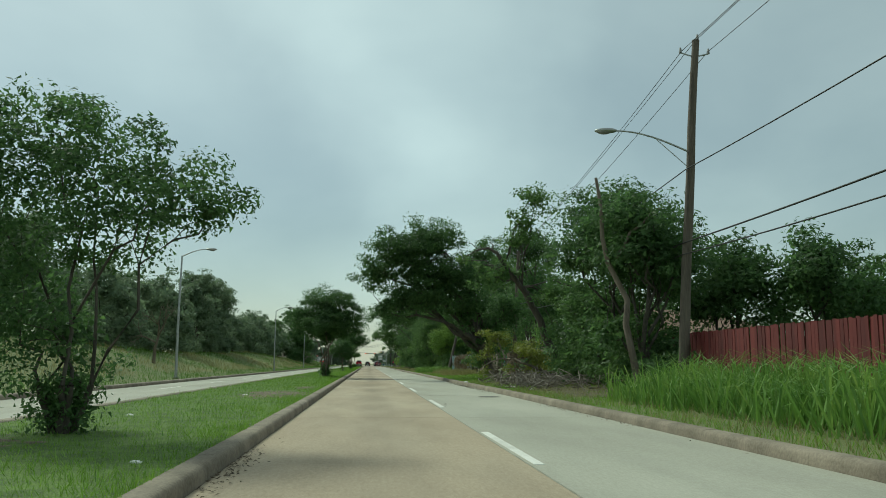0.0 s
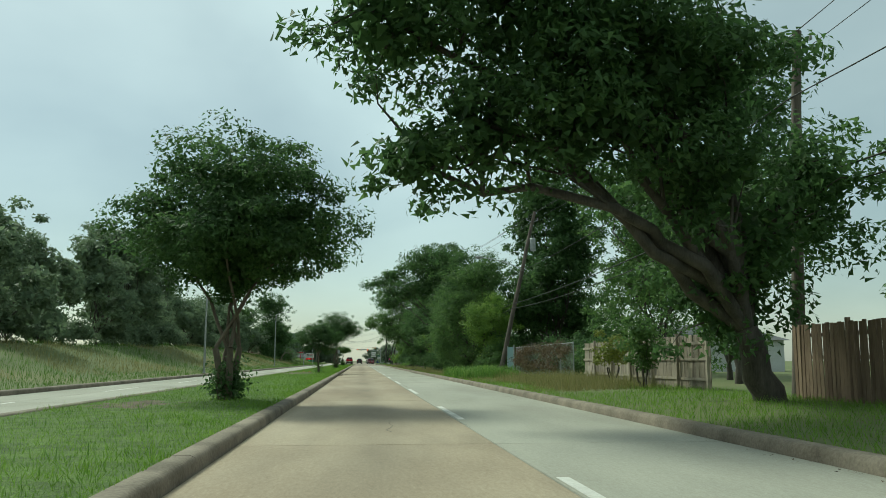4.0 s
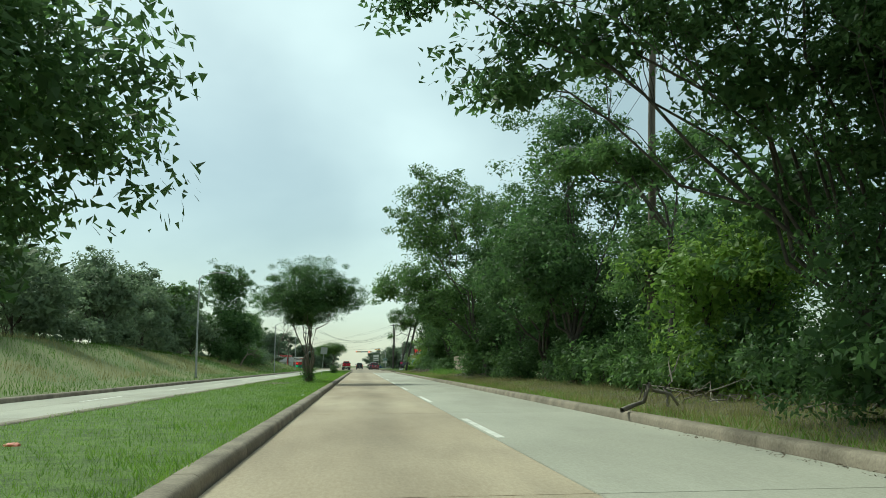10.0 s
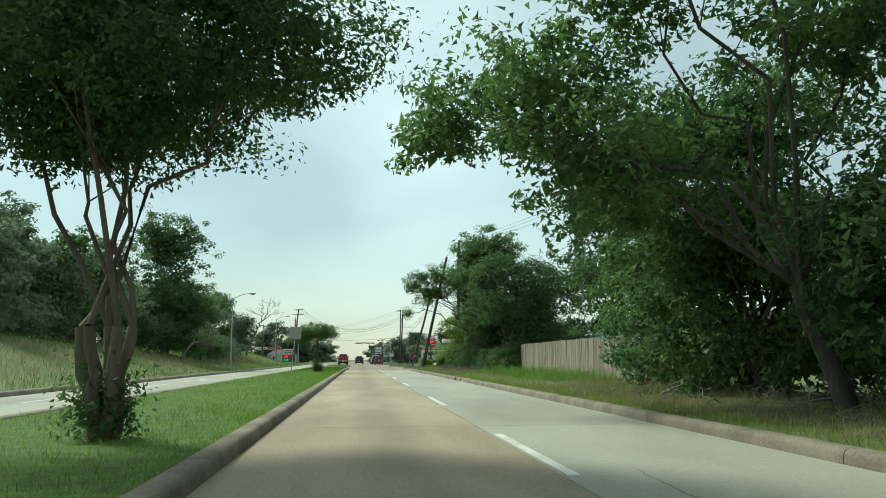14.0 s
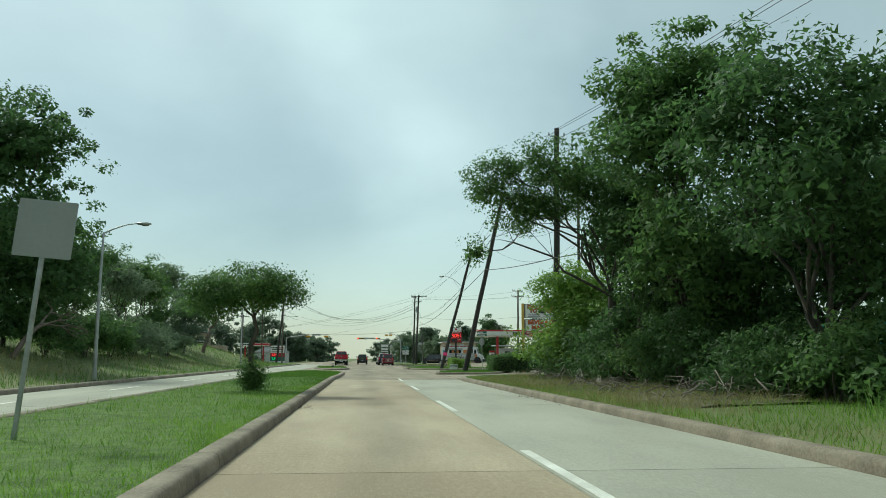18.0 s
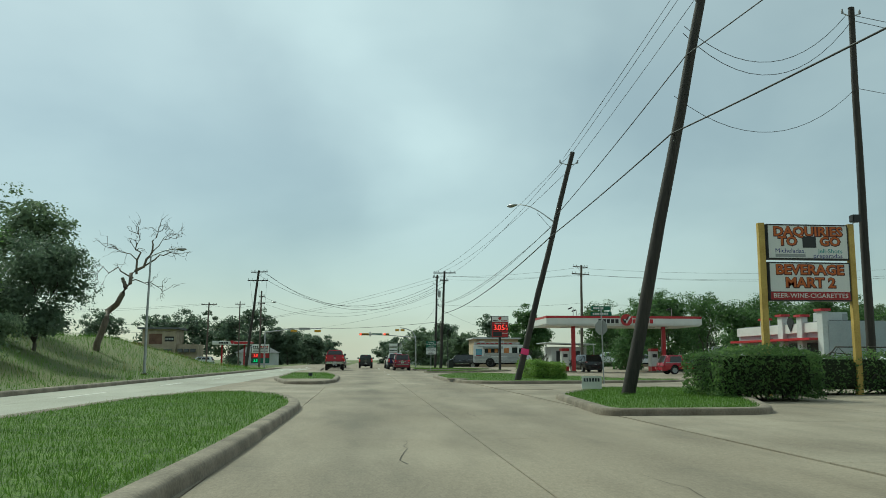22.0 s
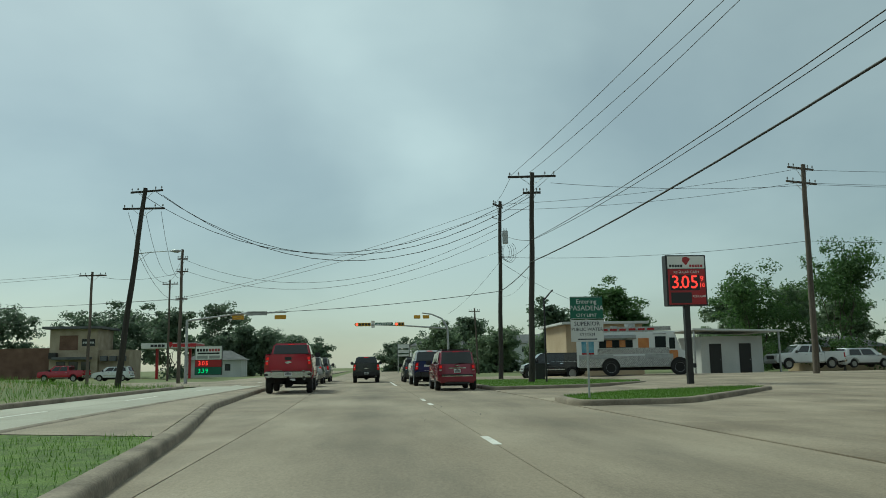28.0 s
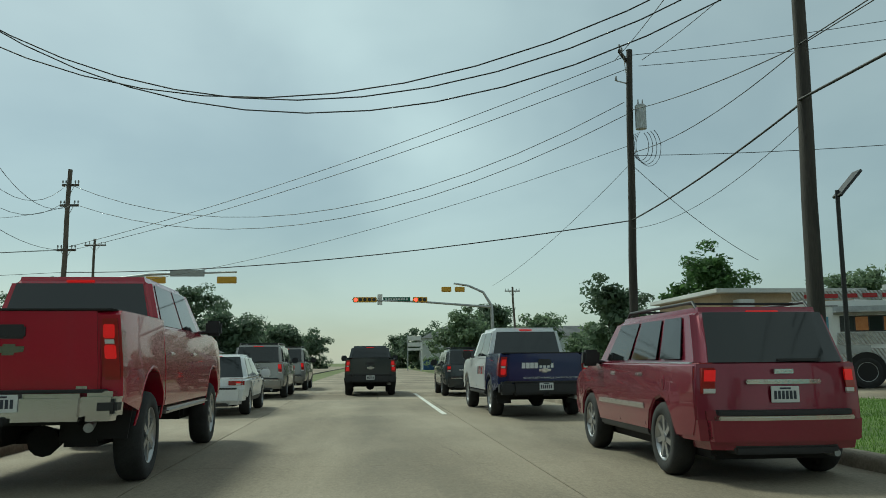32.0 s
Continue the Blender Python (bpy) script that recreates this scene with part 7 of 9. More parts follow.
        if rails:
            q = wt / 2 - 0.10
            tubes("roof_rail", [(np.array([(s * q, yt0 + 0.15, H - 0.02), (s * q, yt0 + 0.25, H + 0.06), (s * q, yt1 - 0.25, H + 0.06), (s * q, yt1 - 0.1, H - 0.02)]), 0.018)], TRIM, car, 8)
    if rails:
        for yy in (yt0 + 0.5, yt1 - 0.5):
            part("cross_bar", boxed(-wt / 2 + 0.1, wt / 2 - 0.1, yy - 0.03, yy + 0.03, H + 0.045, H + 0.07, 0.01), TRIM, car)
    part("bumper", boxed(-W / 2 + 0.005, W / 2 - 0.005, rear - 0.10, rear + 0.40, zl - 0.09, 0.70, 0.085), paint, car)
    part("bumper_strip", boxed(-W / 2 + 0.16, W / 2 - 0.16, rear - 0.112, rear + 0.0, 0.615, 0.655, 0.012), CHROME if kind == "suv" else TRIM, car)
    part("diffuser", boxed(-0.6, 0.6, rear - 0.04, rear + 0.2, zl - 0.13, zl - 0.05, 0.02), TRIM, car)
    part("front_bumper", boxed(-W / 2 + 0.05, W / 2 - 0.05, L / 2 - 0.16, L / 2 + 0.04, zl, 0.6, 0.06), paint, car)
    part("underbody", boxed(-W / 2 + 0.25, W / 2 - 0.25, rear + 0.2, L / 2 - 0.3, 0.22, zl + 0.1, 0.04), UNDER, car)
    part("exhaust", rod((0.45, rear + 0.4, 0.30), (0.5, rear + 0.0, 0.29), 0.035, None, 10), STEEL, car)
    if kind == "suv":
        part("fuel_cap", rod((-W / 2 + 0.03, ra - 0.1, belt - 0.2), (-W / 2 - 0.004, ra - 0.1, belt - 0.2), 0.085, None, 18), paint, car)
        part("bumper_step", boxed(-W / 2 + 0.18, W / 2 - 0.18, rear - 0.085, rear + 0.06, 0.66, 0.712, 0.01), TRIM, car)
        part("tailgate_bar", boxed(-0.42, 0.42, rear - 0.02, rear + 0.04, belt - 0.20, belt - 0.155, 0.012), CHROME, car)
        part("wiper", boxed(-0.05, 0.46, rear + 0.02, rear + 0.06, belt + 0.02, belt + 0.045, 0.008), TRIM, car)
        part("badge", boxed(-0.11, 0.11, rear - 0.012, rear + 0.04, belt - 0.10, belt - 0.055, 0.006), CHROME, car)
        part("tailgate_seam", boxed(-W / 2 + 0.26, W / 2 - 0.26, rear - 0.002, rear + 0.03, 0.665, 0.672), UNDER, car)
    number_plate(car, rear - (0.004 if kind == "suv" else 0.0), belt - 0.30 if kind != "saloon" else 0.74)
    part("brake_light", boxed(-0.18, 0.18, yt0 - 0.03, yt0 + 0.02, H - 0.075, H - 0.045, 0.006), TAIL_ON if lit else TAIL, car)
    seams(car, W, (ra + r + 0.14, (ra + fa) / 2 + 0.05, fa - r - 0.06), zl + 0.06, belt - 0.03)
    handles(car, W, (ra + r + 0.32, (ra + fa) / 2 + 0.3), belt - 0.12, CHROME if kind == "suv" else paint)
    round_car(car, W, L, bow=0.13 if kind == "suv" else 0.10)
    return car


pickup(-3.63, 324.5, 0, 1.8, "glossy red crew-cab pickup with a chrome bumper, braking", RED, L=6.2, W=2.06, H=1.98, wb=4.1, r=0.46, lettering=1, up=0.24, deep=0.14)
suv(3.76, 323.75, 0, 0.4, "faded garnet red SUV with roof rails and chrome trim", MAROON, L=4.78, W=1.84, H=1.74, wb=2.85, r=0.38)
pickup(3.42, 334.1, 0, 1.0, "white crew-cab pickup with a dark blue wrapped bed", WHITE, NAVY, L=5.85, W=2.06, H=1.95, wb=3.75, r=0.41, chrome=False, lettering=2)
pickup(-0.28, 346.9, 0, 0.5, "dark grey pickup with black bumpers, brake lights lit", SLATE, L=5.4, W=1.9, H=1.80, wb=3.2, r=0.38, chrome=False)
suv(3.22, 345.2, 0, 0.5, "dark grey compact SUV waiting at the lights", SLATE, L=4.57, W=1.85, H=1.66, wb=2.66, r=0.35, boxy=0.2)
suv(-4.05, 335.4, 0, 1.5, "white saloon car waiting in the turning lane", WHITE, L=4.63, W=1.81, H=1.43, wb=2.81, r=0.33, kind="saloon", rails=False)
suv(-4.2, 345.4, 0, 1.0, "boxy silver SUV waiting in the turning lane", SILVER, L=5.0, W=1.95, H=1.85, wb=2.95, r=0.38, boxy=0.9)
suv(-4.1, 353.9, 0, 0.5, "tall pale SUV with roof rails at the head of the queue", SILVER, L=5.1, W=1.98, H=1.90, wb=2.95, r=0.39, boxy=0.8)
suv(24.9, 294.2, 0.05, -88, "small red hatchback parked by the filling station", RED, L=4.3, W=1.77, H=1.50, wb=2.6, r=0.32, kind="hatch", rails=False, lit=False, group="parked cars")
suv(20.3, 307.0, 0.05, 6, "black car standing beside the petrol pumps", BLACK, L=4.7, W=1.85, H=1.6, wb=2.8, r=0.34, kind="hatch", rails=False, lit=False, group="parked cars")
pickup(26.5, 268.5, 0.05, 118, "white pickup parked behind the hedges", WHITE, lit=False, L=5.8, chrome=True)
pickup(35.4, 350.5, float(lot_z(35, 336)) + 0.1, 92, "white pickup parked at the edge of the forecourt", WHITE, lit=False, L=6.0)
suv(41.0, 351.5, float(lot_z(35, 336)) + 0.1, -85, "white SUV parked behind a pole", WHITE, kind="hatch", rails=False, lit=False, H=1.62, r=0.34, name="suv", group="parked cars")
suv(12.9, 343.6, 0.02, 88, "black open off-road car beside the food truck", BLACK, L=4.4, W=1.85, H=1.85, wb=2.9, r=0.42, lit=False, rails=False, boxy=0.95, group="parked cars")
pickup(-37.5, 392.0, -0.05, 80, "red pickup parked by the corner shops", RED, lit=False)
suv(-31.0, 390.0, -0.05, 85, "white SUV parked by the corner shops", WHITE, lit=False, group="parked cars")

# ---- fences ----
BOARD = surface("weathered_board", (0.20, 0.165, 0.125), (0.38, 0.33, 0.26), 1.2, 18, 0.9, 0, 0.25, (3, 3, 0.3), per_piece=0.25)
BOARD_BROWN = surface("brown_board", (0.13, 0.085, 0.055), (0.27, 0.19, 0.13), 1.2, 18, 0.9, 0, 0.25, (3, 3, 0.3), per_piece=0.25)
BOARD_RED = surface("red_stained_board", (0.082, 0.011, 0.012), (0.165, 0.025, 0.024), 1.2, 18, 0.85, 0, 0.2, (3, 3, 0.3), per_piece=0.2)
SHEET = plain("grey_green_sheet", (0.10, 0.18, 0.20), 0.5)
rfence = random.Random(8)


def board_fence(x, y0, y1, h, material, label, step=0.145, rails_out=True, bend_x=0.0):
    """Upright boards with posts and rails on the road side."""
    ob = thing("fence", x, y0, 0.12, label=label, category="fence")
    n = int((y1 - y0) / step)
    first = part("board", boxed(-0.009, 0.009, 0.004, step - 0.004, 0, h, 0.003), material, ob)
    for i in range(n):
        o = first if i == 0 else new("board", first.data)
        o.parent = ob
        o.matrix_basis = pose(bend_x * i / n + rfence.uniform(-0.006, 0.006), i * step, rfence.uniform(-0.022, 0.016), rfence.uniform(-0.7, 0.7), rfence.uniform(-0.6, 0.6), 0)
    if rails_out:
        s = -1
        for zz in (0.35, h * 0.55, h - 0.3):
            part("rail", boxed(min(s * 0.05, s * 0.012), max(s * 0.05, s * 0.012), 0, y1 - y0, zz, zz + 0.085, 0.004), material, ob)
        for k in range(int((y1 - y0) / 2.4) + 1):
            part("post", boxed(-0.14, -0.05, k * 2.4 - 0.045, k * 2.4 + 0.045, -0.1, h + 0.08, 0.006), material, ob)
    return ob


board_fence(9.7, 4.0, 24.6, 1.95, BOARD_RED, "dark red stained board fence behind tall grass", rails_out=False)
board_fence(10.0, 44.0, 56.0, 1.85, BOARD_BROWN, "brown board fence with posts showing")
board_fence(10.4, 57.0, 61.5, 1.8, BOARD_BROWN, "brown board gate section beside a big tree", bend_x=-0.2)
board_fence(10.3, 66.5, 80.6, 1.75, BOARD, "grey weathered board fence leaning in places")
board_fence(10.6, 176.0, 203.0, 1.95, BOARD, "pale weathered board fence along the verge", rails_out=False)
sheet = thing("plywood_sheet", 9.75, 77.6, 0.12, 90, "loose plywood sheet leaning on the fence", "board", ry=0)
part("panel", boxed(-0.5, 0.5, -0.012, 0.012, 0, 0.95, 0.003), BOARD, sheet).matrix_basis = pose(0, 0.14, 0, 16, 24, 0)


def chain_link(x, y0, y1, h, label):
    ob = thing("chain_link_fence", x, y0, 0.12, label=label, category="fence")
    L = y1 - y0
    for k in range(int(L / 2.6) + 1):
        part("post", rod((0, k * 2.6, -0.1), (rfence.uniform(-0.05, 0.05), k * 2.6, h + 0.05), 0.03, None, 8), STEEL, ob)
    part("top_rail", rod((0, 0, h), (0, L, h), 0.022, None, 8), STEEL, ob)
    V, F, o = [], [], 0
    for s in (1, -1):
        for i in range(int((L + h) / 0.12)):
            a = i * 0.12 - (h if s > 0 else 0)
            p0, p1 = (a, 0.0), (a + s * h, h)
            if s < 0:
                p0, p1 = (a, 0.0), (a - h, h)
            for (ya, za), (yb, zb) in ((p0, p1),):
                if yb == ya:
                    continue
                t0 = max(0, min(1, (0 - ya) / (yb - ya) if (yb > ya) else (L - ya) / (yb - ya)))
                t1 = max(0, min(1, (L - ya) / (yb - ya) if (yb > ya) else (0 - ya) / (yb - ya)))
                if t1 - t0 < 0.02:
                    continue
                c, d = (ya + (yb - ya) * t0, za + (zb - za) * t0), (ya + (yb - ya) * t1, za + (zb - za) * t1)
                w = 0.0035
                V += [(-w, c[0], c[1]), (w, c[0], c[1]), (w, d[0], d[1]), (-w, d[0], d[1]), (0, c[0] - w, c[1] + w), (0, c[0] + w, c[1] - w), (0, d[0] + w, d[1] - w), (0, d[0] - w, d[1] + w)]
                F += [(o, o + 1, o + 2, o + 3), (o + 4, o + 5, o + 6, o + 7)]
                o += 8
    tagged(raw("mesh", V, F, STEEL, ob), kind="stuff")
    return ob


chain_link(9.9, 81.0, 95.6, 1.8, "rusty chain-link fence overgrown with dry vines")
gate = thing("sheet_gate", 9.8, 95.8, 0.12, label="grey-green sheet metal gate beside the wire fence", category="gate")
part("sheet", boxed(-0.015, 0.015, 0, 2.3, 0.05, 1.85, 0.004), SHEET, gate)
for yy in (0, 2.3):
    part("post", rod((0, yy, -0.1), (0, yy, 1.95), 0.04, None, 8), STEEL, gate)
tree("vines", 9.8, 88.0, 0.12, [(0, -5, 1.5, 0.15, 2.0, 0.4), (0, -1.5, 1.45, 0.15, 2.2, 0.45), (0, 2.5, 1.5, 0.15, 2.4, 0.4), (0, 5.5, 1.2, 0.15, 1.8, 0.6), (0, 0, 0.8, 0.12, 7.0, 0.5)], 12000, foliage("dry_vines", (0.10, 0.075, 0.045), (0.17, 0.12, 0.07), (0.12, 0.13, 0.05)), 0.05,
     "dry brown vines covering the wire fence", 3, 0.4, 0.04, (0, 0), 0.22, BARK, 14, 77, "vine", gaps=0.0, spread=2.5)

# ---- brush, logs, litter ----
def brush(x, y, lx, ly, h, n, seed, label, material=DEADWOOD):
    rng = np.random.default_rng(seed)
    ob = thing("brush_pile", x, y, 0.1, label=label, category="brush")
    runs = []
    for _ in range(n):
        a = rng.uniform(0, np.pi * 2)
        L = rng.uniform(0.5, 1.7)
        c = np.array([rng.uniform(-lx, lx), rng.uniform(-ly, ly), rng.uniform(0.02, h)])
        d = np.array([np.cos(a), np.sin(a), rng.uniform(-0.25, 0.35)]) * L / 2
        p = bend(rng, c - d, c + d, 5, 0.25)
        p[:, 2] = np.maximum(p[:, 2], 0.01)
        runs.append((p, np.linspace(rng.uniform(0.008, 0.028), 0.004, 5)))
    tagged(tubes("branch", runs, material, ob, 5), kind="stuff")
    return ob


brush(7.2, 31.5, 1.3, 3.2, 0.5, 90, 3, "heap of cut grey branches on the verge")
brush(6.6, 39.4, 0.9, 2.2, 0.40, 70, 14, "heap of cut grey branches beside the kerb")
brush(6.4, 34.2, 0.8, 2.4, 0.32, 60, 15, "heap of cut grey branches beside the kerb")
brush(7.4, 36.8, 1.2, 2.2, 0.5, 90, 4, "heap of cut grey branches on the verge")
brush(8.4, 164.0, 1.6, 6.0, 0.3, 90, 5, "fallen twigs and branches below the trees")
brush(8.6, 122.0, 1.6, 6.0, 0.3, 80, 6, "fallen twigs and branches below the trees")
brush(8.0, 213.0, 1.4, 6.5, 0.35, 90, 7, "fallen twigs and roots along the wood edge")
brush(8.3, 224.0, 1.0, 3.5, 0.5, 45, 8, "fallen twigs and roots along the wood edge")
log = thing("fallen_branch", 5.0, 122.6, 0.12, label="pale broken branch lying over the kerb", category="branch")
rlog = np.random.default_rng(9)
tubes("wood", [(bend(rlog, (-0.3, -0.4, 0.08), (1.2, 0.6, 0.12), 7, 0.2), np.linspace(0.05, 0.03, 7)), (bend(rlog, (0.9, 0.4, 0.1), (1.1, 0.7, 1.1), 6, 0.15), np.linspace(0.035, 0.01, 6)), (bend(rlog, (1.0, 0.55, 0.7), (1.5, 0.5, 1.2), 5, 0.2), np.linspace(0.015, 0.006, 5))], DEADWOOD, log, 7)
log2 = thing("fallen_log", 9.0, 219.5, 0.12, label="crooked grey log lying in the grass", category="log")
tubes("wood", [(bend(rlog, (-0.9, -1.8, 0.12), (0.6, 1.8, 0.35), 8, 0.2), np.linspace(0.10, 0.05, 8)), (bend(rlog, (0.3, 0.8, 0.3), (-0.2, 1.2, 1.3), 6, 0.2), np.linspace(0.05, 0.015, 6))], DEADWOOD, log2, 8)
LITTER = plain("litter_white", (0.7, 0.7, 0.68), 0.7)
LITTER_O = plain("litter_orange", (0.55, 0.12, 0.06), 0.6)
LITTER_T = plain("litter_tan", (0.45, 0.30, 0.12), 0.8)
for x, y, m, s in ((-4.6, 16.4, LITTER, 0.09), (-3.9, 26.6, LITTER, 0.1), (-2.4, 8.6, LITTER, 0.08), (-5.0, 117.0, LITTER_O, 0.14), (-4.5, 117.3, LITTER_O, 0.12), (-4.6, 78.0, LITTER, 0.1), (-2.1, 134.0, LITTER, 0.09), (8.2, 128.0, LITTER_T, 0.4), (7.9, 156.0, LITTER, 0.12), (-4.0, 222.0, LITTER, 0.09), (7.4, 118.0, LITTER, 0.1), (6.0, 31.0, LITTER, 0.12), (4.96, 43.2, LITTER, 0.16), (5.9, 34.4, LITTER, 0.13), (5.75, 34.9, LITTER, 0.10)):
    ob = thing("litter", x, y, 0.13 if x < 0 else 0.16, rfence.uniform(0, 180), "crumpled piece of litter in the grass", "litter")
    bm = bmesh.new()
    bmesh.ops.create_icosphere(bm, subdivisions=2, radius=s, matrix=Matrix.Diagonal((1, 0.7, 0.35, 1)))
    for v in bm.verts:
        v.co *= 1 + 0.35 * noise.noise(v.co * 18)
        v.co.z = max(v.co.z, -0.01)
    part("scrap", bm, m, ob)
# manholes, patches on the road
IRON = surface("cast_iron", (0.02, 0.019, 0.018), (0.07, 0.06, 0.05), 8, 60, 0.7, 0.5, 0.3)
for x, y, r in ((4.0, 28.2, 0.34), (1.1, 106.9, 0.27)):
    mh = thing("manhole_cover", x, y, 0.001, label="dark iron manhole cover in the carriageway", category="manhole cover")
    part("ring", rod((0, 0, -0.02), (0, 0, 0.004), r + 0.05, None, 28), JOINT if y < 50 else CONCRETE_LOT, mh)
    part("lid", rod((0, 0, -0.02), (0, 0, 0.008), r, None, 28), IRON if y < 50 else CONCRETE_GREY, mh)
# dead leaves and grit washed along the foot of the kerbs
DEAD_LEAF = surface("dead_leaves", (0.05, 0.038, 0.025), (0.16, 0.12, 0.075), 6, 60, 0.95, 0, 0.3)
rl = np.random.default_rng(21)
for gx0, gy0, run, count in ((KERB_L + 0.16, 104.2, 0.8, 260), (KERB_L + 0.14, 107.2, 0.5, 160), (KERB_L + 0.12, 9.0, 1.2, 240), (KERB_L + 0.12, 208.6, 0.35, 70), (KERB_R - 0.14, 116.0, 2.5, 200), (KERB_R - 0.12, 214.0, 3.0, 200), (KERB_R - 0.16, 41.5, 4.5, 620), (KERB_R - 0.12, 20.0, 3.0, 160)):
    P = np.stack([gx0 + rl.normal(0, 0.09, count), gy0 + rl.normal(0, run, count), np.full(count, 0.012)], 1)
    P[:, 0] = np.clip(P[:, 0], KERB_L + 0.03, KERB_R - 0.03)
    V, F = leaf_arrays(rl, P, np.zeros((count, 3)), 0.028, 2.0, 3, 0.45)
    V[:, 2] = np.maximum(V[:, 2], 0.003)
    tagged(raw("gutter_litter", V, F, DEAD_LEAF), "dead leaves and twigs washed against the kerb", "leaf litter", "", "stuff")
CRACK = plain("crack_filler", (0.06, 0.05, 0.04), 0.9)
cracks = thing("road_cracks", 0, 0, 0.0, label="thin meandering cracks in the concrete", category="crack", kind="structure")
rc = np.random.default_rng(15)
for k in range(34):
    y, x = rc.uniform(4, 335), rc.choice([rc.uniform(-1.2, 1.5), rc.uniform(1.9, 4.4), 1.75])
    n = 9
    P = np.stack([x + np.cumsum(rc.normal(0, 0.04, n)), y + np.cumsum(rc.uniform(0.1, 0.45, n)), np.full(n, 0.0035)], 1)
    w = np.linspace(0.007, 0.002, n) * rc.uniform(0.5, 1.2)
    V = np.concatenate([P - np.stack([w, w * 0, w * 0], 1), P + np.stack([w, w * 0, w * 0], 1)])
    raw("crack", V, [(i, n + i, n + i + 1, i + 1) for i in range(n - 1)], CRACK, cracks)

# ---- hedges ----
def hedge(x0, x1, y0, y1, h, n, label, leaf, seed):
    rng = np.random.default_rng(seed)
    ob = thing("hedge", (x0 + x1) / 2, (y0 + y1) / 2, 0.1, label=label, category="hedge")
    wx, wy = (x1 - x0) / 2, (y1 - y0) / 2
    P = rng.uniform(-1, 1, (n, 3)) * np.array([wx, wy, h / 2]) + np.array([0, 0, h / 2])
    face = rng.integers(0, 5, n)
    e = rng.normal(0, 0.06, n)
    P[face == 0, 2] = h + e[face == 0]
    P[face == 1, 0] = -wx + e[face == 1]
    P[face == 2, 0] = wx + e[face == 2]
    P[face == 3, 1] = -wy + e[face == 3]
    P[face == 4, 1] = wy + e[face == 4]
    P[:, 2] += 0.10 * np.sin(P[:, 0] * 2.1 + seed) * (P[:, 2] / h)
    out = P - np.array([0, 0, h / 2])
    out /= np.linalg.norm(out, axis=1)[:, None] + 1e-9
    V, F = leaf_arrays(rng, P, out, 0.05)
    raw("leaves", V, F, leaf, ob)
    runs = [(bend(rng, (rng.uniform(-wx, wx) * 0.8, rng.uniform(-wy, wy) * 0.8, -0.05), (rng.uniform(-wx, wx) * 0.9, rng.uniform(-wy, wy) * 0.9, h * 0.8), 5, 0.2), np.linspace(0.03, 0.01, 5)) for _ in range(24)]
    tubes("stems", runs, BARK, ob, 5)
    # A solid near-black box paints the shade in the hedge's depth.
    inner = foliage("hedge_depth_shade", (0.012, 0.02, 0.008), (0.02, 0.03, 0.01), (0.025, 0.04, 0.012))
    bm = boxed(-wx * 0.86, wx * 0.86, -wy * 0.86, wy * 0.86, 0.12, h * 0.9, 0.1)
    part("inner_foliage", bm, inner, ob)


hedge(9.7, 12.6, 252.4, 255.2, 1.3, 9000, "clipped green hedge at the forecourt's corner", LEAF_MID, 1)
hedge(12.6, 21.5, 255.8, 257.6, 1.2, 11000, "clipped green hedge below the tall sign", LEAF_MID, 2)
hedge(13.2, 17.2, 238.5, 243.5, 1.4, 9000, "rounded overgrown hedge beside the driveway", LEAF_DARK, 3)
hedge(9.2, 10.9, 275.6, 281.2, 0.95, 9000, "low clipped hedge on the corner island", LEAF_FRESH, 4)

# ---- signs ----
SIGN_GREEN = plain("sign_green", (0.006, 0.11, 0.065), 0.4)
SIGN_WHITE = plain("sign_white", (0.62, 0.63, 0.62), 0.45)
SIGN_BACK = plain("sign_back", (0.33, 0.34, 0.33), 0.5, 0.5)
BOARD_WHITE = plain("panel_white", (0.72, 0.72, 0.69), 0.4)
SIGN_RED = plain("sign_red", (0.33, 0.012, 0.016), 0.4)
SIGN_BLACK = plain("cabinet_black", (0.014, 0.014, 0.015), 0.45)
LETTER_ORANGE = plain("letter_orange", (0.52, 0.11, 0.012), 0.5)
LETTER_BROWN = plain("letter_brown", (0.07, 0.015, 0.01), 0.5)
LETTER_BLUE = plain("letter_blue", (0.03, 0.035, 0.20), 0.5)
LETTER_TEAL = plain("letter_teal", (0.02, 0.28, 0.26), 0.5)
YELLOW = surface("yellow_paint", (0.38, 0.25, 0.05), (0.60, 0.42, 0.11), 1.5, 20, 0.6)
LED_RED = plain("led_red", (1.0, 0.04, 0.03), 0.4, emit=1.6)
LED_GREEN = plain("led_green", (0.06, 0.85, 0.25), 0.4, emit=0.8)
PINK = plain("pink_card", (0.85, 0.05, 0.22), 0.7)

ent = thing("city_limit_sign", 5.8, 306.9, 0.13, label="green and white city limit sign on a thin post", category="road sign")
part("post", boxed(-0.025, 0.025, 0.012, 0.05, -0.1, 2.75), STEEL, ent)
top_plate = part("plate", boxed(-0.45, 0.45, -0.012, 0.0, 2.13, 2.74, 0.006), SIGN_GREEN, ent, "green plate with white lettering")
part("border", boxed(-0.435, 0.435, -0.0135, -0.011, 2.145, 2.152), SIGN_WHITE, top_plate)
part("border", boxed(-0.435, 0.435, -0.0135, -0.011, 2.718, 2.725), SIGN_WHITE, top_plate)
for s, zz, txt in ((0.17, 2.60, "Entering"), (0.19, 2.42, "PASADENA"), (0.12, 2.23, "CITY LIMIT")):
    words("lettering", txt, s, SIGN_WHITE, top_plate, pose(0, -0.014, zz, 90))
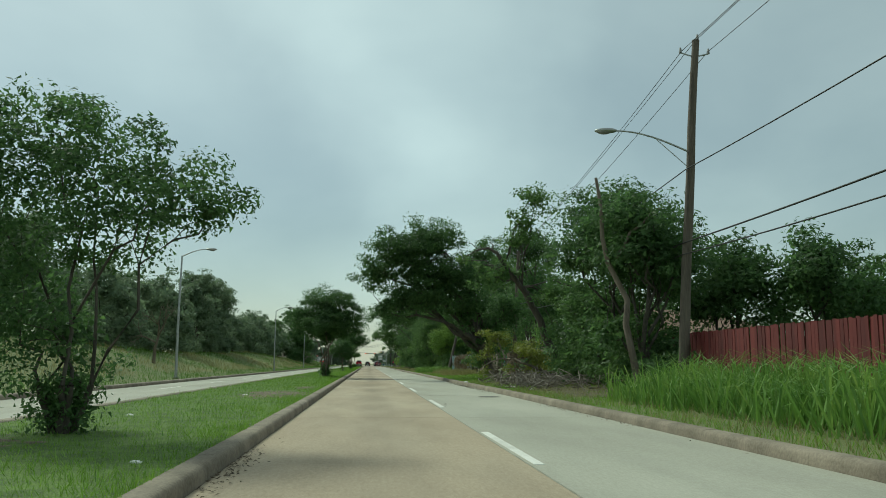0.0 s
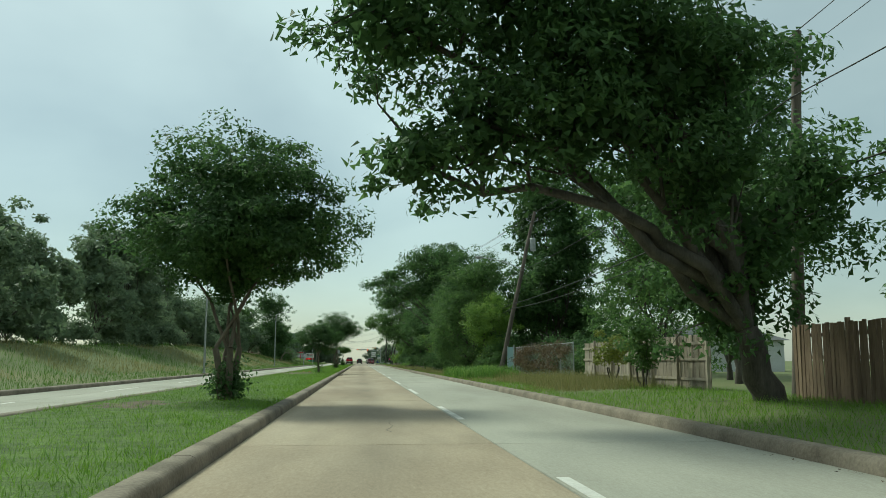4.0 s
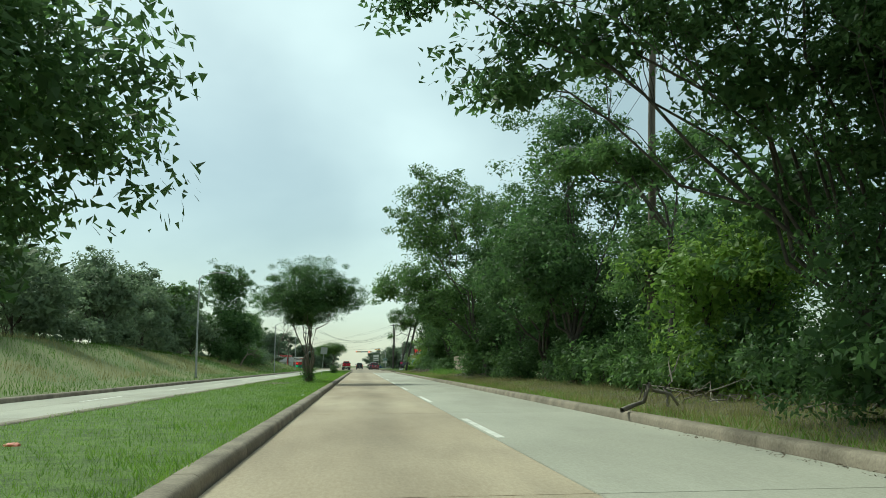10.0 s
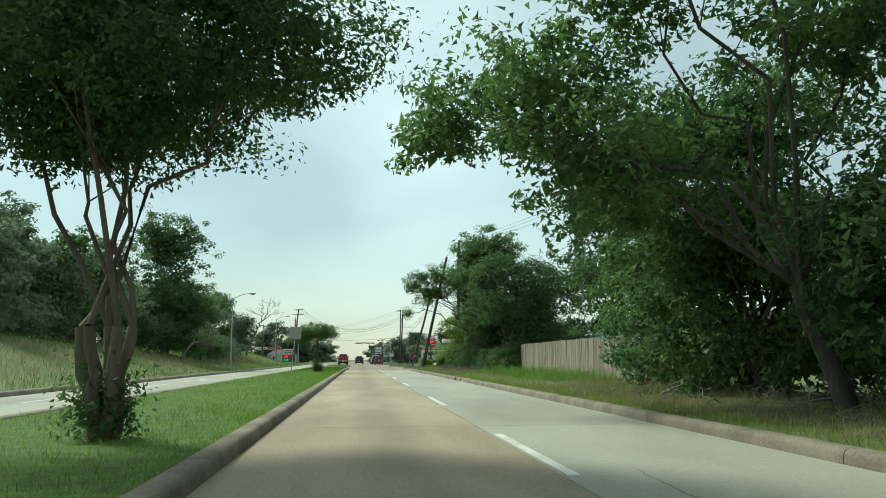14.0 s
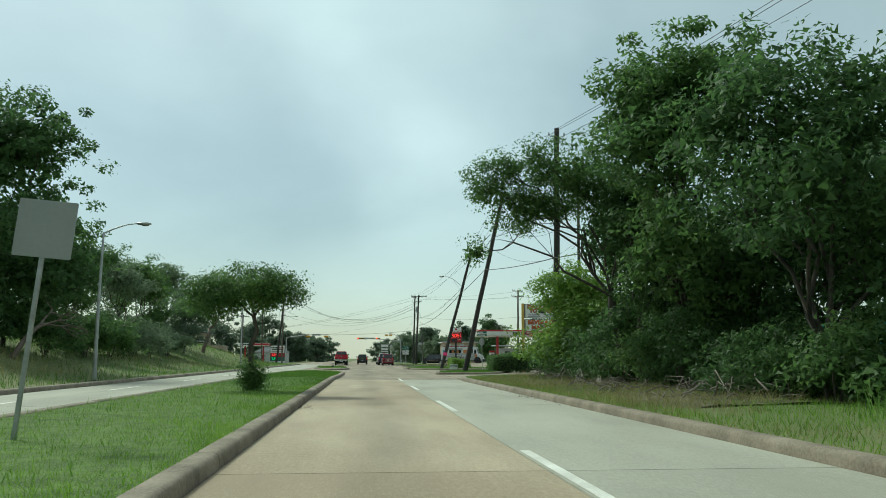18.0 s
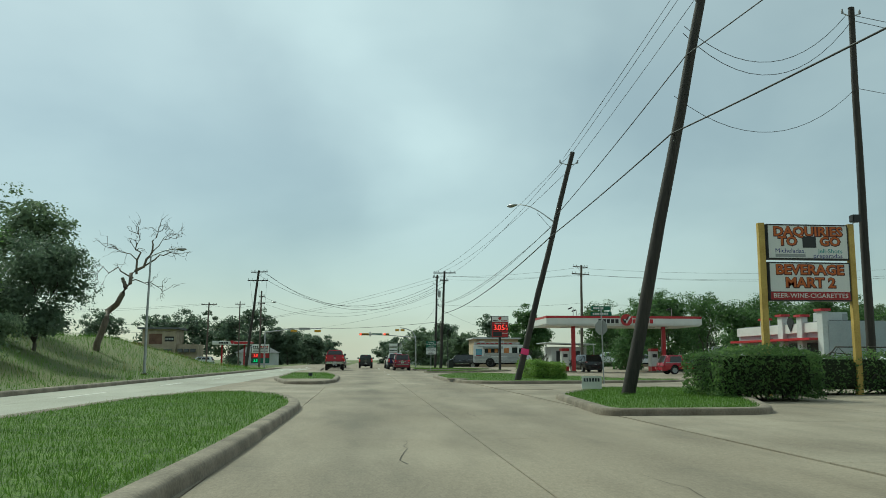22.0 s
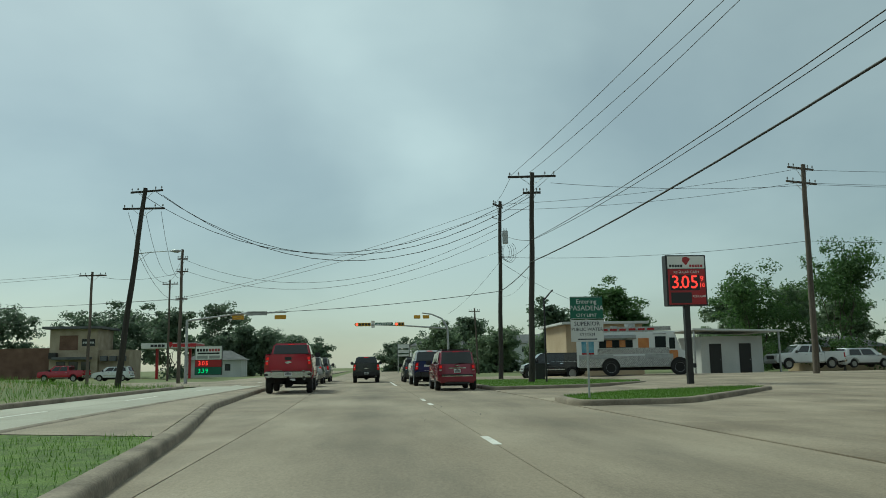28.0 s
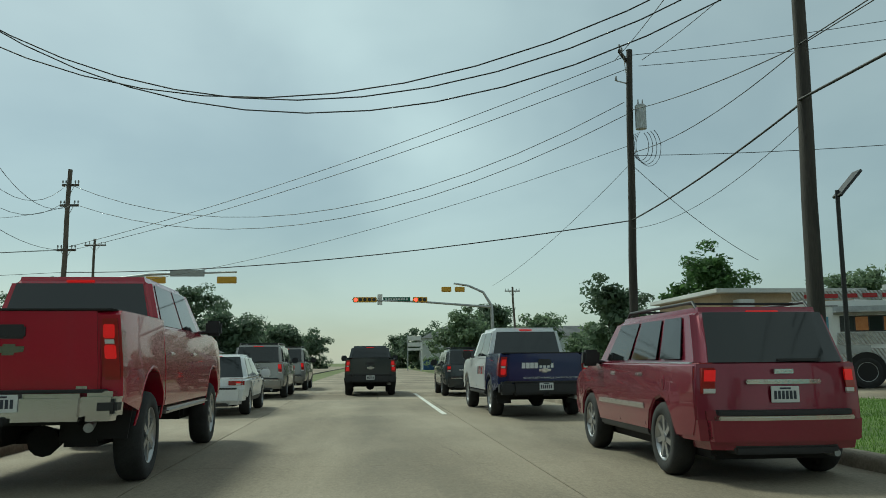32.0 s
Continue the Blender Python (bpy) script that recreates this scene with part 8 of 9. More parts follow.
low_plate = part("plate", boxed(-0.45, 0.45, -0.012, 0.0, 1.52, 2.11, 0.006), SIGN_WHITE, ent, "white plate with dark lettering")
for s, zz, txt in ((0.16, 2.00, "SUPERIOR"), (0.125, 1.85, "PUBLIC WATER"), (0.125, 1.71, "SYSTEM")):
    words("lettering", txt, s, INK, low_plate, pose(0, -0.014, zz, 90))
part("bar", boxed(-0.26, 0.26, -0.015, -0.011, 1.575, 1.605), INK, low_plate)

price = thing("price_sign", 14.62, 322.1, 0.02, label="tall black price sign with red glowing digits", category="sign")
part("post", boxed(-0.13, 0.13, 0.05, 0.31, -0.1, 3.7, 0.01), SIGN_BLACK, price)
part("cabinet", boxed(-0.96, 0.96, -0.05, 0.45, 3.62, 5.98, 0.02), SIGN_BLACK, price)
head = part("header", boxed(-0.88, 0.88, -0.065, -0.05, 5.35, 5.92), BOARD_WHITE, price, "white header panel with plain shapes")
part("emblem", prism([(-0.18, 0.0), (0.0, -0.20), (0.22, 0.10), (0.05, 0.2), (-0.14, 0.17)], 0, 0.008), SIGN_RED, head).matrix_basis = pose(0, -0.066, 5.70, 90)
for i in range(5):
    part("bar", boxed(-0.80 + i * 0.13, -0.70 + i * 0.13, -0.072, -0.065, 5.41, 5.53), SIGN_BLACK, head)
for i in range(5):
    part("bar", boxed(0.16 + i * 0.13, 0.26 + i * 0.13, -0.072, -0.065, 5.41, 5.53), SIGN_RED, head)
face = part("price_panel", boxed(-0.88, 0.88, -0.065, -0.05, 3.68, 5.32), SIGN_RED, price, "red price panel")
words("lettering", "REGULAR CASH", 0.17, BOARD_WHITE, face, pose(0, -0.068, 5.18, 90))
part("display", boxed(-0.80, 0.62, -0.072, -0.065, 4.33, 5.05), SIGN_BLACK, face)
for ch, dx in (("3", -0.52), (".", -0.28), ("0", -0.05), ("5", 0.38)):
    words("digit", ch, 0.86, LED_RED, face, pose(dx - 0.02, -0.076, 4.69, 90), 0.006, "glowing red digit")
words("digit", "9", 0.34, LED_RED, face, pose(0.72, -0.070, 4.86, 90))
for ch, dx in (("1", -0.07), ("0", 0.07)):
    words("digit", ch, 0.26, LED_RED, face, pose(0.72 + dx, -0.070, 4.56, 90))
part("display", boxed(-0.78, 0.20, -0.072, -0.065, 3.74, 4.24), SIGN_BLACK, face)
words("lettering", "REGULAR", 0.15, BOARD_WHITE, face, pose(0.56, -0.068, 4.05, 90))

daq = thing("pylon_sign", 14.27, 255.95, 0.02, label="tall white and orange shop sign on yellow posts", category="sign")
for s in (-1, 1):
    part("post", boxed(s * 1.36 - 0.09, s * 1.36 + 0.09, -0.09, 0.09, -0.1, 5.56, 0.01), YELLOW, daq)
cab1 = part("cabinet", boxed(-1.24, 1.24, -0.12, 0.12, 4.36, 5.52, 0.01), SIGN_BLACK, daq)
part("panel", boxed(-1.19, 1.19, -0.135, -0.12, 4.41, 5.47), BOARD_WHITE, cab1)
cab2 = part("cabinet", boxed(-1.24, 1.24, -0.12, 0.12, 3.02, 4.28, 0.01), SIGN_BLACK, daq)
part("panel", boxed(-1.19, 1.19, -0.135, -0.12, 3.32, 4.23), BOARD_WHITE, cab2)
part("panel", boxed(-1.19, 1.19, -0.135, -0.12, 3.06, 3.31), SIGN_RED, cab2)
for par, txt, size, zz, xx in ((cab1, "DAQUIRIES", 0.42, 5.27, 0), (cab1, "TO", 0.40, 4.95, -0.62), (cab1, "GO", 0.40, 4.95, 0.66), (cab2, "BEVERAGE", 0.44, 4.02, 0), (cab2, "MART 2", 0.44, 3.60, 0)):
    words("lettering", txt, size, LETTER_BROWN, par, pose(xx + 0.01, -0.137, zz - 0.01, 90), 0.003, bold=0.075)
    words("lettering", txt, size, LETTER_ORANGE, par, pose(xx, -0.143, zz, 90), 0.003, bold=0.022)
daq.scale = (1.12, 1.0, 1.0)
part("picture", boxed(-0.17, 0.24, -0.142, -0.135, 4.75, 5.12), SIGN_BLACK, cab1)
words("lettering", "Micheladas,", 0.2, LETTER_BLUE, cab1, pose(-0.55, -0.137, 4.64, 90))
words("lettering", "jell-Shots", 0.2, LETTER_TEAL, cab1, pose(0.66, -0.137, 4.64, 90))
part("bar", boxed(-1.0, -0.1, -0.14, -0.135, 4.44, 4.54), SIGN_BACK, cab1)
words("lettering", "preparadas", 0.2, LETTER_BLUE, cab1, pose(0.58, -0.137, 4.48, 90))
words("lettering", "BEER-WINE-CIGARETTES", 0.205, BOARD_WHITE, cab2, pose(0, -0.137, 3.185, 90))
fl = part("floodlight", boxed(1.36, 1.62, -0.25, 0.0, 5.62, 5.86, 0.02), SIGN_BLACK, daq)
part("bracket", rod((1.4, -0.05, 5.5), (1.46, -0.1, 5.64), 0.02, None, 6), STEEL, daq)

post = thing("street_name_sign", 11.4, 269.9, 0.1, label="grey post with green street name plates and stop sign", category="road sign")
part("post", rod((0, 0, -0.1), (-0.06, 0, 3.62), 0.032, None, 8), STEEL, post)
for zz, rz, nb in ((3.55, 6, 5), (3.28, -18, 7)):
    pl = part("plate", boxed(-0.5, 0.5, -0.006, 0.006, -0.1, 0.1, 0.003), SIGN_GREEN, post, "green street name plate")
    pl.matrix_basis = pose(-0.06, 0, zz, 0, 0, rz)
    for i in range(nb):
        part("bar", boxed(-0.40 + i * 0.11, -0.32 + i * 0.11, -0.009, -0.005, -0.05, 0.05), SIGN_WHITE, pl)
stop = part("stop_plate", prism([(0.38 * math.cos(radians(22.5 + 45 * k)), 0.38 * math.sin(radians(22.5 + 45 * k))) for k in range(8)], 0, 0.006), SIGN_BACK, post, "bare metal back of a stop sign")
stop.matrix_basis = pose(-0.05, 0.05, 2.62, 90, 0, -52)

back = thing("road_sign", -4.42, 199.85, 0.1, ry=5.0, label="bare metal back of a road sign on a perforated post", category="road sign")
part("post", boxed(-0.025, 0.025, -0.025, 0.025, -0.1, 3.0), STEEL, back)
part("plate", boxed(-0.36, 0.36, -0.035, -0.026, 2.28, 3.01, 0.01), SIGN_BACK, back)
notice = thing("paper_notice", 7.7, 272.12, 1.42, label="bright pink card nailed to a leaning pole", category="notice")
part("card", boxed(-0.2, 0.2, -0.012, 0, 0, 0.3), PINK, notice).matrix_basis = pose(0.25, 0, 0, 0, 12, 0)
yard = thing("yard_sign", 7.1, 256.2, 0.13, label="small hand-lettered yard sign on wire legs", category="sign")
part("panel", boxed(-0.32, 0.32, -0.006, 0.006, 0.12, 0.52), BOARD_WHITE, yard)
for i in range(6):
    part("bar", boxed(-0.26 + i * 0.09, -0.20 + i * 0.09, -0.01, -0.005, 0.34, 0.45), INK, yard)
for s in (-0.25, 0.25):
    part("leg", rod((s, 0, -0.1), (s, 0, 0.5), 0.006, None, 5), STEEL, yard)

jbox = thing("junction_box", -3.5, 283.2, 0.12, label="small dark utility box on the median island", category="utility box")
part("casing", boxed(-0.12, 0.12, -0.1, 0.1, -0.02, 0.2, 0.015), INK, jbox)
part("lid", boxed(-0.13, 0.13, -0.11, 0.11, 0.2, 0.225, 0.008), SIGN_BACK, jbox)

# ---- traffic signals ----
SIG_YELLOW = plain("signal_yellow", (0.55, 0.30, 0.02), 0.5)
DARK_LENS = plain("dark_lens", (0.02, 0.02, 0.02), 0.3)
RED_LENS = plain("red_signal_lit", (1.0, 0.03, 0.02), 0.3, emit=6.0)


def signal(parent, x, y, z, lamps, horizontal=True, back_view=False, lit=None):
    n, p = lamps, 0.30
    half = n * p / 2
    box_ = boxed(x - half - 0.03, x + half + 0.03, y - 0.1, y + 0.1, z - 0.17, z + 0.17, 0.03)
    h = part("signal_head", box_, SIG_YELLOW, parent, "yellow signal housing")
    if not back_view:
        part("face", boxed(x - half, x + half, y - 0.112, y - 0.10, z - 0.15, z + 0.15), SIG_YELLOW, h)
        for i in range(n):
            c = x - half + p * (i + 0.5)
            part("lens", rod((c, y - 0.118, z), (c, y - 0.11, z), 0.118, None, 16), RED_LENS if i == lit else DARK_LENS, h)
    else:
        for i in range(n):
            c = x - half + p * (i + 0.5)
            part("lens_cup", rod((c, y + 0.1, z), (c, y + 0.24, z), 0.125, 0.1, 12), SIG_YELLOW, h)
    return h


mr = thing("traffic_signal", 7.9, 369.0, -0.05, label="steel mast arm with red lit horizontal signals", category="traffic light", group="traffic signals")
tubes("mast", [(np.array([(0, 0, 0), (0, 0, 3.6), (-0.05, 0, 5.0), (-0.6, 0, 5.9), (-1.6, 0, 6.35), (-2.6, 0, 6.5)]), np.linspace(0.13, 0.06, 6)), (np.array([(-0.02, 0, 4.9), (-4.7, -0.2, 5.25), (-9.4, -0.4, 5.4)]), np.array([0.09, 0.07, 0.05]))], STEEL, mr, 10)
for x, n, lit in ((-8.55, 5, 0), (-4.9, 3, 0)):
    signal(mr, x, -0.4, 5.38, n, lit=lit)
nm = part("name_plate", boxed(-7.35, -5.55, -0.33, -0.31, 5.28, 5.56, 0.01), SIGN_GREEN, mr, "green street name plate")
for i in range(9):
    part("bar", boxed(-7.2 + i * 0.17, -7.08 + i * 0.17, -0.34, -0.33, 5.36, 5.48), SIGN_WHITE, nm)
part("sign_plate", boxed(-7.72, -7.40, -0.33, -0.31, 5.05, 5.75, 0.01), SIGN_WHITE, mr)
for x in (-2.2, -3.1):
    hd = signal(mr, x, 0.0, 6.1, 2, back_view=True)
ml = thing("traffic_signal", -15.3, 356.5, -0.05, label="steel mast arm with signals seen from behind", category="traffic light", group="traffic signals")
tubes("mast", [(np.array([(0, 0, 0), (0, 0, 3.0), (0, 0, 5.35)]), np.array([0.15, 0.12, 0.10])), (np.array([(0, 0, 5.25), (4.0, -0.3, 5.75), (8.3, -0.6, 5.85)]), np.array([0.09, 0.07, 0.045]))], STEEL, ml, 10)
for x in (4.3, 7.8):
    signal(ml, x, -0.5, 5.45, 3, back_view=True)
part("name_plate", boxed(5.0, 6.7, -0.56, -0.54, 5.62, 5.95, 0.01), SIGN_BACK, ml)

# ---- filling station ----
METAL_WHITE = plain("white_cladding", (0.66, 0.66, 0.63), 0.4)
METAL_RED = plain("red_cladding", (0.42, 0.014, 0.02), 0.35)
STUCCO = surface("grey_stucco", (0.30, 0.32, 0.33), (0.40, 0.42, 0.43), 0.6, 12, 0.9)
STUCCO_TAN = surface("tan_stucco", (0.36, 0.27, 0.17), (0.48, 0.38, 0.26), 0.5, 12, 0.9)
STONE_TAN = surface("tan_stone", (0.28, 0.23, 0.165), (0.44, 0.37, 0.28), 0.8, 8, 0.9, 0, 0.3)
BRICK = surface("brown_brick", (0.10, 0.055, 0.04), (0.19, 0.11, 0.08), 0.8, 10, 0.9, 0, 0.3)
ROOF_GREY = surface("grey_shingle", (0.07, 0.075, 0.08), (0.15, 0.155, 0.16), 0.6, 8, 0.9, 0, 0.3)
SIDING = surface("pale_siding", (0.44, 0.45, 0.44), (0.58, 0.59, 0.58), 0.5, 10, 0.8)
TURQUOISE = surface("turquoise_wall", (0.03, 0.36, 0.40), (0.06, 0.48, 0.52), 0.5, 9, 0.8)
SHOP_GLASS = clear_glass("shop_glass", (0.02, 0.025, 0.028), 0.05)

can = thing("petrol_canopy", 23.7, 305.0, -0.35, label="white filling station canopy with red edging and columns", category="canopy")
part("roof_deck", boxed(-8.1, 5.8, -3.0, 3.0, 4.55, 5.15, 0.03), METAL_WHITE, can)
part("soffit", boxed(-8.05, 5.75, -2.95, 2.95, 4.50, 4.548), METAL_WHITE, can)
for a, b, c, d in ((-8.16, -1.6, -3.06, 3.06), (-0.4, 5.86, -3.06, 3.06)):
    part("red_band", boxed(a, b, c, d, 5.15, 5.36, 0.02), METAL_RED, can)
part("fascia", boxed(-8.16, 5.86, -3.06, 3.06, 4.62, 5.15, 0.015), METAL_WHITE, can)
for i in range(5):
    part("bar", boxed(-3.52 + i * 0.38, -3.24 + i * 0.38, -3.09, -3.06, 4.72, 5.08), SIGN_BLACK, can)
for i in range(5):
    part("bar", boxed(-0.42 + i * 0.38, -0.12 + i * 0.38, -3.09, -3.06, 4.72, 5.08), METAL_RED, can)
part("emblem", prism([(0.52 * math.cos(k * math.pi / 12), 0.52 * math.sin(k * math.pi / 12)) for k in range(24)], 0, 0.06), METAL_RED, can).matrix_basis = pose(-1.0, -3.06, 5.02, 90)
for dx in (0.0, 0.17):
    part("emblem_check", prism([(-0.34 + dx, 0.06), (-0.10 + dx, -0.30), (0.30 + dx, 0.30), (0.18 + dx, 0.36), (-0.08 + dx, -0.06), (-0.24 + dx, 0.12)], 0, 0.07), BOARD_WHITE if dx else SIGN_BLACK, can).matrix_basis = pose(-1.06, -3.06, 5.0, 90)
for x in (-5.35, 2.95):
    part("column", boxed(x - 0.16, x + 0.16, -1.4, -1.08, 0.35, 4.5, 0.01), METAL_RED, can)
    for yy in (-0.5, 0.5):
        part("canopy_lamp", boxed(x - 0.9 * yy - 0.25, x - 0.9 * yy + 0.25, yy - 0.25, yy + 0.25, 4.47, 4.50), PORCELAIN, can)
for x in (17.75, 26.0):
    pump = thing("petrol_pump", x, 304.8, 0.05, label="red and white petrol pump below the canopy", category="petrol pump", group="petrol pumps")
    part("island", boxed(-0.75, 0.75, -1.6, 1.6, -0.03, 0.15, 0.03), KERB, pump)
    part("body", boxed(-0.3, 0.3, -0.45, 0.45, 0.15, 1.9, 0.03), METAL_WHITE, pump)
    part("header", boxed(-0.34, 0.34, -0.48, 0.48, 1.9, 2.15, 0.02), METAL_RED, pump)
    part("screen", boxed(-0.2, 0.2, -0.47, -0.45, 1.35, 1.65), SIGN_BLACK, pump)
    part("base_panel", boxed(-0.31, 0.31, -0.46, 0.46, 0.15, 0.55, 0.01), METAL_RED, pump)
    tubes("hose", [(np.array([(0.31, -0.1, 1.3), (0.5, -0.15, 1.0), (0.5, -0.2, 0.5), (0.34, -0.25, 0.9)]), 0.02)], TRIM, pump, 6)
for x, y in ((18.2, 303.0), (27.4, 303.5), (19.4, 306.5)):
    fl = thing("floodlight", x, y, 5.0, label="slim floodlight on the canopy roof", category="lamp", group="canopy floodlights")
    part("stem", rod((0, 0, -0.05), (0, 0, 0.75), 0.03, None, 8), STEEL, fl)
    part("head", boxed(-0.18, 0.22, -0.12, 0.12, 0.72, 0.84, 0.03), SIGN_BLACK, fl).matrix_basis = pose(0, 0, 0, 0, -22, 0)
for k in range(4):
    bol = thing("bollard", 27.6 + k * 0.9, 291.0 + 0.2 * k, 0.04, label="short red steel bollard", category="bollard", group="red bollards")
    part("post", cyl(rod((0, 0, -0.1), (0, 0, 0.95), 0.09, None, 14), (0, 0, 0.95), (0, 0, 1.02), 0.09, 0.05, 14), METAL_RED, bol)

store = thing("shop_building", 36.5, 289.5, 0.05, label="grey stucco shop with red cornices and glazed front", category="building")
part("wall", boxed(-6.2, 6.2, -6.7, 6.7, -0.1, 3.7, 0.01), STUCCO, store, "grey stucco wall")
part("roof", boxed(-6.0, 6.0, -6.5, 6.5, 3.7, 3.74), ROOF_GREY, store)
for yy, h in ((-6.3, 4.35), (-3.6, 4.1), (-0.9, 4.25), (1.8, 4.1)):
    pl = part("pilaster", boxed(-6.55, -6.1, yy - 0.35, yy + 0.35, -0.1, h, 0.01), SIDING, store)
    part("cornice", boxed(-6.68, -6.0, yy - 0.48, yy + 0.48, h, h + 0.16, 0.01), METAL_RED, pl)
part("awning", boxed(-7.1, -6.2, -5.9, 6.4, 2.45, 2.62, 0.02), METAL_RED, store)
part("fascia", boxed(-6.4, -6.2, -5.9, 6.6, 3.0, 3.66, 0.01), METAL_WHITE, store)
part("emblem", prism([(-0.5, 0.2), (0.0, -0.5), (0.5, 0.2), (0.2, 0.5), (-0.3, 0.5)], 0, 0.05), SIGN_BLACK, store).matrix_basis = pose(-6.41, -2.2, 3.6, 90, 0, -90)
for k in range(5):
    w = part("window", boxed(-6.24, -6.19, -5.7 + k * 2.4, -3.9 + k * 2.4, 0.15, 2.3), SIGN_BLACK, store)
    part("pane", boxed(-6.26, -6.24, -5.62 + k * 2.4, -3.98 + k * 2.4, 0.22, 2.22), SHOP_GLASS, w)
for k, (x, w) in enumerate(((-3.6, 1.9), (3.6, 1.3))):
    ac = thing("roof_unit", 36.5 + x, 287.0 + k * 3, 3.79, label="boxy air conditioner on the flat roof", category="air conditioner", group="roof units")
    part("casing", boxed(-w / 2, w / 2, -0.6, 0.6, 0, 0.75, 0.02), SIDING, ac)
    part("grille", boxed(w / 2 - 0.4, w / 2 - 0.05, -0.62, -0.6, 0.1, 0.65), SIGN_BACK, ac)
blue = thing("shop_building", 42.0, 268.0, 0.0, label="turquoise painted shop with a pale roof edge", category="building")
part("wall", boxed(-7, 7, -6, 6, -0.1, 4.6, 0.01), TURQUOISE, blue)
part("roof", boxed(-7.4, 7.4, -6.4, 6.4, 4.6, 4.85, 0.02), SIDING, blue)
part("door", boxed(-7.03, -6.99, -1, 0, 0, 2.1), SIGN_BLACK, blue)

# ---- food truck and the buildings behind it ----
DIAMOND = surface("diamond_plate", (0.24, 0.24, 0.24), (0.50, 0.50, 0.49), 9, 60, 0.35, 0.85, 0.5, (1, 1, 1), (0.3, 0.6))
dn, dl = DIAMOND.node_tree.nodes, DIAMOND.node_tree.links
wave, tc, mp = dn.new("ShaderNodeTexWave"), dn.new("ShaderNodeTexCoord"), dn.new("ShaderNodeMapping")
mp.inputs["Rotation"].default_value = (0, radians(38), 0)
wave.bands_direction, wave.inputs["Scale"].default_value = "X", 2.6
quilt = dn.new("ShaderNodeBump")
quilt.inputs["Strength"].default_value, quilt.inputs["Distance"].default_value = 1.0, 0.03
dl.new(tc.outputs["Object"], mp.inputs["Vector"])
dl.new(mp.outputs[0], wave.inputs["Vector"])
dl.new(wave.outputs["Fac"], quilt.inputs["Height"])
dl.new(quilt.outputs[0], dn["Principled BSDF"].inputs["Normal"])
TRUCK_WHITE = plain("truck_white", (0.70, 0.71, 0.71), 0.4)
ORANGE_ART = surface("orange_poster", (0.42, 0.14, 0.04), (0.55, 0.25, 0.08), 2, 15, 0.5)
BLUE_ART = surface("blue_poster", (0.05, 0.20, 0.30), (0.18, 0.36, 0.46), 1.5, 12, 0.5)
FT_SCALE = (0.78, 0.88, 0.98)
ROUND = Matrix.Diagonal((0.91 / 0.78, 0.91 / 0.88, 0.91 / 0.98, 1))          # keeps the wheels round on the scaled truck
ft = thing("food_truck", 17.4, 340.6, 0.25, -18, label="white food truck with quilted steel panels and hatch", category="truck")
part("body", boxed(-4.2, 4.1, -1.2, 1.2, 0.55, 2.95, 0.07), TRUCK_WHITE, ft)
part("lower_panel", boxed(-4.0, 3.9, -1.235, -1.19, 0.58, 1.32, 0.005), DIAMOND, ft, "quilted steel panel")
part("steel_band", boxed(-4.0, -1.1, -1.245, -1.23, 1.12, 1.42, 0.004), STEEL, ft)
part("steel_band", boxed(1.6, 3.9, -1.245, -1.23, 1.12, 1.42, 0.004), STEEL, ft)
part("counter_panel", boxed(-2.4, 3.6, -1.24, -1.2, 1.45, 1.85, 0.005), DIAMOND, ft)
part("awning", boxed(-2.5, 0.9, -1.75, -1.2, 2.52, 2.58, 0.01), STEEL, ft, "raised steel serving hatch").matrix_basis = pose(0, 0, 0, 0, 0, 0)
part("awning_back", boxed(-2.5, 0.9, -1.23, -1.2, 2.45, 2.75, 0.01), STEEL, ft)
hatch = part("serving_window", boxed(-2.25, 0.6, -1.225, -1.195, 1.88, 2.42), SIGN_BLACK, ft)
for k in range(5):
    part("pane", boxed(-2.2 + k * 0.56, -1.7 + k * 0.56, -1.235, -1.225, 1.92, 2.38), SHOP_GLASS if k % 2 == 0 else ORANGE_ART, hatch)
part("poster", boxed(-3.75, -2.7, -1.215, -1.20, 1.45, 2.4), BLUE_ART, ft, "poster of a blue mountain")
part("poster_strip", boxed(-3.75, -2.7, -1.22, -1.21, 1.45, 1.56), SIGN_RED, ft)
part("poster", boxed(1.05, 1.95, -1.215, -1.20, 1.6, 2.5), ORANGE_ART, ft, "orange food poster")
part("side_window", boxed(2.45, 3.35, -1.22, -1.19, 1.85, 2.6), SHOP_GLASS, ft)
part("roof_sign", boxed(-4.1, 3.8, -1.15, -1.08, 2.98, 3.28, 0.01), DIAMOND, ft, "steel roof sign with red shapes")
for k in range(8):
    part("bar", boxed(-3.6 + k * 0.78, -3.02 + k * 0.78, -1.17, -1.15, 3.04, 3.18), SIGN_RED, ft)
part("vent", rod((0.4, 0.2, 2.9), (0.4, 0.2, 3.55), 0.42, 0.45, 16), STEEL, ft)
part("vent", rod((-1.0, 0.2, 2.9), (-1.0, 0.2, 3.4), 0.25, 0.28, 14), STEEL, ft)
nose_ = bmesh.new()
f_ = nose_.faces.new([nose_.verts.new((a, -1.1, b)) for a, b in ((4.0, 0.5), (5.45, 0.5), (5.55, 0.9), (5.3, 1.5), (4.55, 1.7), (4.05, 2.9), (4.0, 2.9))])
g_ = bmesh.ops.extrude_face_region(nose_, geom=[f_])
bmesh.ops.translate(nose_, verts=[v for v in g_["geom"] if isinstance(v, bmesh.types.BMVert)], vec=(0, 2.2, 0))
bmesh.ops.recalc_face_normals(nose_, faces=nose_.faces)
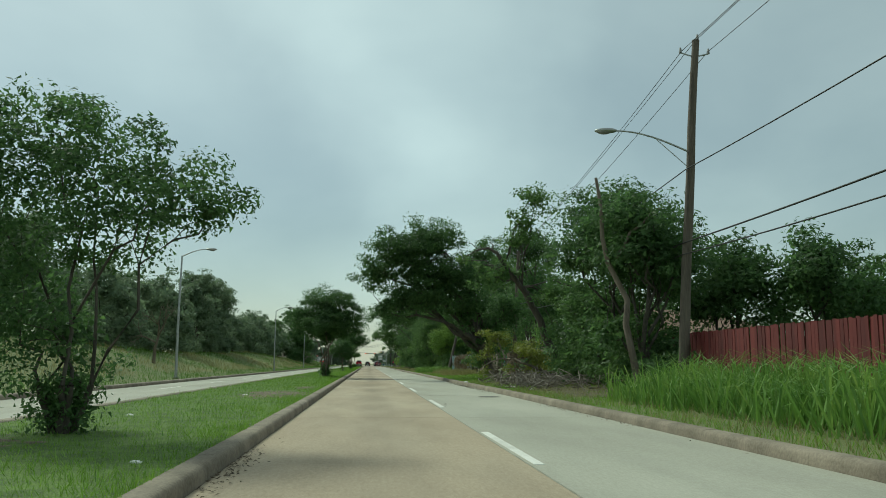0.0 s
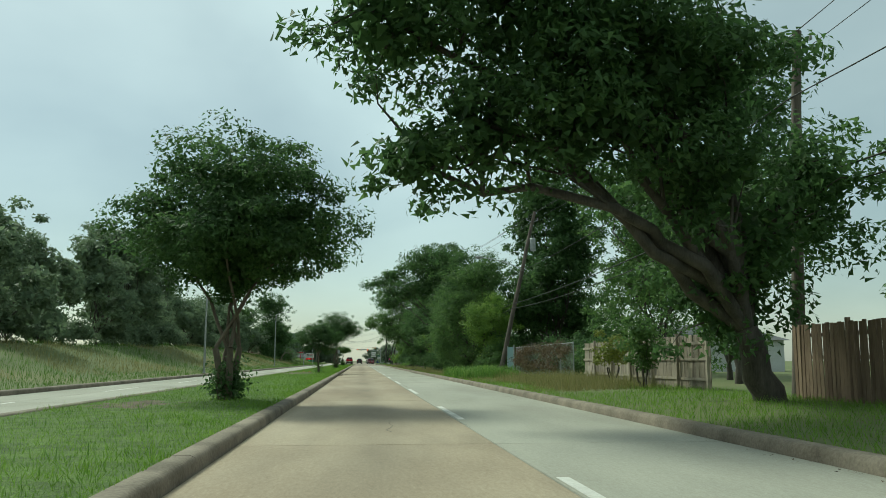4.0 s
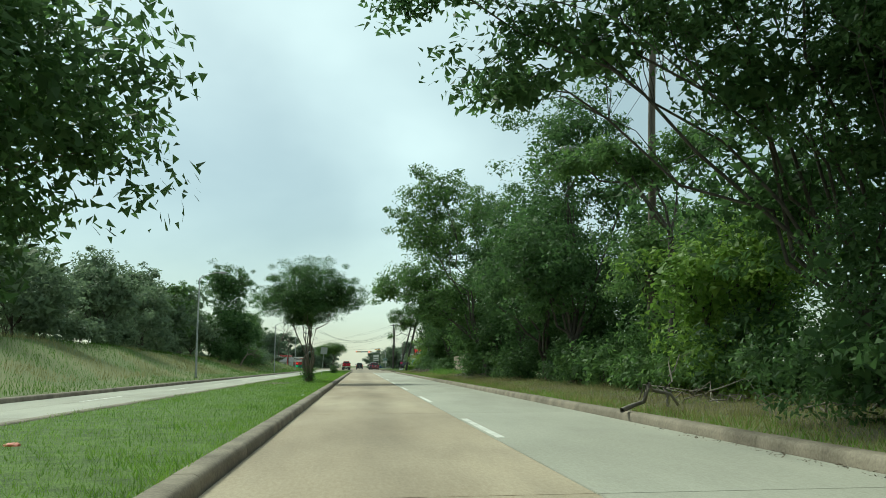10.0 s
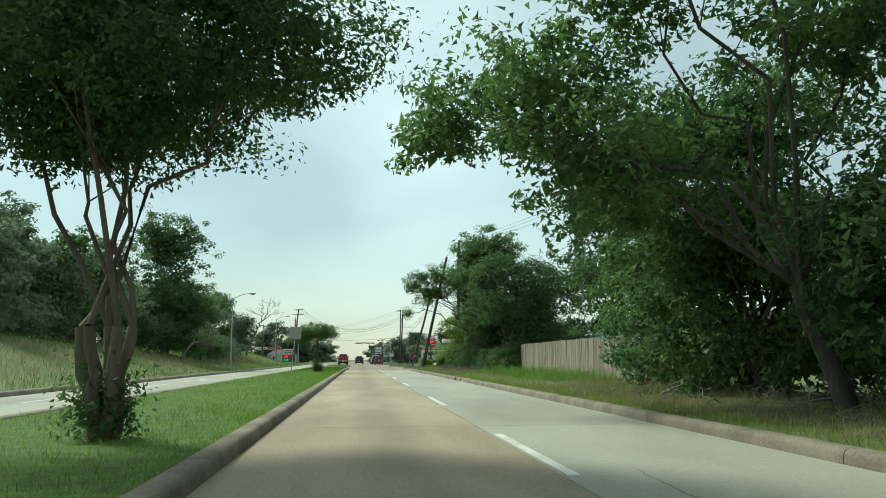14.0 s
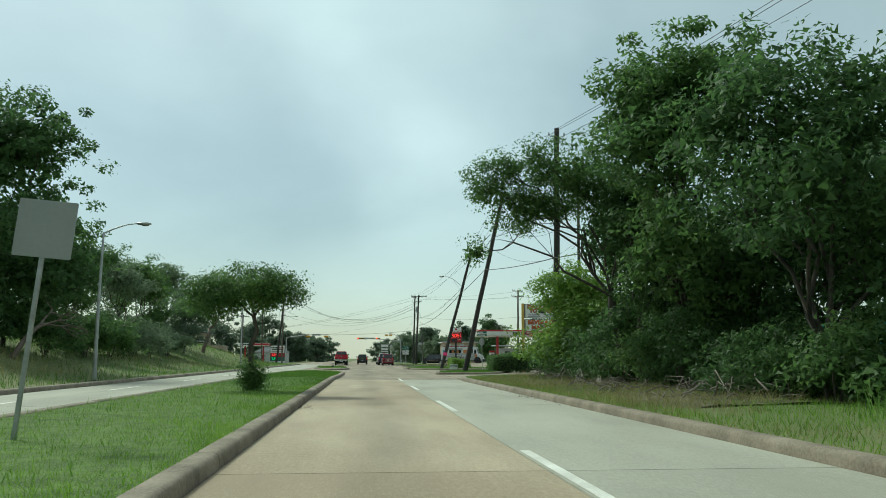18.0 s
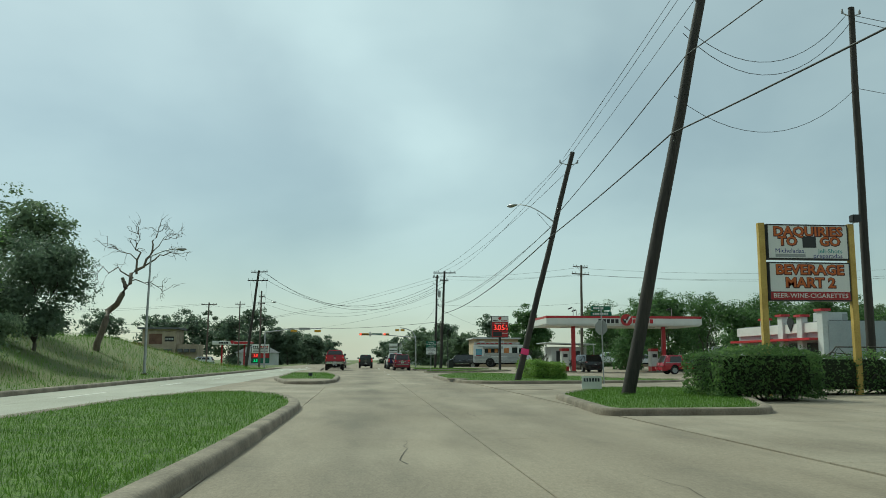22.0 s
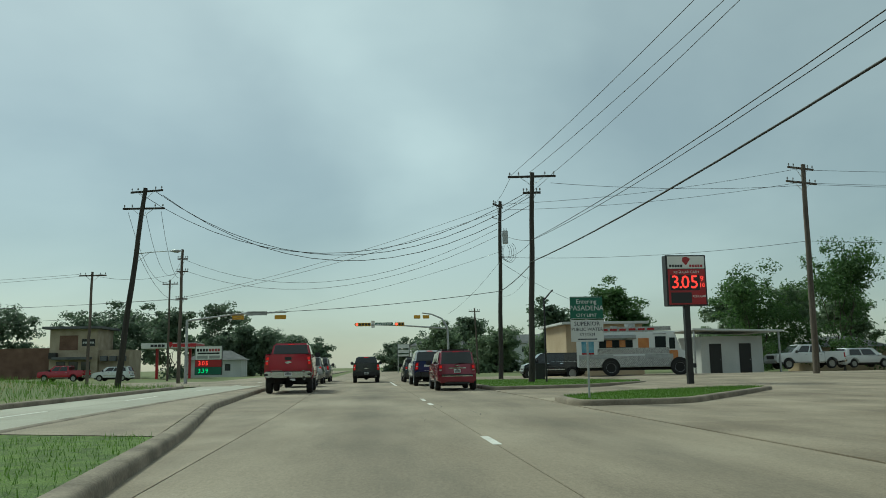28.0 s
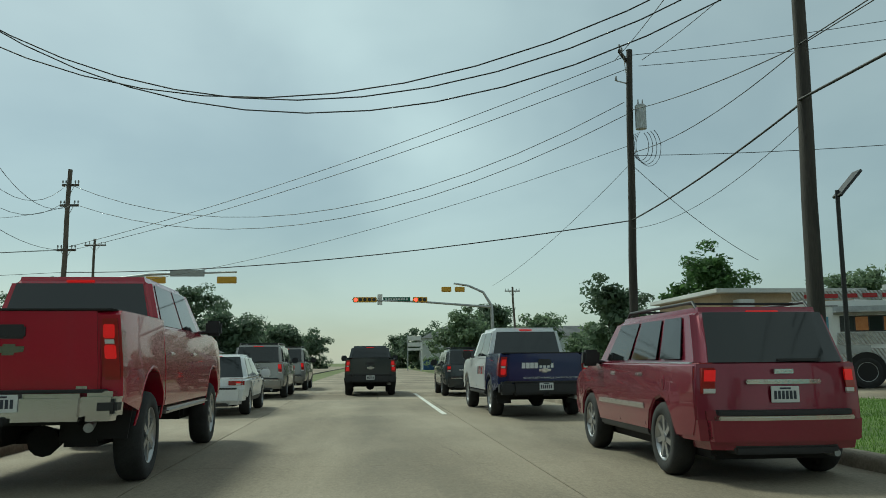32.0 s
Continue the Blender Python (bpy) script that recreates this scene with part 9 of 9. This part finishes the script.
bmesh.ops.bevel(nose_, geom=list(nose_.edges), offset=0.06, segments=2, affect="EDGES")
part("cab", nose_, TRUCK_WHITE, ft)
part("windscreen", boxed(-0.01, 0.01, -0.95, 0.95, 0, 1.05), SHOP_GLASS, ft).matrix_basis = pose(4.52, 0, 1.78, 0, -22, 0)
part("cab_window", boxed(3.62, 4.1, -1.22, -1.10, 1.75, 2.5, 0.01), SHOP_GLASS, ft)
part("poster", boxed(3.6, 4.3, -1.222, -1.09, 1.05, 1.65), ORANGE_ART, ft)
part("bumper", boxed(5.35, 5.75, -1.1, 1.1, 0.45, 0.75, 0.04), TRIM, ft)
part("headlight", rod((5.5, -0.8, 1.05), (5.6, -0.8, 1.05), 0.12, None, 14), WHITE_LENS, ft)
# Black discs on the uncut body paint the shadow around each wheel.
for x in (-1.3, 4.4):
    part("wheel_arch", rod((0, -0.17, 0), (0, 0.16, 0), 0.66, None, 24), UNDER, ft).matrix_basis = Matrix.Translation((x, -1.07, 0.58)) @ ROUND
    for s in (-1, 1):
        o = wheel(ft, x, s * 1.09, 0.56, 0.32, 1, STEEL, 5)
        o.matrix_basis = Matrix.Translation((x, s * 1.09, 0.52)) @ ROUND @ pose(0, 0, 0, 0, 0, 90 * s)
part("chassis", boxed(-4.0, 5.2, -0.8, 0.8, 0.35, 0.6), UNDER, ft)
part("strip_lamp", boxed(-3.4, -2.3, -1.24, -1.2, 2.74, 2.79), PORCELAIN, ft)
part("strip_lamp", boxed(2.3, 3.4, -1.24, -1.2, 2.74, 2.79), PORCELAIN, ft)

ft.scale = FT_SCALE

tan = thing("shop_building", 20.0, 353.5, 0.0, label="low tan stucco building behind the food truck", category="building")
part("wall", boxed(-4.6, 1.6, -4.0, 4.0, -0.1, 4.15, 0.01), STUCCO_TAN, tan)
part("roof", boxed(-5.0, 2.0, -4.5, 4.4, 4.15, 4.35, 0.02), SIDING, tan)
for k in range(2):
    w = part("window", boxed(-3.6 + k * 2.6, -2.2 + k * 2.6, -4.03, -3.98, 1.3, 2.6), SIGN_BLACK, tan)
    part("pane", boxed(-3.55 + k * 2.6, -2.25 + k * 2.6, -4.045, -4.03, 1.35, 2.55), SHOP_GLASS, w)
ac = thing("window_unit", 16.3, 349.2, 3.3, label="grey air conditioner on the tan wall", category="air conditioner")
part("casing", boxed(-0.35, 0.35, -0.35, 0.32, 0, 0.55, 0.02), SIDING, ac)
shed = thing("shed", 29.6, 352.5, 0.1, label="pale shed with dark doors below a flat metal awning", category="building")
part("wall", boxed(-2.9, 2.3, -2.0, 3.0, -0.1, 3.0, 0.01), SIDING, shed)
part("awning", boxed(-4.2, 3.2, -3.6, 3.2, 3.35, 3.5, 0.02), SIDING, shed).matrix_basis = pose(0, 0, 0, 0, 1.5, 0)
for x in (-1.7, 0.8):
    dr = part("door", boxed(x - 0.5, x + 0.5, -2.03, -1.99, 0.02, 2.4, 0.005), SIGN_BLACK, shed)
    part("door_handle", rod((x + 0.38, -2.07, 1.1), (x + 0.38, -2.03, 1.1), 0.03, None, 8), STEEL, dr)
for x in (-4.0, 3.0):
    part("post", boxed(x - 0.06, x + 0.06, -3.5, -3.38, -0.1, 3.4), STEEL, shed)
sol = thing("lot_lamp", 9.55, 329.9, 0.12, label="slim black pole with a tilted solar lamp", category="street lamp")
part("pole", rod((0, 0, -0.1), (0, 0, 4.6), 0.055, 0.045, 10), SIGN_BLACK, sol)
part("panel", boxed(-0.35, 0.4, -0.16, 0.16, -0.03, 0.03, 0.01), SIGN_BLACK, sol, "tilted solar panel lamp").matrix_basis = pose(0.22, 0, 4.72, 0, -48, 0)
bin_ = thing("waste_bin", 10.6, 336.9, 0.12, label="black wheeled waste bin on the grass", category="waste bin")
part("body", boxed(-0.3, 0.3, -0.3, 0.3, 0, 0.95, 0.04), SIGN_BLACK, bin_)
part("lid", boxed(-0.33, 0.33, -0.34, 0.33, 0.95, 1.02, 0.02), SIGN_BLACK, bin_)


def house(x, y, w, d, h, roof_h, label, wall, roof, seed=0, turn=0):
    ob = thing("house", x, y, -0.05, turn, label, "building")
    part("wall", boxed(-w / 2, w / 2, -d / 2, d / 2, -0.1, h), wall, ob)
    bm = bmesh.new()
    a = [bm.verts.new(p) for p in ((-w / 2 - 0.4, -d / 2 - 0.4, h), (w / 2 + 0.4, -d / 2 - 0.4, h), (w / 2 + 0.4, d / 2 + 0.4, h), (-w / 2 - 0.4, d / 2 + 0.4, h), (-w / 4, 0, h + roof_h), (w / 4, 0, h + roof_h))]
    for f in ((0, 1, 5, 4), (1, 2, 5), (2, 3, 4, 5), (3, 0, 4), (3, 2, 1, 0)):
        bm.faces.new([a[i] for i in f])
    part("roof", bm, roof, ob)
    n = max(2, int(w / 3.2))
    for s in range(max(1, int(h / 2.8))):
        for k in range(n):
            cx = -w / 2 + w * (k + 0.5) / n
            win = part("window", boxed(cx - 0.55, cx + 0.55, -d / 2 - 0.04, -d / 2 + 0.02, 0.9 + s * 2.8, 2.2 + s * 2.8), SIDING, ob)
            part("pane", boxed(cx - 0.47, cx + 0.47, -d / 2 - 0.05, -d / 2 - 0.04, 0.98 + s * 2.8, 2.12 + s * 2.8), SHOP_GLASS, win)
    return ob


house(46.0, 364.0, 7, 6, 2.3, 1.1, "low house with a grey hipped roof", STUCCO_TAN, ROOF_GREY)
house(60.0, 366.0, 8, 6, 2.4, 1.2, "low tan house behind a pole", STUCCO_TAN, ROOF_GREY)
house(17.0, 470.0, 16, 10, 5.6, 2.2, "far grey apartment block with a dark hipped roof", SIDING, ROOF_GREY)
house(34.0, 462.0, 15, 10, 5.6, 2.0, "far grey apartment block with a dark hipped roof", SIDING, ROOF_GREY)
house(15.2, 41.0, 8, 7, 2.5, 1.4, "brick house half hidden behind trees", BRICK, surface("brown_shingle", (0.16, 0.10, 0.07), (0.26, 0.17, 0.12), 0.8, 10))
house(30.0, 112.0, 9, 8, 2.8, 1.4, "pale house behind the trees", SIDING, ROOF_GREY)
house(25.0, 199.0, 13, 9, 2.7, 1.5, "low building with a dark red roof behind a fence", BRICK, surface("red_shingle", (0.10, 0.025, 0.022), (0.17, 0.045, 0.04), 0.8, 10))
house(-26.0, 432.0, 9, 7, 2.8, 1.6, "small pale house past the corner shops", SIDING, ROOF_GREY)

# ---- corner shops across the road ----
tw = thing("shop_building", -46.3, 424.0, -0.05, label="tan stone corner shop with a flat-roofed tower", category="building")
part("tower", boxed(-3.7, 3.6, -3.0, 5.0, -0.1, 7.9, 0.02), STONE_TAN, tw)
part("tower_roof", boxed(-4.6, 4.4, -4.0, 5.8, 7.9, 8.3, 0.03), ROOF_GREY, tw)
part("recess", boxed(-2.2, 0.6, -3.05, -2.98, 4.6, 6.9), BRICK, tw)
part("sign", boxed(1.2, 3.2, -3.06, -2.98, 5.2, 6.3), SIGN_BLACK, tw)
for i in range(5):
    part("bar", boxed(1.35 + i * 0.36, 1.6 + i * 0.36, -3.08, -3.06, 5.6, 5.9), SIDING, tw)
part("awning", boxed(-2.8, 2.8, -4.6, -3.0, 3.1, 3.5, 0.02), ROOF_GREY, tw)
part("wing", boxed(3.6, 8.2, -2.0, 5.0, -0.1, 4.6, 0.02), STONE_TAN, tw)
for k in range(3):
    part("wing_awning", boxed(4.0 + k * 1.4, 5.0 + k * 1.4, -2.9, -2.0, 2.8, 3.6, 0.02), ROOF_GREY, tw)
    w = part("window", boxed(-2.6 + k * 1.9, -1.2 + k * 1.9, -3.04, -2.98, 0.1, 2.8), SIGN_BLACK, tw)
    part("pane", boxed(-2.5 + k * 1.9, -1.3 + k * 1.9, -3.055, -3.04, 0.2, 2.7), SHOP_GLASS, w)
part("brick_wing", boxed(-17.0, -3.7, -2.0, 6.0, -0.1, 5.0, 0.02), BRICK, tw)
part("sign", boxed(-3.5, -2.4, -3.9, -3.0, 3.2, 4.2), SIGN_BLACK, tw)
gl = thing("petrol_canopy", -27.9, 408.0, -0.05, label="far white and red filling station canopy", category="canopy")
part("roof_deck", boxed(-3.9, 3.6, -3, 3, 4.25, 5.0, 0.03), METAL_WHITE, gl)
part("red_band", boxed(0.4, 3.62, -3.03, 3.03, 4.4, 4.9), METAL_RED, gl)
for i in range(4):
    part("bar", boxed(-2.6 + i * 0.5, -2.2 + i * 0.5, -3.05, -3.02, 4.45, 4.8), SIGN_BLACK, gl)
part("emblem", prism([(-0.4, 0.2), (0.0, -0.4), (0.4, 0.1), (0.2, 0.4), (-0.2, 0.4)], 0, 0.05), METAL_RED, gl).matrix_basis = pose(0.1, -3.05, 4.7, 90)
for x in (-2.4, 2.2):
    part("column", boxed(x - 0.17, x + 0.17, -0.17, 0.17, 0, 4.25), METAL_RED, gl)
ps = thing("price_sign", -21.0, 397.0, -0.05, label="low shop sign with red and green price panels", category="sign")
part("cabinet", boxed(-1.75, 1.75, -0.2, 0.2, 0.5, 4.3, 0.02), SIGN_BLACK, ps)
part("header", boxed(-1.68, 1.68, -0.22, -0.2, 2.5, 4.22), BOARD_WHITE, ps)
for i in range(8):
    part("bar", boxed(-1.5 + i * 0.38, -1.22 + i * 0.38, -0.235, -0.22, 3.55, 3.9), SIGN_BLACK if i < 4 else SIGN_RED, ps)
part("bar", boxed(-1.4, 1.4, -0.235, -0.22, 3.2, 3.4), SIGN_BLACK, ps)
part("bar", boxed(-1.45, -0.1, -0.235, -0.22, 2.62, 3.0), SIGN_BACK, ps)
part("bar", boxed(0.1, 1.45, -0.235, -0.22, 2.62, 3.0), SIGN_BACK, ps)
part("price_panel", boxed(-1.68, 1.68, -0.22, -0.2, 1.55, 2.45), SIGN_RED, ps)
part("price_panel", boxed(-1.68, 1.68, -0.22, -0.2, 0.55, 1.5), SIGN_GREEN, ps)
for price_text, z, led in (("3.39", 1.02, LED_GREEN), ("3.05", 2.0, LED_RED)):
    for ch, dx in zip(price_text, (-0.54, -0.28, -0.05, 0.40)):
        words("digit", ch, 0.78, led, ps, pose(-0.6 + dx, -0.23, z, 90))
mono = thing("monument_sign", 6.3, 440.0, 0.0, label="far white shop sign with three panels", category="sign")
for s in (-1.0, 1.0):
    part("post", boxed(s - 0.08, s + 0.08, -0.08, 0.08, -0.1, 5.3), STEEL, mono)
for a, b in ((4.5, 5.2), (3.6, 4.2), (3.0, 3.35)):
    part("panel", boxed(-1.0, 1.0, -0.12, 0.12, a, b, 0.01), BOARD_WHITE, mono)
dump = thing("waste_container", 8.6, 436.0, 0.0, label="far blue steel waste container", category="waste container")
part("body", boxed(-1.2, 1.2, -0.8, 0.8, 0.1, 1.5, 0.03), plain("container_blue", (0.02, 0.07, 0.2), 0.5), dump)
part("lid", boxed(-1.22, 1.22, -0.82, 0.82, 1.5, 1.6, 0.03), SIGN_BLACK, dump)

# ---- grass ----
rg = np.random.default_rng(77)


def patchy(X, Y, s=0.5, k=0.0):
    v = np.sin(X * s * 2.1 + 1.3 * np.sin(Y * s * 0.9)) + np.sin(Y * s * 1.3 + 1.7 * np.sin(X * s * 1.1 + 2.0)) + 0.6 * np.sin((X + Y) * s * 3.3)
    return v > k


def field(n, x0, x1, y0, y1):
    return rg.uniform(x0, x1, n), rg.uniform(y0, y1, n)


WORN = [(-4.9, 10.4, 0.8, 1.4), (-3.1, 27.5, 1.2, 3.8), (-2.6, 34.5, 0.55, 2.2), (-4.9, 61.5, 0.9, 1.9), (-4.6, 108.0, 1.7, 5.4), (-5.0, 154.0, 1.0, 2.4)]


def unworn(X, Y):
    keep = np.ones(len(X), bool)
    for a, b, rx, ry in WORN:
        keep &= ((X - a) / rx) ** 2 + ((Y - b) / ry) ** 2 > rg.uniform(-0.25, 1.3, len(X))
    return keep


for a, b, rx, ry in WORN:
    # a low uneven crust of earth that dips below the grass at its rim
    u_, v_ = np.meshgrid(np.linspace(-1.15, 1.15, 26), np.linspace(-1.15, 1.15, 44), indexing="ij")
    XX, YY = np.clip(a + rx * u_, FAR_R + 0.3, KERB_L - 0.3), b + ry * v_
    rough_ = np.array([noise.noise(Vector((p * 1.9, q * 1.9, a))) + 0.6 * noise.noise(Vector((p * 5.5, q * 5.5, b))) for p, q in zip(XX.ravel(), YY.ravel())]).reshape(XX.shape)
    ZZ = 0.126 + 0.022 * (0.75 - u_ ** 2 - v_ ** 2) + 0.03 * rough_
    q_ = (np.arange(25)[:, None] * 44 + np.arange(43)[None]).ravel()
    tagged(raw("bare_patch", np.stack([XX, YY, np.clip(ZZ, 0.09, 0.16)], -1).reshape(-1, 3), np.stack([q_, q_ + 44, q_ + 45, q_ + 1], -1), DIRT, None, "", True), "worn patch of bare brown earth in the grass", "bare earth", "", "structure")

X, Y = field(190000, 0, 1, -6, 243)
X = KERB_L - 0.25 + (FAR_R - KERB_L + 0.5) * X ** 1.5
k = unworn(X, Y)
X, Y = X[k], Y[k]
tall = patchy(X, Y, 0.9, 1.2)
# The median's end takes the darker blades, shaded by colour.
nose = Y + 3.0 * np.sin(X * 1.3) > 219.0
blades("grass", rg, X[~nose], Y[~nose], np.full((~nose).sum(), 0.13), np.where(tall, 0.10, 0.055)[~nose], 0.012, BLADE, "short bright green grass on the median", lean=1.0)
blades("grass", rg, X[nose], Y[nose], np.full(nose.sum(), 0.13), np.where(tall, 0.10, 0.055)[nose], 0.012, BLADE_DEEP_SHADED, "short deep green grass at the end of the median, shade in its colour", lean=1.0)
X, Y = field(15000, FAR_R + 0.25, KERB_L - 0.25, -6, 243)
k = patchy(X, Y, 1.7, 1.1)
blades("weeds", rg, X[k], Y[k], np.full(k.sum(), 0.13), 0.14, 0.02, BLADE_REED, "taller weeds standing in the median grass", "weeds", 0.5)
for poly in ISLANDS:
    P = np.array(poly)
    n = int(min(26000, (np.ptp(P[:, 0]) * np.ptp(P[:, 1])) * 420))
    X, Y = field(n, P[:, 0].min(), P[:, 0].max(), P[:, 1].min(), P[:, 1].max())
    k = inside(poly, X, Y)
    k &= ~((Y > 297.5) & (X < -2.8)) & ~((Y > 260) & (Y < 275.7) & (X < -1.0))
    blades("grass", rg, X[k], Y[k], np.full(k.sum(), 0.13), 0.075, 0.014, BLADE_DEEP_SHADED, "short green grass on a kerbed island", lean=0.6)
# near verge
LITTER_EARTH = surface("leaf_litter", (0.055, 0.05, 0.027), (0.14, 0.125, 0.066), 1.6, 40, 0.95, 0, 0.9, spread=(0.40, 0.62))
for ya, yb in ((24, 42), (100, 177), (205.5, 231.5)):
    gx_, gy_ = np.linspace(0, 1, 9), np.arange(ya, yb + 0.01, 0.75)
    A_, B_ = np.meshgrid(gx_, gy_, indexing="ij")
    lo_ = 6.0 + 0.35 * np.sin(B_ * 0.9) + 0.25 * np.sin(B_ * 2.3 + 1)
    XX = lo_ + (11.5 - lo_) * A_
    ZZ = bank(XX, B_) + 0.015 * np.sin(np.pi * A_ ** 0.4) + 0.02 * np.sin(XX * 3 + B_ * 2.2) * (A_ > 0) + 0.03 * (A_ > 0) - 0.03 * (A_ == 0)
    m_ = len(gy_)
    q_ = (np.arange(8)[:, None] * m_ + np.arange(m_ - 1)[None]).ravel()
    tagged(raw("leaf_litter", np.stack([XX, B_, ZZ], -1).reshape(-1, 3), np.stack([q_, q_ + m_, q_ + m_ + 1, q_ + 1], -1), LITTER_EARTH, None, "", True), "brown leaf litter and bare earth below the trees", "leaf litter", "", "structure")
X, Y = field(120000, KERB_R + 0.28, 10.5, -6, 232)
k = patchy(X, Y, 0.35, -0.4) | (X < 6.0) | ((Y > 47) & (Y < 66))
k &= ~(((Y > 100) & (Y < 176) | (Y > 206)) & (X > 6.0)) | (rg.uniform(0, 1, len(X)) < 0.8)
blades("grass", rg, X[k], Y[k], bank(X[k], Y[k]) + 0.02, 0.12, 0.013, BLADE, "green grass along the verge", lean=0.9)
X, Y = field(80000, KERB_R + 0.28, 10.5, -6, 232)
k = ~patchy(X, Y, 0.35, -0.2) & ~((Y > 46) & (Y < 68))
blades("dry_grass", rg, X[k], Y[k], bank(X[k], Y[k]) + 0.02, 0.16, 0.012, BLADE_DRY, "dry straw-coloured grass along the verge", lean=0.7)
X, Y = field(42000, 5.2, 8.8, 100, 231.5)
k = (Y < 177) | (Y > 205.5)
blades("dry_grass", rg, X[k], Y[k], bank(X[k], Y[k]) + 0.03, np.where(patchy(X[k], Y[k], 0.8, 0.6), 0.26, 0.13), 0.013, BLADE_DRY, "dry weeds and straw on the leaf litter below the trees", lean=1.0)
X, Y = field(15000, 6.2, 11.5, 1.5, 22.5)
k = rg.uniform(0, 1, len(X)) < smoothstep(5.8, 7.4, X)
blades("reeds", rg, X[k], Y[k], bank(X[k], Y[k]), np.where(patchy(X[k], Y[k], 1.1, 0.2), 1.05, 0.72), 0.040, BLADE_REED, "tall rank green grass before the red fence", "tall grass", 0.8, None, True)
X, Y = field(7500, 5.3, 8.6, 86.5, 97.0)
blades("reeds", rg, X, Y, bank(X, Y), np.where(patchy(X, Y, 1.3, 0.0), 0.62, 0.36), 0.022, BLADE_REED, "clump of tall bright grass on the verge", "tall grass", 0.7, None, True)
X, Y = field(4500, 6.2, 9.6, 68.0, 82.0)
blades("reeds", rg, X, Y, bank(X, Y), 0.45, 0.018, BLADE_DRY, "tall seeding grass along the old fence", "tall grass", 0.5)
X, Y = field(3500, 7.5, 10.4, 180.0, 202.0)
blades("reeds", rg, X, Y, bank(X, Y), 0.50, 0.020, BLADE_REED, "tall grass below the pale fence", "tall grass", 0.5)
# far bank
X, Y = field(70000, -26.0, FAR_L - 0.35, 0, 345)
dry = patchy(X, Y, 0.16, 0.1) & (X < -14.5) & ((Y < 235) | (rg.uniform(0, 1, len(X)) < 0.3))
blades("dry_grass", rg, X[dry], Y[dry], bank(X[dry], Y[dry]), 0.40, 0.028, BLADE_DRY, "dry golden grass over the far bank", lean=0.5)
g = ~dry
blades("grass", rg, X[g], Y[g], bank(X[g], Y[g]), np.where(X[g] > -13.5, 0.24, 0.34), 0.024, BLADE_DEEP_SHADED, "long green grass along the far bank", lean=0.5)
